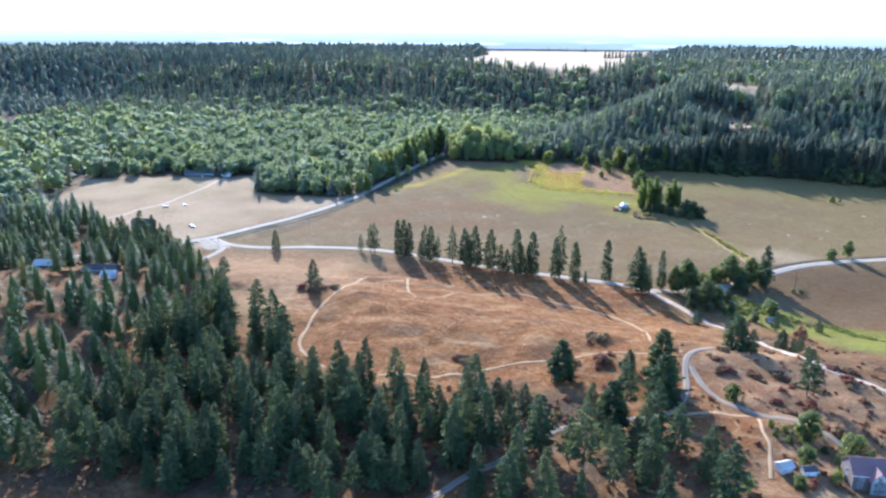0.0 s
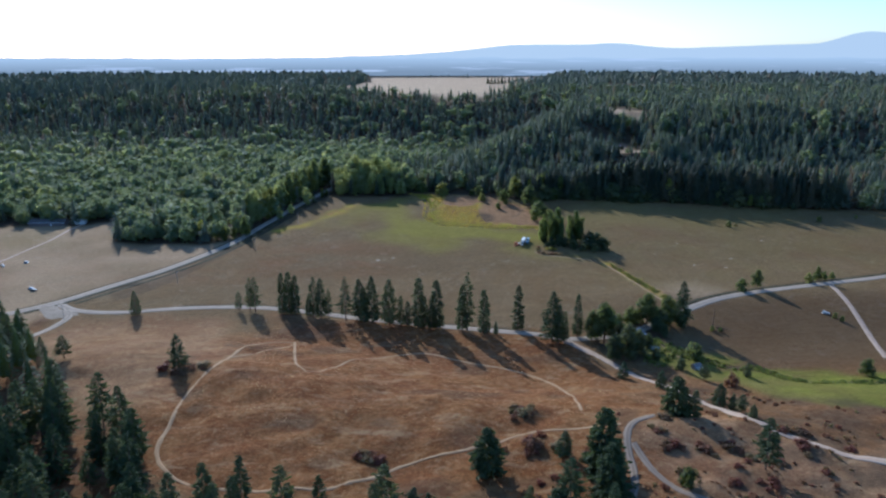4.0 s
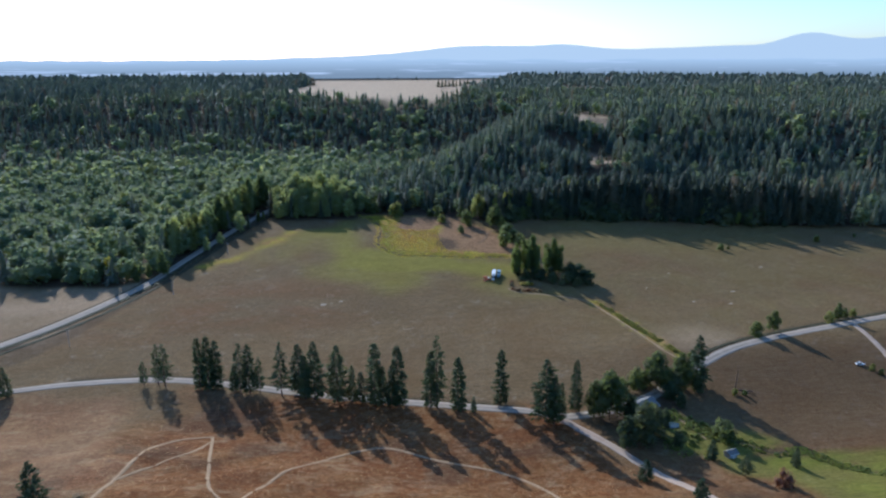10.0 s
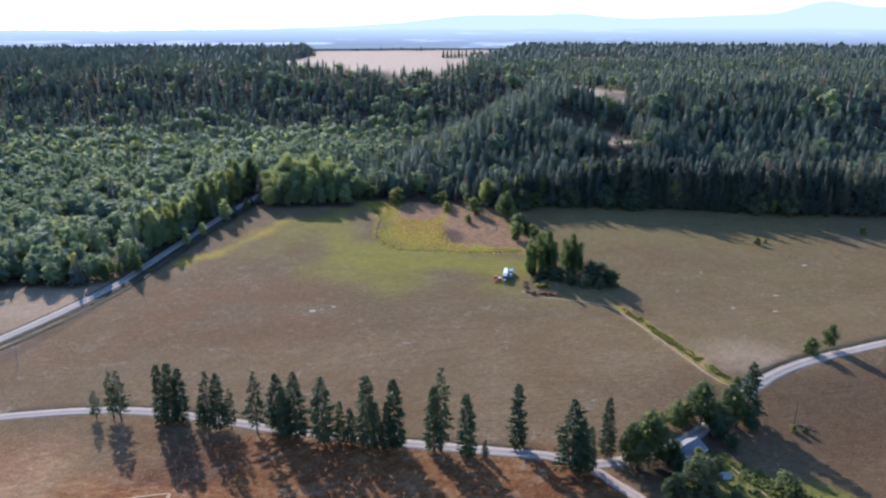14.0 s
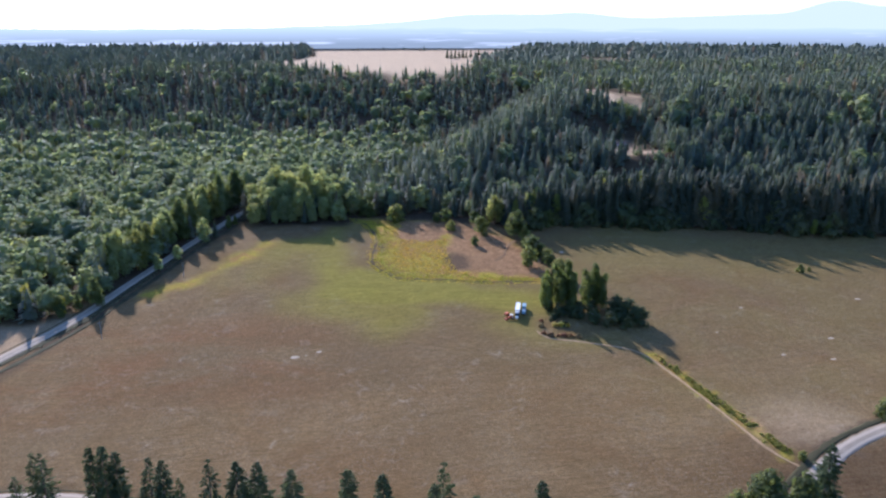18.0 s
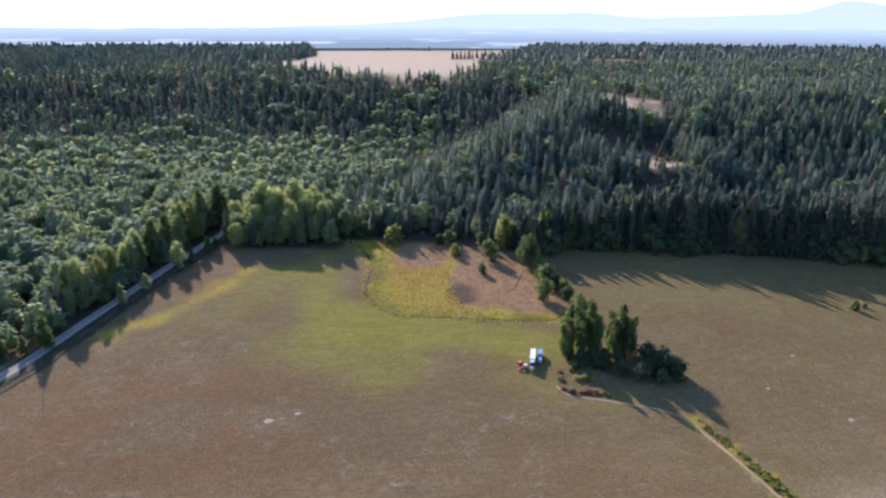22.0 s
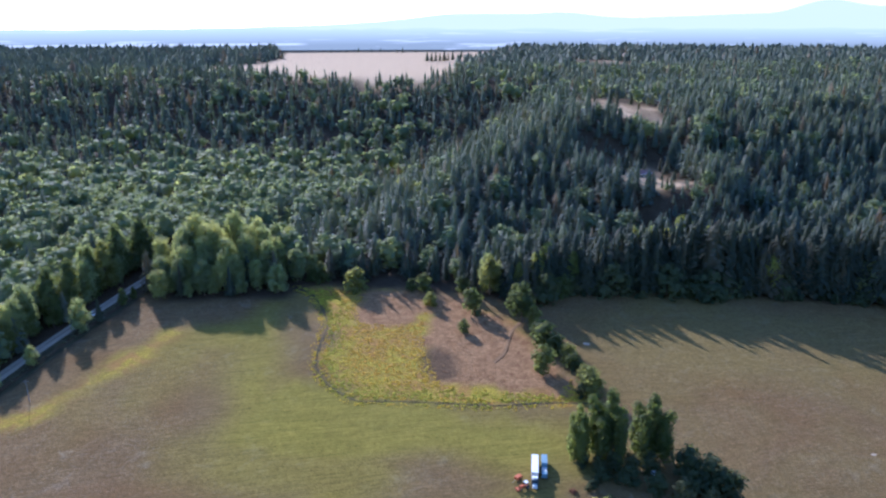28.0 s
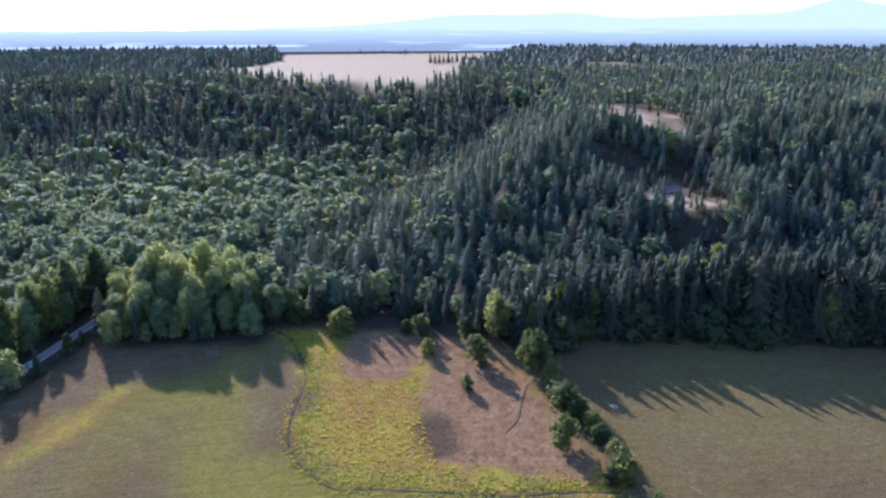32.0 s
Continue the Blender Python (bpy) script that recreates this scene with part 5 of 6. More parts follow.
# slope above the meadow
plant(BUSH[1], 102.3, 265.2, 7.9, rng=T_RNG)
for x, y, h in ((177.2, 417.1, 9.6), (121.8, 239.1, 10.5), (112.3, 220, 7.5), (132.7, 228, 10.2), (105.3, 207.3, 5), (116, 229, 4), (126, 223, 4.5), (119, 212, 5), (86.2, 201.6, 5.2), (109, 243, 3), (113, 240, 2.6), (108, 236, 2.8), (112, 233, 3.2), (117, 235, 2.4), (124, 231, 3), (137, 226, 4), (141, 232, 3.5), (122, 217, 3)):
    plant(BUSH[0], x, y, h, rng=T_RNG)
# trees of the pasture clump
for i, (x, y, h, w) in enumerate(((147, 656.5, 25, 0.92), (159, 656, 30.5, 1.08), (174.5, 652.5, 28.5, 1.12))):
    plant(POPLAR[i % 3], x, y, h, rng=T_RNG, wide=w)
CLUMP_BUSH = leaf_kind("bush", 66, 6, 3.6, 0.04, 520, 0.32, M_SHADED_LEAF, "bush under the poplars in the field, coloured dark for shade", "bushes under the poplars", 7, "bush")
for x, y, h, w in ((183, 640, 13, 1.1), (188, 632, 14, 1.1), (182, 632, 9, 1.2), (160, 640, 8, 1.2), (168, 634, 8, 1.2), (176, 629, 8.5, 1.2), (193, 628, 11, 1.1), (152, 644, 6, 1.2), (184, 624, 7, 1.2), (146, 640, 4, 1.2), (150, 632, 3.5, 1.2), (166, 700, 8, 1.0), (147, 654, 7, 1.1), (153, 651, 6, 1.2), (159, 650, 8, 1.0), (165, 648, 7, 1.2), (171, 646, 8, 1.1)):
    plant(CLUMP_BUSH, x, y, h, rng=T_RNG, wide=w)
drop(CLUMP_BUSH)
for x, y, h in ((144.5, 632.5, 2.6), (148, 631.5, 3.0), (151.5, 631, 2.4)):
    plant(GOLD, x, y, h, rng=T_RNG, wide=3.2)
# the marsh and its hedge
for i, (x, y, h) in enumerate(((76.8, 834.2, 14.6), (115.9, 825.4, 12.7), (109.2, 830.4, 7.4), (138, 819.6, 11.8), (116, 805.5, 8.7), (137.9, 793.3, 15.4), (127.8, 770.8, 7.3), (155.4, 723.7, 15.2), (170, 700.8, 13.1), (50.6, 855, 8.6), (56.7, 851.9, 12.2))):
    plant(BUSH[i % 2], x, y, h, rng=T_RNG, wide=1.0)
for x, y, h in ((161.3, 776.7, 24.7), (164.5, 767.3, 15), (160, 786, 20), (153, 815, 26), (170, 812, 27)):
    plant(BROAD[0], x, y, h, rng=T_RNG, wide=0.85)
for x, y, h in ((164.2, 756, 11), (165, 748, 13), (168, 740, 10), (170.4, 732.4, 9), (171, 724, 8), (172, 714, 7.5), (195, 806, 13)):
    plant(BUSH[0], x, y, h, rng=T_RNG, wide=1.1)
# crowns over the dark edge of the forest, sunlight in their leaf colour
SUNNY = leaf_kind("broadleaf_tree", 79, 26, 6.4, 0.2, 1700, 0.52, M_SUNLEAF, "sunlit yellow-green tree rising over the forest edge", "sunlit trees at the forest edge", 13)
for x, y, h in ((252, 838, 27), (262, 832, 29), (270, 829, 28), (290, 847, 30), (286, 830, 28), (296, 826, 29), (304, 806, 30), (311, 800, 29), (320, 796, 28), (315, 786, 24), (421, 792, 27), (433, 790, 28), (428, 780, 20), (388, 752, 13), (399, 750, 12), (180, 812, 25), (190, 822, 26), (168, 806, 21), (204, 816, 22)):
    plant(SUNNY, x, y, h * 1.14, rng=T_RNG, wide=T_RNG.uniform(0.8, 1.1))
drop(SUNNY)
# cottonwoods where the road enters the wood
COTTON = [leaf_kind("cottonwood_tree", s, 30, w, 0.06, 2100, 0.54, M_COTTON, "tall pale green cottonwood with sunlit rounded tops", "cottonwoods by the road", 15, dome=True) for s, w in ((86, 6.8), (87, 6.0))]
for row, (y0, lo, hi, x0, x1) in enumerate(((846, 22, 28, -33, 36), (858, 28, 34, -38, 40), (871, 33, 39, -36, 40), (885, 36, 43, -32, 38))):
    for k in range(7):
        x, y = x0 + (x1 - x0) * (k + 0.5 * (row % 2) + T_RNG.uniform(-0.3, 0.3)) / 6.5, y0 + T_RNG.uniform(-4, 4)
        h = T_RNG.uniform(lo, hi) * (0.8 if x > 28 or x < -28 else 1.0)
        plant(COTTON[(k + row) % 2], x, y, h, rng=T_RNG, wide=T_RNG.uniform(0.85, 1.15) * (32 / h) ** 0.5)
for x, y, h in ((-154.5, 706.5, 19), (-122.3, 738.6, 15.2), (-127.6, 717.4, 10.8), (-131.8, 694.3, 13.5)):
    plant(GOLD, x, y, h, rng=T_RNG, wide=0.8)
for x, y, h in ((-132.4, 692, 15), (-115.7, 704, 21), (-140, 700, 12), (-125, 700, 12), (-54, 838, 12), (-50, 846, 9)):
    plant(BROAD[1], x, y, h, rng=T_RNG, wide=0.9)
for i, (x, y) in enumerate([(p.x, p.y) for p in smooth_line(MAIN_ROAD[0:5], 5.0)]):
    tx, ty = x - T_RNG.uniform(8, 19), y + T_RNG.uniform(0, 8)
    if min(math.hypot(tx - gx0, (ty - gy0) * 0.6) for gx0, gy0 in ((-122.3, 734), (-127.6, 713), (-131.8, 690))) > 9:
        plant((COTTON + BROAD)[T_RNG.randrange(4)], tx, ty, T_RNG.uniform(21, 37), rng=T_RNG, wide=T_RNG.uniform(0.62, 0.95))
for x, y, h in ((332.2, 686, 6), (428.7, 695.4, 6), (340, 688, 3), (471.7, 703.1, 3.7)):
    plant(BUSH[0], x, y, h, rng=T_RNG)
# dry shrubs on the slopes
count = 0
SLOPE_SCRUB = []
while count < 420:
    x, y = T_RNG.uniform(60, 300), T_RNG.uniform(205, 376)
    if not inside(x, y, [(78, 300), (60, 262), (70, 205), (150, 200), (205, 260), (300, 300), (300, 335), (204, 336), (180, 370), (150, 376), (132, 345), (120, 325), (95, 318)]) or min(line_dist(x, y, l) for l in ROADS + [CROSS_TRACK, YARD_TRACK]) < 3.5 or vnoise(x, y, 14, 44) < 0.35:
        continue
    if count < 140:
        plant(SCRUB[count % 2], x, y, T_RNG.uniform(0.5, 1.5), rng=T_RNG, wide=T_RNG.uniform(1.0, 1.7), sink=0.05)
    else:
        SLOPE_SCRUB.append((x, y))
    count += 1
for i in range(70):
    x, y = ((T_RNG.gauss(-92, 5), T_RNG.gauss(379, 4)), (T_RNG.gauss(55, 7), T_RNG.gauss(296, 5)), (T_RNG.uniform(-60, 60), T_RNG.uniform(258, 274)), (T_RNG.gauss(-6, 3), T_RNG.gauss(296, 1.5)), (T_RNG.gauss(56, 4), T_RNG.gauss(323, 3)))[i % 5]
    plant(SCRUB[i % 2], x, y, T_RNG.uniform(1.2, 2.6), rng=T_RNG, wide=T_RNG.uniform(1.0, 1.6), sink=0.05)
RED_SPOTS = [(132.5, 286.5), (130.6, 289.4), (132.9, 280.4), (145.1, 278.1), (144.3, 281.0), (159.2, 288.4), (156.2, 283.9), (158.7, 302.1), (150.0, 296.4), (104.4, 271.7),
             (110.7, 288.6), (102.8, 289.2), (123.0, 257.8), (119.5, 266.0), (133.7, 267.5), (166.7, 300.0), (120.6, 289.3), (105.3, 299.2), (111.9, 309.1)]
for i, (x, y) in enumerate(RED_SPOTS):
    for k in range(3):
        plant(SCRUB[1 - k % 2], x + T_RNG.gauss(0, 1.3), y + T_RNG.gauss(0, 1.1), T_RNG.uniform(1.0, 2.1), rng=T_RNG, wide=T_RNG.uniform(1.2, 1.7), sink=0.05)
plant(SCRUB[1], 177.5, 377.1, 6, rng=T_RNG, wide=0.7)
plant(SCRUB[1], 134.1, 243.8, 3.1, rng=T_RNG)
for i, (x, y) in enumerate(((135.7, 624.3), (139, 621.5), (142.7, 620.2), (146, 620), (149.1, 619.4), (139, 640), (137, 633), (153, 617))):
    plant(SCRUB[i % 2], x, y, T_RNG.uniform(1.1, 2.2), rng=T_RNG, wide=1.3)
for ob in BROAD + COTTON + BUSH + SCRUB + POPLAR + [GOLD]:
    drop(ob)

# a dead trunk by the road bend
snag = thing("dead_tree", "bare grey dead tree trunk in the dry field", "tree", at=(208.2, 460.5, ground_z(208.2, 460.5)))
part_of("trunk", trunk_mesh(15.5, 0.30, 9, [((0, 0, 9), (1.1, 0.3, 10.6), 0.08), ((0, 0, 11.5), (-0.8, 0.4, 13), 0.06)], 0.015), snag)


log = thing("fallen_log", "dark fallen log with broken branches in the dry field", "log", at=(211.5, 462.6, ground_z(211.5, 462.6)), turn=radians(-29))
part("trunk", tube(0.42, 0.22, (0, 0, 0.3), (7.2, 0, 0.25), 9), M_BARK, log)
for k, (bx0, dx_, dy_, dz_) in enumerate(((1.5, 0.9, 1.4, 1.1), (3.2, 0.8, -1.2, 0.9), (4.6, 1.2, 0.9, 1.5), (6.0, 0.9, -0.7, 1.0))):
    part("branch", tube(0.1, 0.03, (bx0, 0, 0.35), (bx0 + dx_, dy_, dz_), 5), M_BARK, log)


# ---- the garden by the road bend ----
M_WATER = plain("pond_water", (0.035, 0.05, 0.05), (0.06, 0.075, 0.07), 0.4, 0.2)
rim = [(159 + 3.4 * math.cos(a) * (1 + 0.2 * math.sin(3 * a)), 432 + 3.0 * math.sin(a) * (1 + 0.15 * math.cos(2 * a))) for a in (k * math.tau / 24 for k in range(24))]
pond_z = max(ground_z(x, y) for x, y in rim) + 0.02
tagged(new("water", mesh_of("water", [(x, y, pond_z) for x, y in rim] + [(x * 1.0, y * 1.0, pond_z - 0.6) for x, y in rim], [tuple(range(24))] + [(k, k + 24, (k + 1) % 24 + 24, (k + 1) % 24) for k in range(24)], M_WATER)), "small dark pond among green garden plants", "pond", kind="structure")
build_road("path", [(164.6, 444.5), (165.5, 437.0), (167.2, 428.6), (168.7, 418.8)], 0.9, M_PATH, "pale garden path past the pond", 0.06, 0.3, "path")


# ---- grass tufts and reeds ----
def tuft(seed, blades=5):
    rng = random.Random(seed)
    v, t = [], []
    for i in range(blades):
        a = i * 6.283 / blades + rng.uniform(-0.4, 0.4)
        r, l = rng.uniform(0.2, 0.55), rng.uniform(0.7, 1.0)
        c, s = math.cos(a), math.sin(a)
        n = len(v)
        v += [(-s * 0.22, c * 0.22, 0), (s * 0.22, -c * 0.22, 0), (c * r + s * 0.05, s * r, l), ]
        t.append((n, n + 1, n + 2))
    return np.array(v), np.array(t)


TUFTS = [tuft(s) for s in range(4)]
M_STRAW = foliage("dry_grass", (0.22, 0.120, 0.055), (0.34, 0.22, 0.11), (0.46, 0.34, 0.19), "tone", 0.35, 0.1)


def tufts(name, label, area, step, seed, keep, material, lo, hi, spread_w=1.6):
    x, y = scatter(area, step, seed)
    ok = keep(x, y)
    for line in ROADS + [PATH_LOOP, PATH_INNER, CROSS_TRACK, YARD_TRACK]:
        ok &= line_dist(x, y, line) > (4.2 if line in ROADS else 1.4)
    x, y = x[ok], y[ok]
    rng = np.random.default_rng(seed)
    grow(name, label, "grass", TUFTS, x, y, rng.uniform(lo, hi, x.size), np.full(x.size, spread_w), np.clip(vnoise(x, y, 12, seed) + rng.normal(0, 0.2, x.size), 0, 1), material, seed)


tufts("dry_grass", "dry golden grass tufts on the hill", (-95, 180, 200, 500), 2.1, 801, lambda x, y: inside(x, y, HILL) & (vnoise(x, y, 9, 71) > 0.42), M_STRAW, 0.2, 0.5)
tufts("reeds", "yellow green marsh grass and reeds", (40, 170, 690, 850), 1.5, 802, lambda x, y: inside(x, y, WET) & ~inside(x, y, BURN) & (vnoise(x, y, 6, 72) > 0.3), M_REED, 0.12, 0.35, 2.4)
tufts("dry_grass", "pinkish brown dry weeds in the marsh", (80, 170, 690, 840), 2.0, 803, lambda x, y: inside(x, y, BURN) & (vnoise(x, y, 8, 73) > 0.45), M_STRAW, 0.2, 0.5)
HUMMOCKS = [puff(s, 26, 0.20, 0.85, 3) for s in (91, 92, 93)]
hx, hy = scatter((40, 170, 690, 850), 1.8, 831)
ok = inside(hx, hy, WET) & ~inside(hx, hy, BURN) & (vnoise(hx, hy, 9, 832) + 0.5 * vnoise(hx, hy, 3, 833) > 0.42)
hx, hy = hx[ok], hy[ok]
h_rng = np.random.default_rng(833)
grow("marsh_grass", "yellow green hummocks of marsh grass", "grass", HUMMOCKS, hx, hy, h_rng.uniform(0.20, 0.60, hx.size), h_rng.uniform(1.8, 3.0, hx.size), np.clip(sm(4, 24, line_dist(hx, hy, WET_DITCH)) * (0.50 + 0.65 * vnoise(hx, hy, 17, 834)) + h_rng.normal(0, 0.07, hx.size), 0, 1), M_REED, 835)
dx, dy = scatter((38, 170, 690, 850), 1.7, 836)
ok = (line_dist(dx, dy, WET_DITCH) < 1.7) & (vnoise(dx, dy, 6, 837) > 0.52)
dx, dy = dx[ok], dy[ok]
grow("reeds", "dark green rushes growing in the marsh ditch", "grass", HUMMOCKS, dx, dy, h_rng.uniform(0.15, 0.45, dx.size), h_rng.uniform(1.2, 2.6, dx.size), h_rng.uniform(0.2, 0.9, dx.size), M_WEED, 838)
tufts("reeds", "green reeds along the wet ditch", (30, 180, 685, 860), 1.0, 804, lambda x, y: (line_dist(x, y, WET_DITCH) > 1.2) & (line_dist(x, y, WET_DITCH) < 4.5) & (lattice(np.floor(x * 3), np.floor(y * 3), 5) > 0.6), M_REED, 0.3, 0.9)
fx, fy = scatter((70, 170, 700, 835), 1.7, 891)
ok = inside(fx, fy, BURN) & (line_dist(fx, fy, BURN_TRACK) > 1.6) & (0.6 * vnoise(fx, fy, 7, 892) + 0.4 * vnoise(fx, fy, 2.5, 893) > 0.56)
fx, fy = fx[ok], fy[ok]
grow("dry_weeds", "reddish brown dead weeds in low clumps on the dry marsh", "weeds", HUMMOCKS, fx, fy, h_rng.uniform(0.10, 0.32, fx.size), h_rng.uniform(1.8, 3.4, fx.size), h_rng.random(fx.size), M_HEATH, 894)
cx, cy = scatter((140, 335, 355, 450), 2.0, 841)
ok = (line_dist(cx, cy, CREEK) < 3.6) & (line_dist(cx, cy, CREEK) > 0.8) & (vnoise(cx, cy, 6, 842) > 0.3)
cx, cy = cx[ok], cy[ok]
grow("reeds", "dark green bushy growth winding along the creek", "grass", HUMMOCKS, cx, cy, h_rng.uniform(0.5, 1.6, cx.size), h_rng.uniform(0.7, 1.2, cx.size), h_rng.uniform(0, 0.8, cx.size), M_LEAF_DARK, 843)
bx_, by_ = scatter((36, 172, 688, 860), 1.5, 881)
ok = (line_dist(bx_, by_, WET_DITCH) > 0.9) & (line_dist(bx_, by_, WET_DITCH) < 5.5) & (inside(bx_, by_, WET) | (line_dist(bx_, by_, WET_DITCH) < 2.2)) & (vnoise(bx_, by_, 5, 882) > 0.46)
bx_, by_ = bx_[ok], by_[ok]
grow("reeds", "bright yellow green reeds along both banks of the ditch", "grass", HUMMOCKS, bx_, by_, h_rng.uniform(0.25, 0.65, bx_.size), h_rng.uniform(1.5, 2.8, bx_.size), h_rng.uniform(0, 0.45, bx_.size), M_REED, 883)
lx, ly = scatter((142, 182, 402, 450), 2.3, 871)
ok = inside(lx, ly, [(144, 408), (158, 402), (182, 412), (178, 430), (168, 447), (156, 440), (148, 424)]) & (vnoise(lx, ly, 5, 872) > 0.45) & (np.hypot(lx - 159, ly - 432) > 4.2)
lx, ly = lx[ok], ly[ok]
grow("garden_plants", "mixed green and pale garden plants round the pond", "plants", HUMMOCKS, lx, ly, h_rng.uniform(0.4, 1.8, lx.size), h_rng.uniform(0.8, 1.4, lx.size), h_rng.uniform(0, 1.0, lx.size), M_LEAF_DARK, 873)
sx_, sy_ = scatter((178, 208, 495, 600), 1.7, 875)
ok = inside(sx_, sy_, STRIP) & (line_dist(sx_, sy_, [(186, 590), (193, 540), (200, 503)]) < 2.2) & (vnoise(sx_, sy_, 4, 876) > 0.3)
sx_, sy_ = sx_[ok], sy_[ok]
grow("reeds", "bushy yellow green growth along the field ditch", "grass", HUMMOCKS, sx_, sy_, h_rng.uniform(0.5, 1.5, sx_.size), h_rng.uniform(0.9, 1.4, sx_.size), h_rng.uniform(0, 0.45, sx_.size), M_STRIP, 877)
vx, vy = scatter((104, 120, 228, 250), 1.5, 851)
ok = inside(vx, vy, [(113, 248), (118.5, 244), (117.5, 233), (107.5, 231)]) & ((vy * 0.55 - vx * 0.2) % 2.2 < 1.3)
vx, vy = vx[ok], vy[ok]
grow("garden_plants", "rows of dark green plants in a garden bed", "plants", HUMMOCKS, vx, vy, h_rng.uniform(0.3, 0.9, vx.size), h_rng.uniform(0.8, 1.2, vx.size), h_rng.uniform(0, 0.6, vx.size), M_LEAF_DARK, 852)
tufts("reeds", "green weeds along the field ditch", (175, 210, 495, 600), 1.3, 805, lambda x, y: inside(x, y, STRIP) & (vnoise(x, y, 5, 74) > 0.4), M_LEAF_DARK, 0.35, 0.9)
tufts("reeds", "green bushy growth along the creek", (140, 335, 355, 450), 1.2, 806, lambda x, y: (line_dist(x, y, CREEK) < 3.2) & (vnoise(x, y, 7, 75) > 0.4), M_LEAF_DARK, 0.5, 1.4)
wx_, wy_ = scatter((-200, -40, 540, 860), 1.9, 861)
off_ = line_dist(wx_, wy_, MAIN_ROAD)
ok = inside(wx_, wy_, VERGE) & (off_ > 6.4) & (off_ < 9.6) & (vnoise(wx_, wy_, 7, 862) > 0.35)
wx_, wy_ = wx_[ok], wy_[ok]
grow("roadside_weeds", "grey green weeds in the ditch beside the road", "grass", HUMMOCKS, wx_, wy_, h_rng.uniform(0.3, 0.9, wx_.size), h_rng.uniform(1.0, 1.7, wx_.size), h_rng.uniform(0, 0.5, wx_.size), M_WEED, 863)
ux, uy = scatter((-160, 90, 190, 300), 5.2, 821)
ok = ~inside(ux, uy, HILL) | (uy < 268)
for line in ROADS + [PATH_LOOP]:
    ok &= line_dist(ux, uy, line) > 3.5
ok &= vnoise(ux, uy, 12, 822) > 0.42
ux, uy = ux[ok], uy[ok]
u_rng = np.random.default_rng(823)
grow("undergrowth", "reddish brown undergrowth between the near pines", "bush", HUMMOCKS, ux, uy, u_rng.uniform(0.8, 2.2, ux.size), u_rng.uniform(0.7, 1.1, ux.size), u_rng.random(ux.size), M_UNDER, 824)


qx, qy = np.array(SLOPE_SCRUB).T
grow("scrub", "low dry brown scrub scattered over the slope", "bush", HUMMOCKS, qx, qy, u_rng.uniform(0.5, 1.4, qx.size), u_rng.uniform(0.9, 1.5, qx.size), u_rng.random(qx.size), M_UNDER, 825)


# ---- buildings ----
M_ROOF = plain("red_brown_shingle", (0.17, 0.095, 0.085), (0.24, 0.14, 0.125), 2.5, 0.85)
M_GREY_ROOF = plain("grey_metal_roof", (0.42, 0.37, 0.30), (0.54, 0.48, 0.40), 1.0, 0.9, 0.0)
M_SLATE = plain("worn_grey_shingle", (0.17, 0.15, 0.125), (0.24, 0.215, 0.18), 1.5, 0.9)
M_DARK_ROOF = plain("dark_shingle", (0.070, 0.058, 0.048), (0.115, 0.098, 0.082), 2.0, 0.85)
M_SIDING = plain("brown_siding", (0.13, 0.10, 0.085), (0.18, 0.14, 0.12), 2.0, 0.8)
M_PALE = plain("pale_siding", (0.52, 0.50, 0.46), (0.64, 0.62, 0.58), 1.5, 0.75)
M_TRIM = plain("white_trim", (0.72, 0.71, 0.69), (0.80, 0.79, 0.77), 3.0, 0.6)
M_GLASS = plain("window_glass", (0.035, 0.045, 0.055), (0.06, 0.07, 0.08), 0.5, 0.08)
M_WHITE = plain("white_vehicle_paint", (0.72, 0.68, 0.60), (0.80, 0.76, 0.68), 0.8, 0.4)
M_BLUE = plain("blue_vehicle_paint", (0.17, 0.25, 0.30), (0.22, 0.30, 0.35), 0.8, 0.4)
M_ORANGE = plain("orange_red_paint", (0.42, 0.10, 0.035), (0.52, 0.15, 0.05), 0.8, 0.45)
M_DARK = plain("dark_vehicle_paint", (0.04, 0.045, 0.055), (0.07, 0.075, 0.085), 0.8, 0.4)
M_TYRE = plain("black_rubber", (0.02, 0.02, 0.02), (0.04, 0.04, 0.04), 4.0, 0.9)
M_STEEL = plain("grey_steel", (0.30, 0.30, 0.31), (0.42, 0.42, 0.43), 2.0, 0.45, 0.6)


def gable(x0, x1, y0, y1, z, rise, thick=0.25, over=0.5, half=0):
    """One slope of a roof whose ridge runs along x; half 0 faces -y, 1 faces +y."""
    bm = bmesh.new()
    ym = (y0 + y1) / 2
    k = rise / ((y1 - y0) / 2)
    ye = y0 - over if half == 0 else y1 + over
    ze = z - over * k
    a = [(x0 - over, ye, ze), (x1 + over, ye, ze), (x1 + over, ym, z + rise), (x0 - over, ym, z + rise)]
    lo = [bm.verts.new(p) for p in a]
    hi = [bm.verts.new((p[0], p[1], p[2] + thick)) for p in a]
    bm.faces.new(lo[::-1])
    bm.faces.new(hi)
    for i in range(4):
        bm.faces.new((lo[i], lo[(i + 1) % 4], hi[(i + 1) % 4], hi[i]))
    bmesh.ops.recalc_face_normals(bm, faces=bm.faces)
    return bm


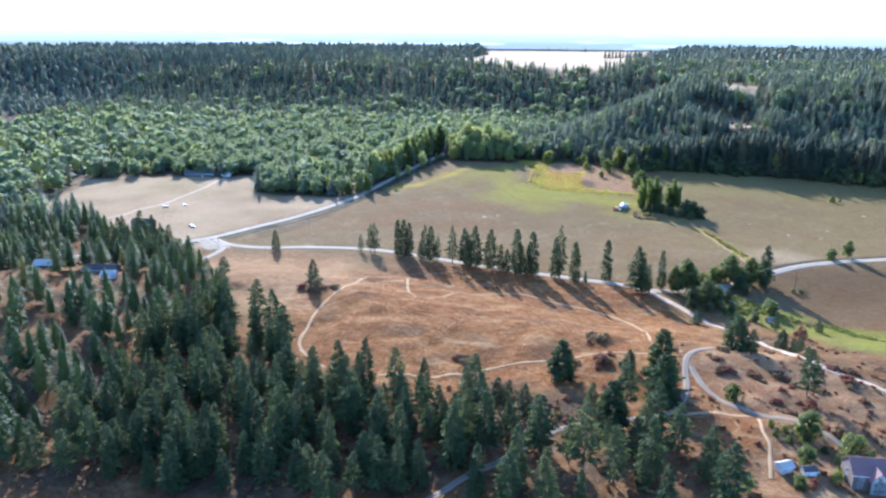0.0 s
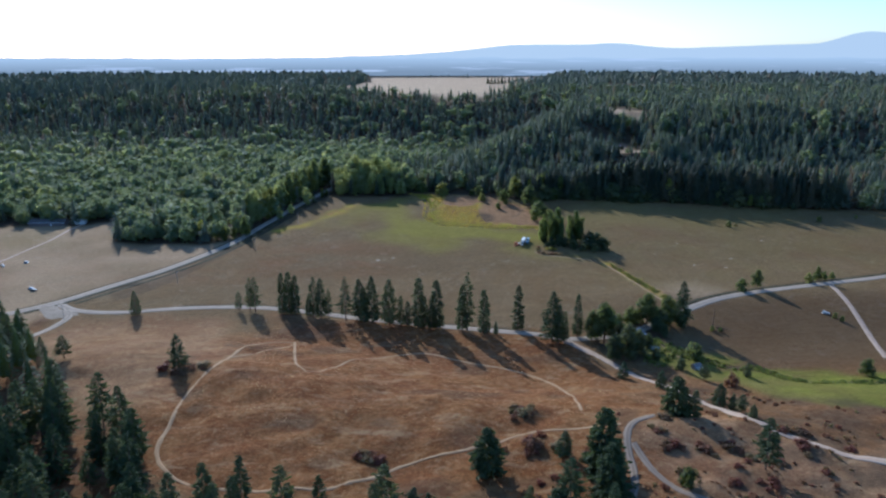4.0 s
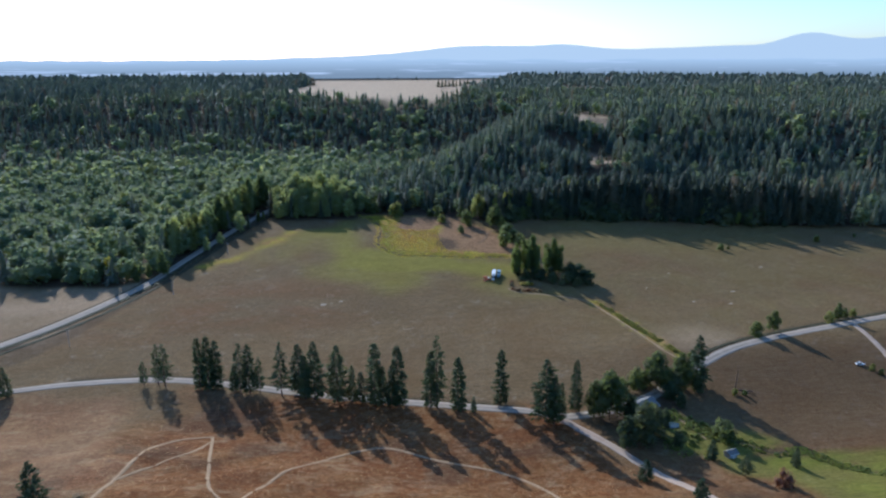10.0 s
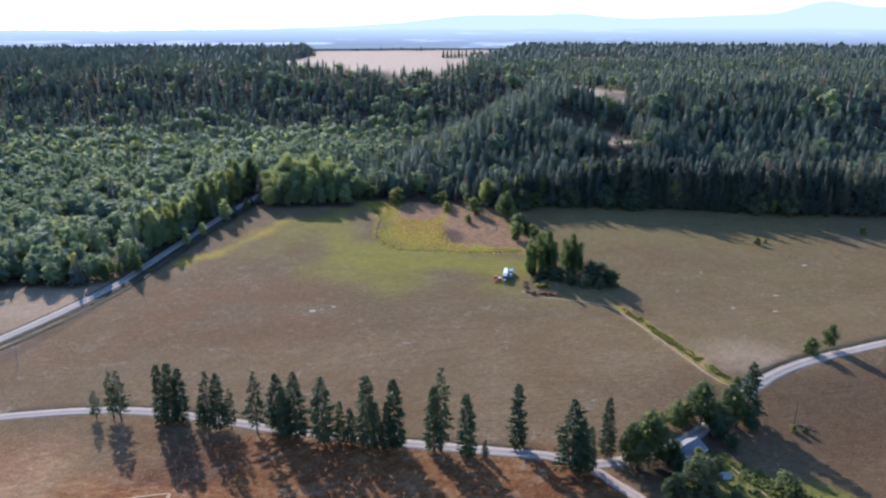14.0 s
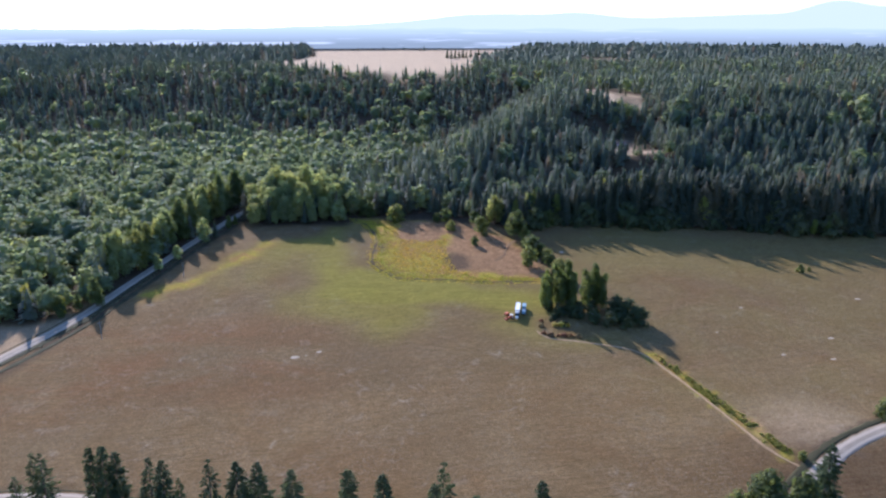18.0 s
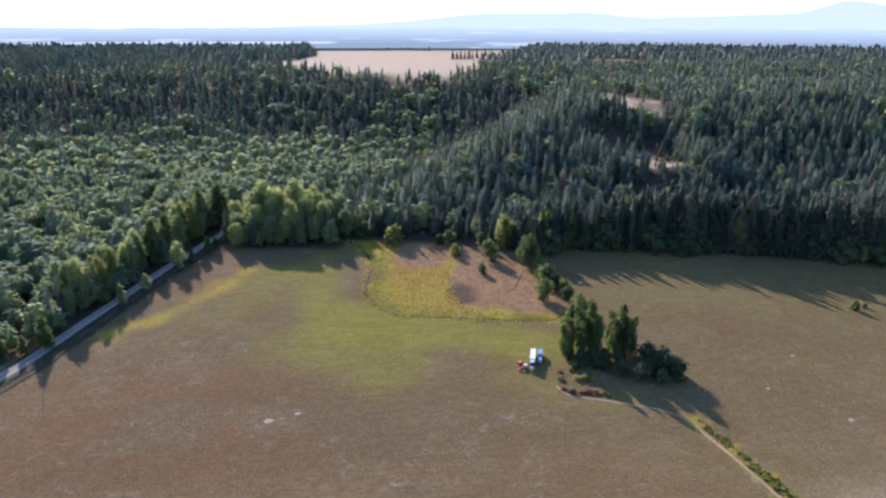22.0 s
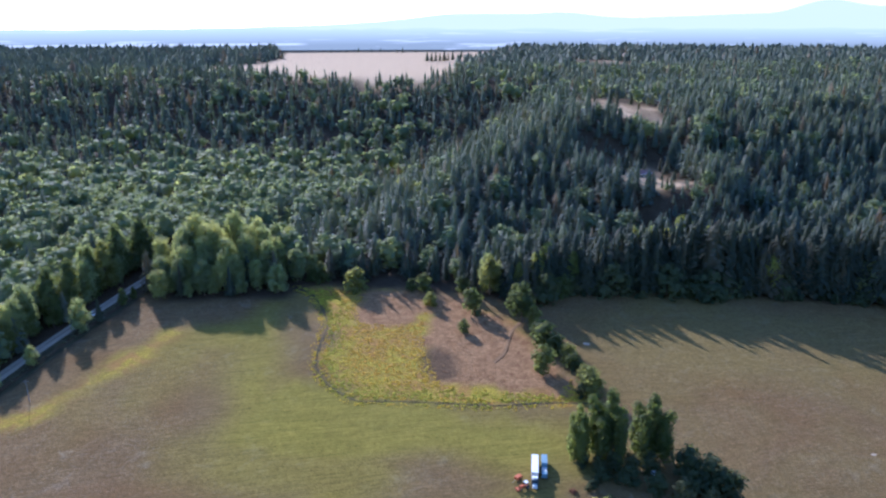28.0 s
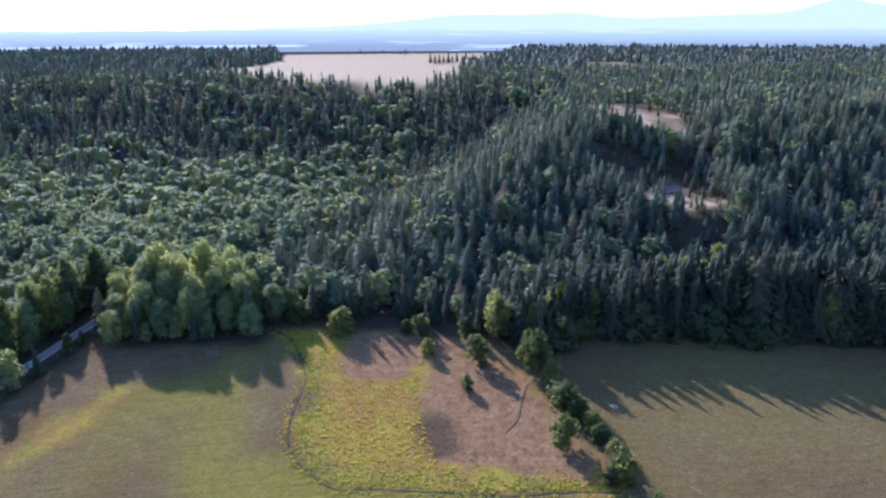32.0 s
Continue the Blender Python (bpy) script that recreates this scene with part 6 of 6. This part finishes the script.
def end_wall(x, y0, y1, z, rise, thick=0.2):
    bm = bmesh.new()
    pts = [(y0, 0), (y1, 0), (y1, z), ((y0 + y1) / 2, z + rise), (y0, z)]
    a = [bm.verts.new((x - thick / 2, *p)) for p in pts]
    b = [bm.verts.new((x + thick / 2, *p)) for p in pts]
    bm.faces.new(a[::-1])
    bm.faces.new(b)
    for i in range(5):
        bm.faces.new((a[i], a[(i + 1) % 5], b[(i + 1) % 5], b[i]))
    bmesh.ops.recalc_face_normals(bm, faces=bm.faces)
    return bm


def window_on(parent, x, y, z, w, h, face):
    """A window proud of a wall: face is -y ('f') or the left end ('l')."""
    if face == "f":
        win = part("window", block(x - w / 2, x + w / 2, y - 0.06, y + 0.02, z, z + h), M_GLASS, parent)
        for a, b, c, d in ((x - w / 2 - 0.1, x - w / 2, z - 0.1, z + h + 0.1), (x + w / 2, x + w / 2 + 0.1, z - 0.1, z + h + 0.1), (x - w / 2, x + w / 2, z + h, z + h + 0.1), (x - w / 2, x + w / 2, z - 0.1, z), (x - 0.04, x + 0.04, z, z + h)):
            part("frame", block(a, b, y - 0.12, y - 0.065, c, d), M_TRIM, win)
    else:
        win = part("window", block(x - 0.06, x + 0.02, y - w / 2, y + w / 2, z, z + h), M_GLASS, parent)
        for a, b, c, d in ((y - w / 2 - 0.1, y - w / 2, z - 0.1, z + h + 0.1), (y + w / 2, y + w / 2 + 0.1, z - 0.1, z + h + 0.1), (y - w / 2, y + w / 2, z + h, z + h + 0.1), (y - w / 2, y + w / 2, z - 0.1, z)):
            part("frame", block(x - 0.12, x - 0.065, a, b, c, d), M_TRIM, win)
    return win


def building(name, label, category, x, y, turn, w, d, z, rise, wall, roof, windows=(), door=None, base=None):
    ob = thing(name, label, category, at=(x, y, (ground_z(x, y) if base is None else base) - 0.1), turn=radians(turn))
    part("wall", block(-w / 2 + 0.1, w / 2 - 0.1, -d / 2, -d / 2 + 0.2, -1.5, z), wall, ob)
    part("wall", block(-w / 2 + 0.1, w / 2 - 0.1, d / 2 - 0.2, d / 2, -1.5, z), wall, ob)
    part("wall", end_wall(-w / 2, -d / 2, d / 2, z, rise), wall, ob)
    part("wall", end_wall(w / 2, -d / 2, d / 2, z, rise), wall, ob)
    for half in (0, 1):
        part("roof", gable(-w / 2, w / 2, -d / 2, d / 2, z, rise, half=half), roof, ob)
    part("ridge_cap", block(-w / 2 - 0.5, w / 2 + 0.5, -0.15, 0.15, z + rise + 0.16, z + rise + 0.32), roof, ob)
    part("fascia", block(-w / 2 - 0.5, w / 2 + 0.5, -d / 2 - 0.56, -d / 2 - 0.505, z - 0.5 * rise / (d / 2) - 0.05, z - 0.5 * rise / (d / 2) + 0.25), M_TRIM, ob)
    for px, pz, pw, ph, face in windows:
        window_on(ob, px if face == "f" else -w / 2 - 0.1, -d / 2 if face == "f" else px, pz, pw, ph, face)
    if door:
        leaf = part("door", block(door - 0.5, door + 0.5, -d / 2 - 0.05, -d / 2 + 0.03, 0, 2.1, 0.01), M_TRIM, ob)
        part("handle", tube(0.03, 0.03, (door + 0.38, -d / 2 - 0.12, 1.0), (door + 0.38, -d / 2 - 0.03, 1.0)), M_STEEL, leaf)
    return ob


house = building("house", "two-storey brown house with white trim and red-brown roof", "house", 133, 214, -4, 19, 9.5, 5.6, 3.6, M_SIDING, M_ROOF,
                 [(-7.2, 0.9, 1.5, 1.5, "f"), (5.0, 0.9, 1.6, 1.5, "f"), (7.2, 3.4, 1.3, 1.3, "f"), (-6.8, 3.5, 1.2, 1.3, "f"), (0.0, 1.0, 1.3, 1.4, "l"), (0.0, 3.8, 1.3, 1.4, "l")], 2.4)
# front bay with its own gable
bay = part("bay_wall", block(-4.8, 0.2, -7.2, -4.76, -1.5, 5.2), M_SIDING, house)
rot = Matrix.Rotation(radians(90), 4, "Z")
for half in (0, 1):
    bm = gable(-7.0, -2.0, -2.55, 2.55, 5.2, 2.6, half=half)
    bmesh.ops.transform(bm, matrix=Matrix.Translation((-2.3, 0, 0)) @ rot, verts=bm.verts)
    part("roof", bm, M_ROOF, house)
bm = end_wall(-7.1, -2.5, 2.5, 5.2, 2.6)
bmesh.ops.transform(bm, matrix=Matrix.Translation((-2.3, 0, 0)) @ rot, verts=bm.verts)
part("gable_wall", bm, M_PALE, house)
for px, pz in ((-3.6, 0.8), (-1.2, 0.8), (-3.6, 3.2), (-1.2, 3.2), (-2.4, 5.3)):
    window_on(house, px, -7.22, pz, 1.2, 1.4, "f")
part("porch_deck", block(0.4, 6.4, -7.4, -4.8, -0.4, 0.25, 0.03), M_GREYWOOD, house)
for px in (0.6, 3.4, 6.2):
    part("porch_post", block(px - 0.1, px + 0.1, -7.3, -7.1, 0.25, 2.8), M_TRIM, house)
part("porch_roof", block(0.3, 6.6, -7.6, -4.78, 2.8, 2.98, 0.02), M_ROOF, house)
chimney = part("chimney", block(4.2, 5.2, 1.0, 2.0, 6.5, 10.4, 0.03), M_GREYWOOD, house)
part("cap", block(4.1, 5.3, 0.9, 2.1, 10.4, 10.55), M_STEEL, chimney)

building("shed", "small pale garden shed with a grey roof", "shed", 103.5, 216, 20, 4.4, 3.4, 2.3, 1.0, M_PALE, M_GREY_ROOF, [(-1.2, 1.0, 0.7, 0.7, "f")], 0.8)
building("shed", "low pale garden shed beside green bushes", "shed", 111, 214.5, 8, 3.8, 3.0, 2.1, 0.8, M_PALE, M_DARK_ROOF, (), 0.3)
building("shed", "small wooden shed with a pale roof by the creek", "shed", 171.5, 404, 15, 4.2, 3.3, 2.2, 1.0, M_GREYWOOD, M_SLATE, (), 0.2)
building("house", "house with a grey roof hidden among trees", "house", 150, 446, 28, 15, 9, 3.0, 2.6, M_SIDING, M_SLATE, [(-4, 0.9, 1.4, 1.2, "f"), (4, 0.9, 1.4, 1.2, "f")], 1.0)
building("house", "long house with dark roof among the pines", "house", -236, 413, 4, 20, 9, 3.0, 2.4, M_SIDING, M_DARK_ROOF, [(-6, 0.9, 1.5, 1.2, "f"), (5, 0.9, 1.5, 1.2, "f")], 0.0)
building("garage", "garage with a bright grey metal roof among the pines", "garage", -220, 392, 12, 8, 6, 2.6, 1.4, M_PALE, M_GREY_ROOF, (), 0.5)
building("house", "house with a grey roof in the pine wood", "house", -271, 412, 6, 12, 8, 2.8, 2.2, M_SIDING, M_GREY_ROOF, [(-3, 0.9, 1.4, 1.2, "f"), (3, 0.9, 1.4, 1.2, "f")], 0.0)
building("house", "large dark-roofed house at the edge of the dry field", "house", -282, 566, 0, 17, 10, 4.6, 3.2, M_SIDING, M_DARK_ROOF, [(-5, 0.9, 1.5, 1.3, "f"), (4.5, 0.9, 1.5, 1.3, "f")], 0.5)
building("barn", "long low dark barn at the forest edge", "barn", -318, 786, -3, 34, 11, 3.4, 2.6, M_SIDING, M_DARK_ROOF, (), 4.0)
building("barn", "white-roofed machine shed beside the long barn", "barn", -289, 788, 5, 9, 7, 3.0, 1.2, M_PALE, M_GREY_ROOF, (), 1.0)
building("house", "far brown house with a red-brown roof in a clearing", "house", 322, 972, 10, 12, 8, 3.0, 2.0, M_SIDING, M_ROOF, [(-3, 0.9, 1.4, 1.2, "f"), (3, 0.9, 1.4, 1.2, "f")], 0.0)


# ---- vehicles ----
def wheel(parent, x, y, r, w=0.28):
    bm = tube(r, r, (x - w / 2, y, r), (x + w / 2, y, r), 16)
    tyre = part("wheel", bm, M_TYRE, parent)
    part("rim", tube(r * 0.55, r * 0.5, (x - w / 2 - 0.02, y, r), (x + w / 2 + 0.02, y, r), 12), M_STEEL, tyre)


def car(label, x, y, turn, paint, base=None):
    """A car that heads for its own -y."""
    ob = thing("car", label, "car", at=(x, y, (ground_z(x, y) if base is None else base)), turn=radians(turn))
    part("body", block(-0.9, 0.9, -2.2, 2.2, 0.35, 0.95, 0.12), paint, ob)
    bm = block(-0.78, 0.78, -0.9, 1.7, 0.95, 1.5, 0.0)
    for v in bm.verts:
        if v.co.z > 1.4:
            v.co.x *= 0.84
            v.co.y = v.co.y * 0.72 + 0.1
    part("cabin", bm, M_GLASS, ob)
    part("roof", block(-0.64, 0.64, -0.5, 1.3, 1.502, 1.56, 0.02), paint, ob)
    for wx in (-0.82, 0.82):
        for wy in (-1.35, 1.35):
            wheel(ob, wx, wy, 0.33, 0.22)
        part("headlight", block(wx * 0.8 - 0.16, wx * 0.8 + 0.16, -2.23, -2.18, 0.62, 0.8), M_GLASS, ob)
    return ob


AXIS = math.degrees(math.atan2(-0.306, 0.952))
z0 = ground_z(128, 650)
semi = thing("semi_truck", "semi truck with a long white box trailer parked in the field", "truck", at=(128.3, 651.5, z0), turn=radians(AXIS))
part("trailer_box", block(-1.25, 1.25, -4.2, 7.4, 1.15, 4.05, 0.05), M_WHITE, semi, "white trailer box")
part("trailer_frame", block(-0.5, 0.5, -4.6, 7.2, 0.85, 1.14), M_DARK, semi)
cab = part("cab", block(-1.2, 1.2, -8.0, -5.6, 0.9, 3.3, 0.12), M_DARK, semi, "dark truck cab")
part("windscreen", block(-1.0, 1.0, -8.05, -7.98, 2.0, 2.9), M_GLASS, cab)
part("hood", block(-0.85, 0.85, -9.6, -8.02, 0.8, 1.9, 0.12), M_WHITE, semi, "white engine hood")
part("roof_fairing", block(-1.0, 1.0, -7.6, -6.0, 3.31, 3.9, 0.15), M_WHITE, semi)
for wx in (-1.0, 1.0):
    for wy in (-8.9, -6.0, -4.9, 5.2, 6.4):
        wheel(semi, wx, wy, 0.5, 0.32)
    part("exhaust", tube(0.08, 0.08, (wx * 1.15, -5.45, 0.9), (wx * 1.15, -5.45, 4.0), 8), M_STEEL, semi)
blue = thing("box_truck", "pale blue flatbed truck with a grey load beside the semi", "truck", at=(132.2, 652.2, ground_z(132, 652)), turn=radians(AXIS))
part("cargo_box", block(-1.1, 1.1, 1.2, 7.0, 1.0, 3.3, 0.06), M_BLUE, blue, "pale blue cargo box")
part("flatbed", block(-1.1, 1.1, -2.4, 1.1, 0.9, 1.1, 0.03), M_GREYWOOD, blue)
part("load", block(-0.9, 0.9, -2.1, 0.8, 1.1, 2.0, 0.1), M_PALE, blue, "pale grey covered load")
part("cab", block(-1.0, 1.0, -4.4, -2.5, 0.7, 2.4, 0.15), M_BLUE, blue)
for wx in (-0.9, 0.9):
    for wy in (-3.6, 3.4, 5.6):
        wheel(blue, wx, wy, 0.45, 0.3)
tractor = thing("tractor", "orange-red farm tractor parked beside the trucks", "tractor", at=(122.6, 645.0, ground_z(122.6, 645)), turn=radians(AXIS - 55))
part("hood", block(-0.45, 0.45, -2.4, -0.3, 0.9, 1.7, 0.1), M_ORANGE, tractor)
part("seat_deck", block(-0.6, 0.6, -0.3, 1.2, 0.8, 1.15, 0.05), M_ORANGE, tractor)
part("cab_roof", block(-0.75, 0.75, -0.4, 1.1, 2.45, 2.6, 0.05), M_WHITE, tractor)
for px in (-0.68, 0.68):
    for py in (-0.32, 1.02):
        part("roof_post", block(px - 0.05, px + 0.05, py - 0.05, py + 0.05, 1.15, 2.45), M_DARK, tractor)
    wheel(tractor, px * 1.3, 0.7, 0.8, 0.4)
    wheel(tractor, px * 0.9, -2.0, 0.45, 0.28)
bucket = part("loader_bucket", block(-1.0, 1.0, -3.7, -2.9, 0.2, 1.0, 0.08), M_ORANGE, tractor)
for px in (-0.6, 0.6):
    part("loader_arm", tube(0.09, 0.09, (px, -0.6, 1.3), (px, -3.0, 0.7), 6), M_ORANGE, tractor)
baler = thing("farm_implement", "red farm implement standing behind the tractor", "farm machine", at=(121.5, 650.0, ground_z(121.5, 650)), turn=radians(AXIS - 40))
part("body", block(-0.9, 0.9, -1.3, 1.3, 0.5, 1.7, 0.15), M_ORANGE, baler)
for wx in (-0.9, 0.9):
    wheel(baler, wx, 0.3, 0.5, 0.25)
part("drawbar", tube(0.07, 0.07, (0, -1.2, 0.6), (0, -3.0, 0.45), 6), M_STEEL, baler)

car("white car parked on the gravel road by the wood", -68.3, 829, 24, M_WHITE, ground_z(-68.3, 829) + 0.2)
car("white car parked on the dry field", -279, 645, 60, M_WHITE)
car("dark car parked on the dry field", -241.6, 570, 80, M_DARK)
car("dark car parked at the edge of the field", -245, 574, 70, M_BLUE)
car("white pickup parked in the farmyard", -293, 637, 30, M_WHITE)
car("dark car parked in the farmyard", -296, 637, 20, M_DARK)
car("white car on the dry field beside small bushes", 294, 477, 70, M_WHITE)
car("pale car parked under the poplars", 163, 646, 40, M_PALE)
car("dark car parked among the poplars", 154, 648, 70, M_DARK)
car("white car parked by the dark bushes", 172, 643, 15, M_WHITE)
car("white car parked beside the hidden house", -235, 377, 40, M_WHITE)

# poles along the county road
for x, y in ((-144, 575), (-100, 655), (-72, 740), (-196, 505)):
    pole = thing("utility_pole", "grey wooden utility pole beside the road", "pole", "poles along the road", at=(x, y, ground_z(x, y)))
    part("post", tube(0.17, 0.11, (0, 0, -0.3), (0, 0, 10.5), 8), M_GREYWOOD, pole)
    part("crossarm", block(-1.2, 1.2, -0.06, 0.06, 9.6, 9.75), M_GREYWOOD, pole)
    for px in (-1.05, 0.0, 1.05):
        part("insulator", tube(0.06, 0.04, (px, 0, 9.75), (px, 0, 9.98), 6), M_STEEL, pole)


# ---- distance ----
def ridge(name, label, dist, crest, colour, seed, lo=-62, hi=72):
    """A far mountain line on a wide arc, its haze put into a flat glow."""
    verts, faces = [], []
    n = 240
    for i in range(n + 1):
        a = radians(lo + (hi - lo) * i / n)
        z = crest(math.degrees(a)) + 6 * (float(vnoise(math.degrees(a), 0, 1.2, seed)) - 0.5)
        verts += [(dist * math.sin(a), dist * math.cos(a), 60), (dist * math.sin(a), dist * math.cos(a), z)]
    for i in range(n):
        faces.append((2 * i, 2 * i + 2, 2 * i + 3, 2 * i + 1))
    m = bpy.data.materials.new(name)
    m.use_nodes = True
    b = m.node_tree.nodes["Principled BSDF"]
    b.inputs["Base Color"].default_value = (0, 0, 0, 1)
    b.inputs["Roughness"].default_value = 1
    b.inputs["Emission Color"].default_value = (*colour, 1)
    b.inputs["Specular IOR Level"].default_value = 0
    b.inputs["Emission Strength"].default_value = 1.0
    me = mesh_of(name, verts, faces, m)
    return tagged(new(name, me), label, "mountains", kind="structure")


def bump_at(a, c, w):
    return math.exp(-((a - c) / w) ** 2)


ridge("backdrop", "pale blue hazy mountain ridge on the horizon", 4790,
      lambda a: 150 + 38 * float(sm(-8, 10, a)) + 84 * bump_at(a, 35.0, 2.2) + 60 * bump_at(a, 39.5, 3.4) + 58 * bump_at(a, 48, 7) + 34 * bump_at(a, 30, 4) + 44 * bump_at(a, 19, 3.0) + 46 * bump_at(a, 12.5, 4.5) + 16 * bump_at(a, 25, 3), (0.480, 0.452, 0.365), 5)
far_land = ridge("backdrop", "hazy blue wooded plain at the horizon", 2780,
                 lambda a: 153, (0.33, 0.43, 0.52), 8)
k = Net(far_land.data.materials[0])
up = k.t.nodes.new("ShaderNodeSeparateXYZ")
k.link(k.pos, up.inputs[0])
# haze over the plain as glowing colour, paler towards the top
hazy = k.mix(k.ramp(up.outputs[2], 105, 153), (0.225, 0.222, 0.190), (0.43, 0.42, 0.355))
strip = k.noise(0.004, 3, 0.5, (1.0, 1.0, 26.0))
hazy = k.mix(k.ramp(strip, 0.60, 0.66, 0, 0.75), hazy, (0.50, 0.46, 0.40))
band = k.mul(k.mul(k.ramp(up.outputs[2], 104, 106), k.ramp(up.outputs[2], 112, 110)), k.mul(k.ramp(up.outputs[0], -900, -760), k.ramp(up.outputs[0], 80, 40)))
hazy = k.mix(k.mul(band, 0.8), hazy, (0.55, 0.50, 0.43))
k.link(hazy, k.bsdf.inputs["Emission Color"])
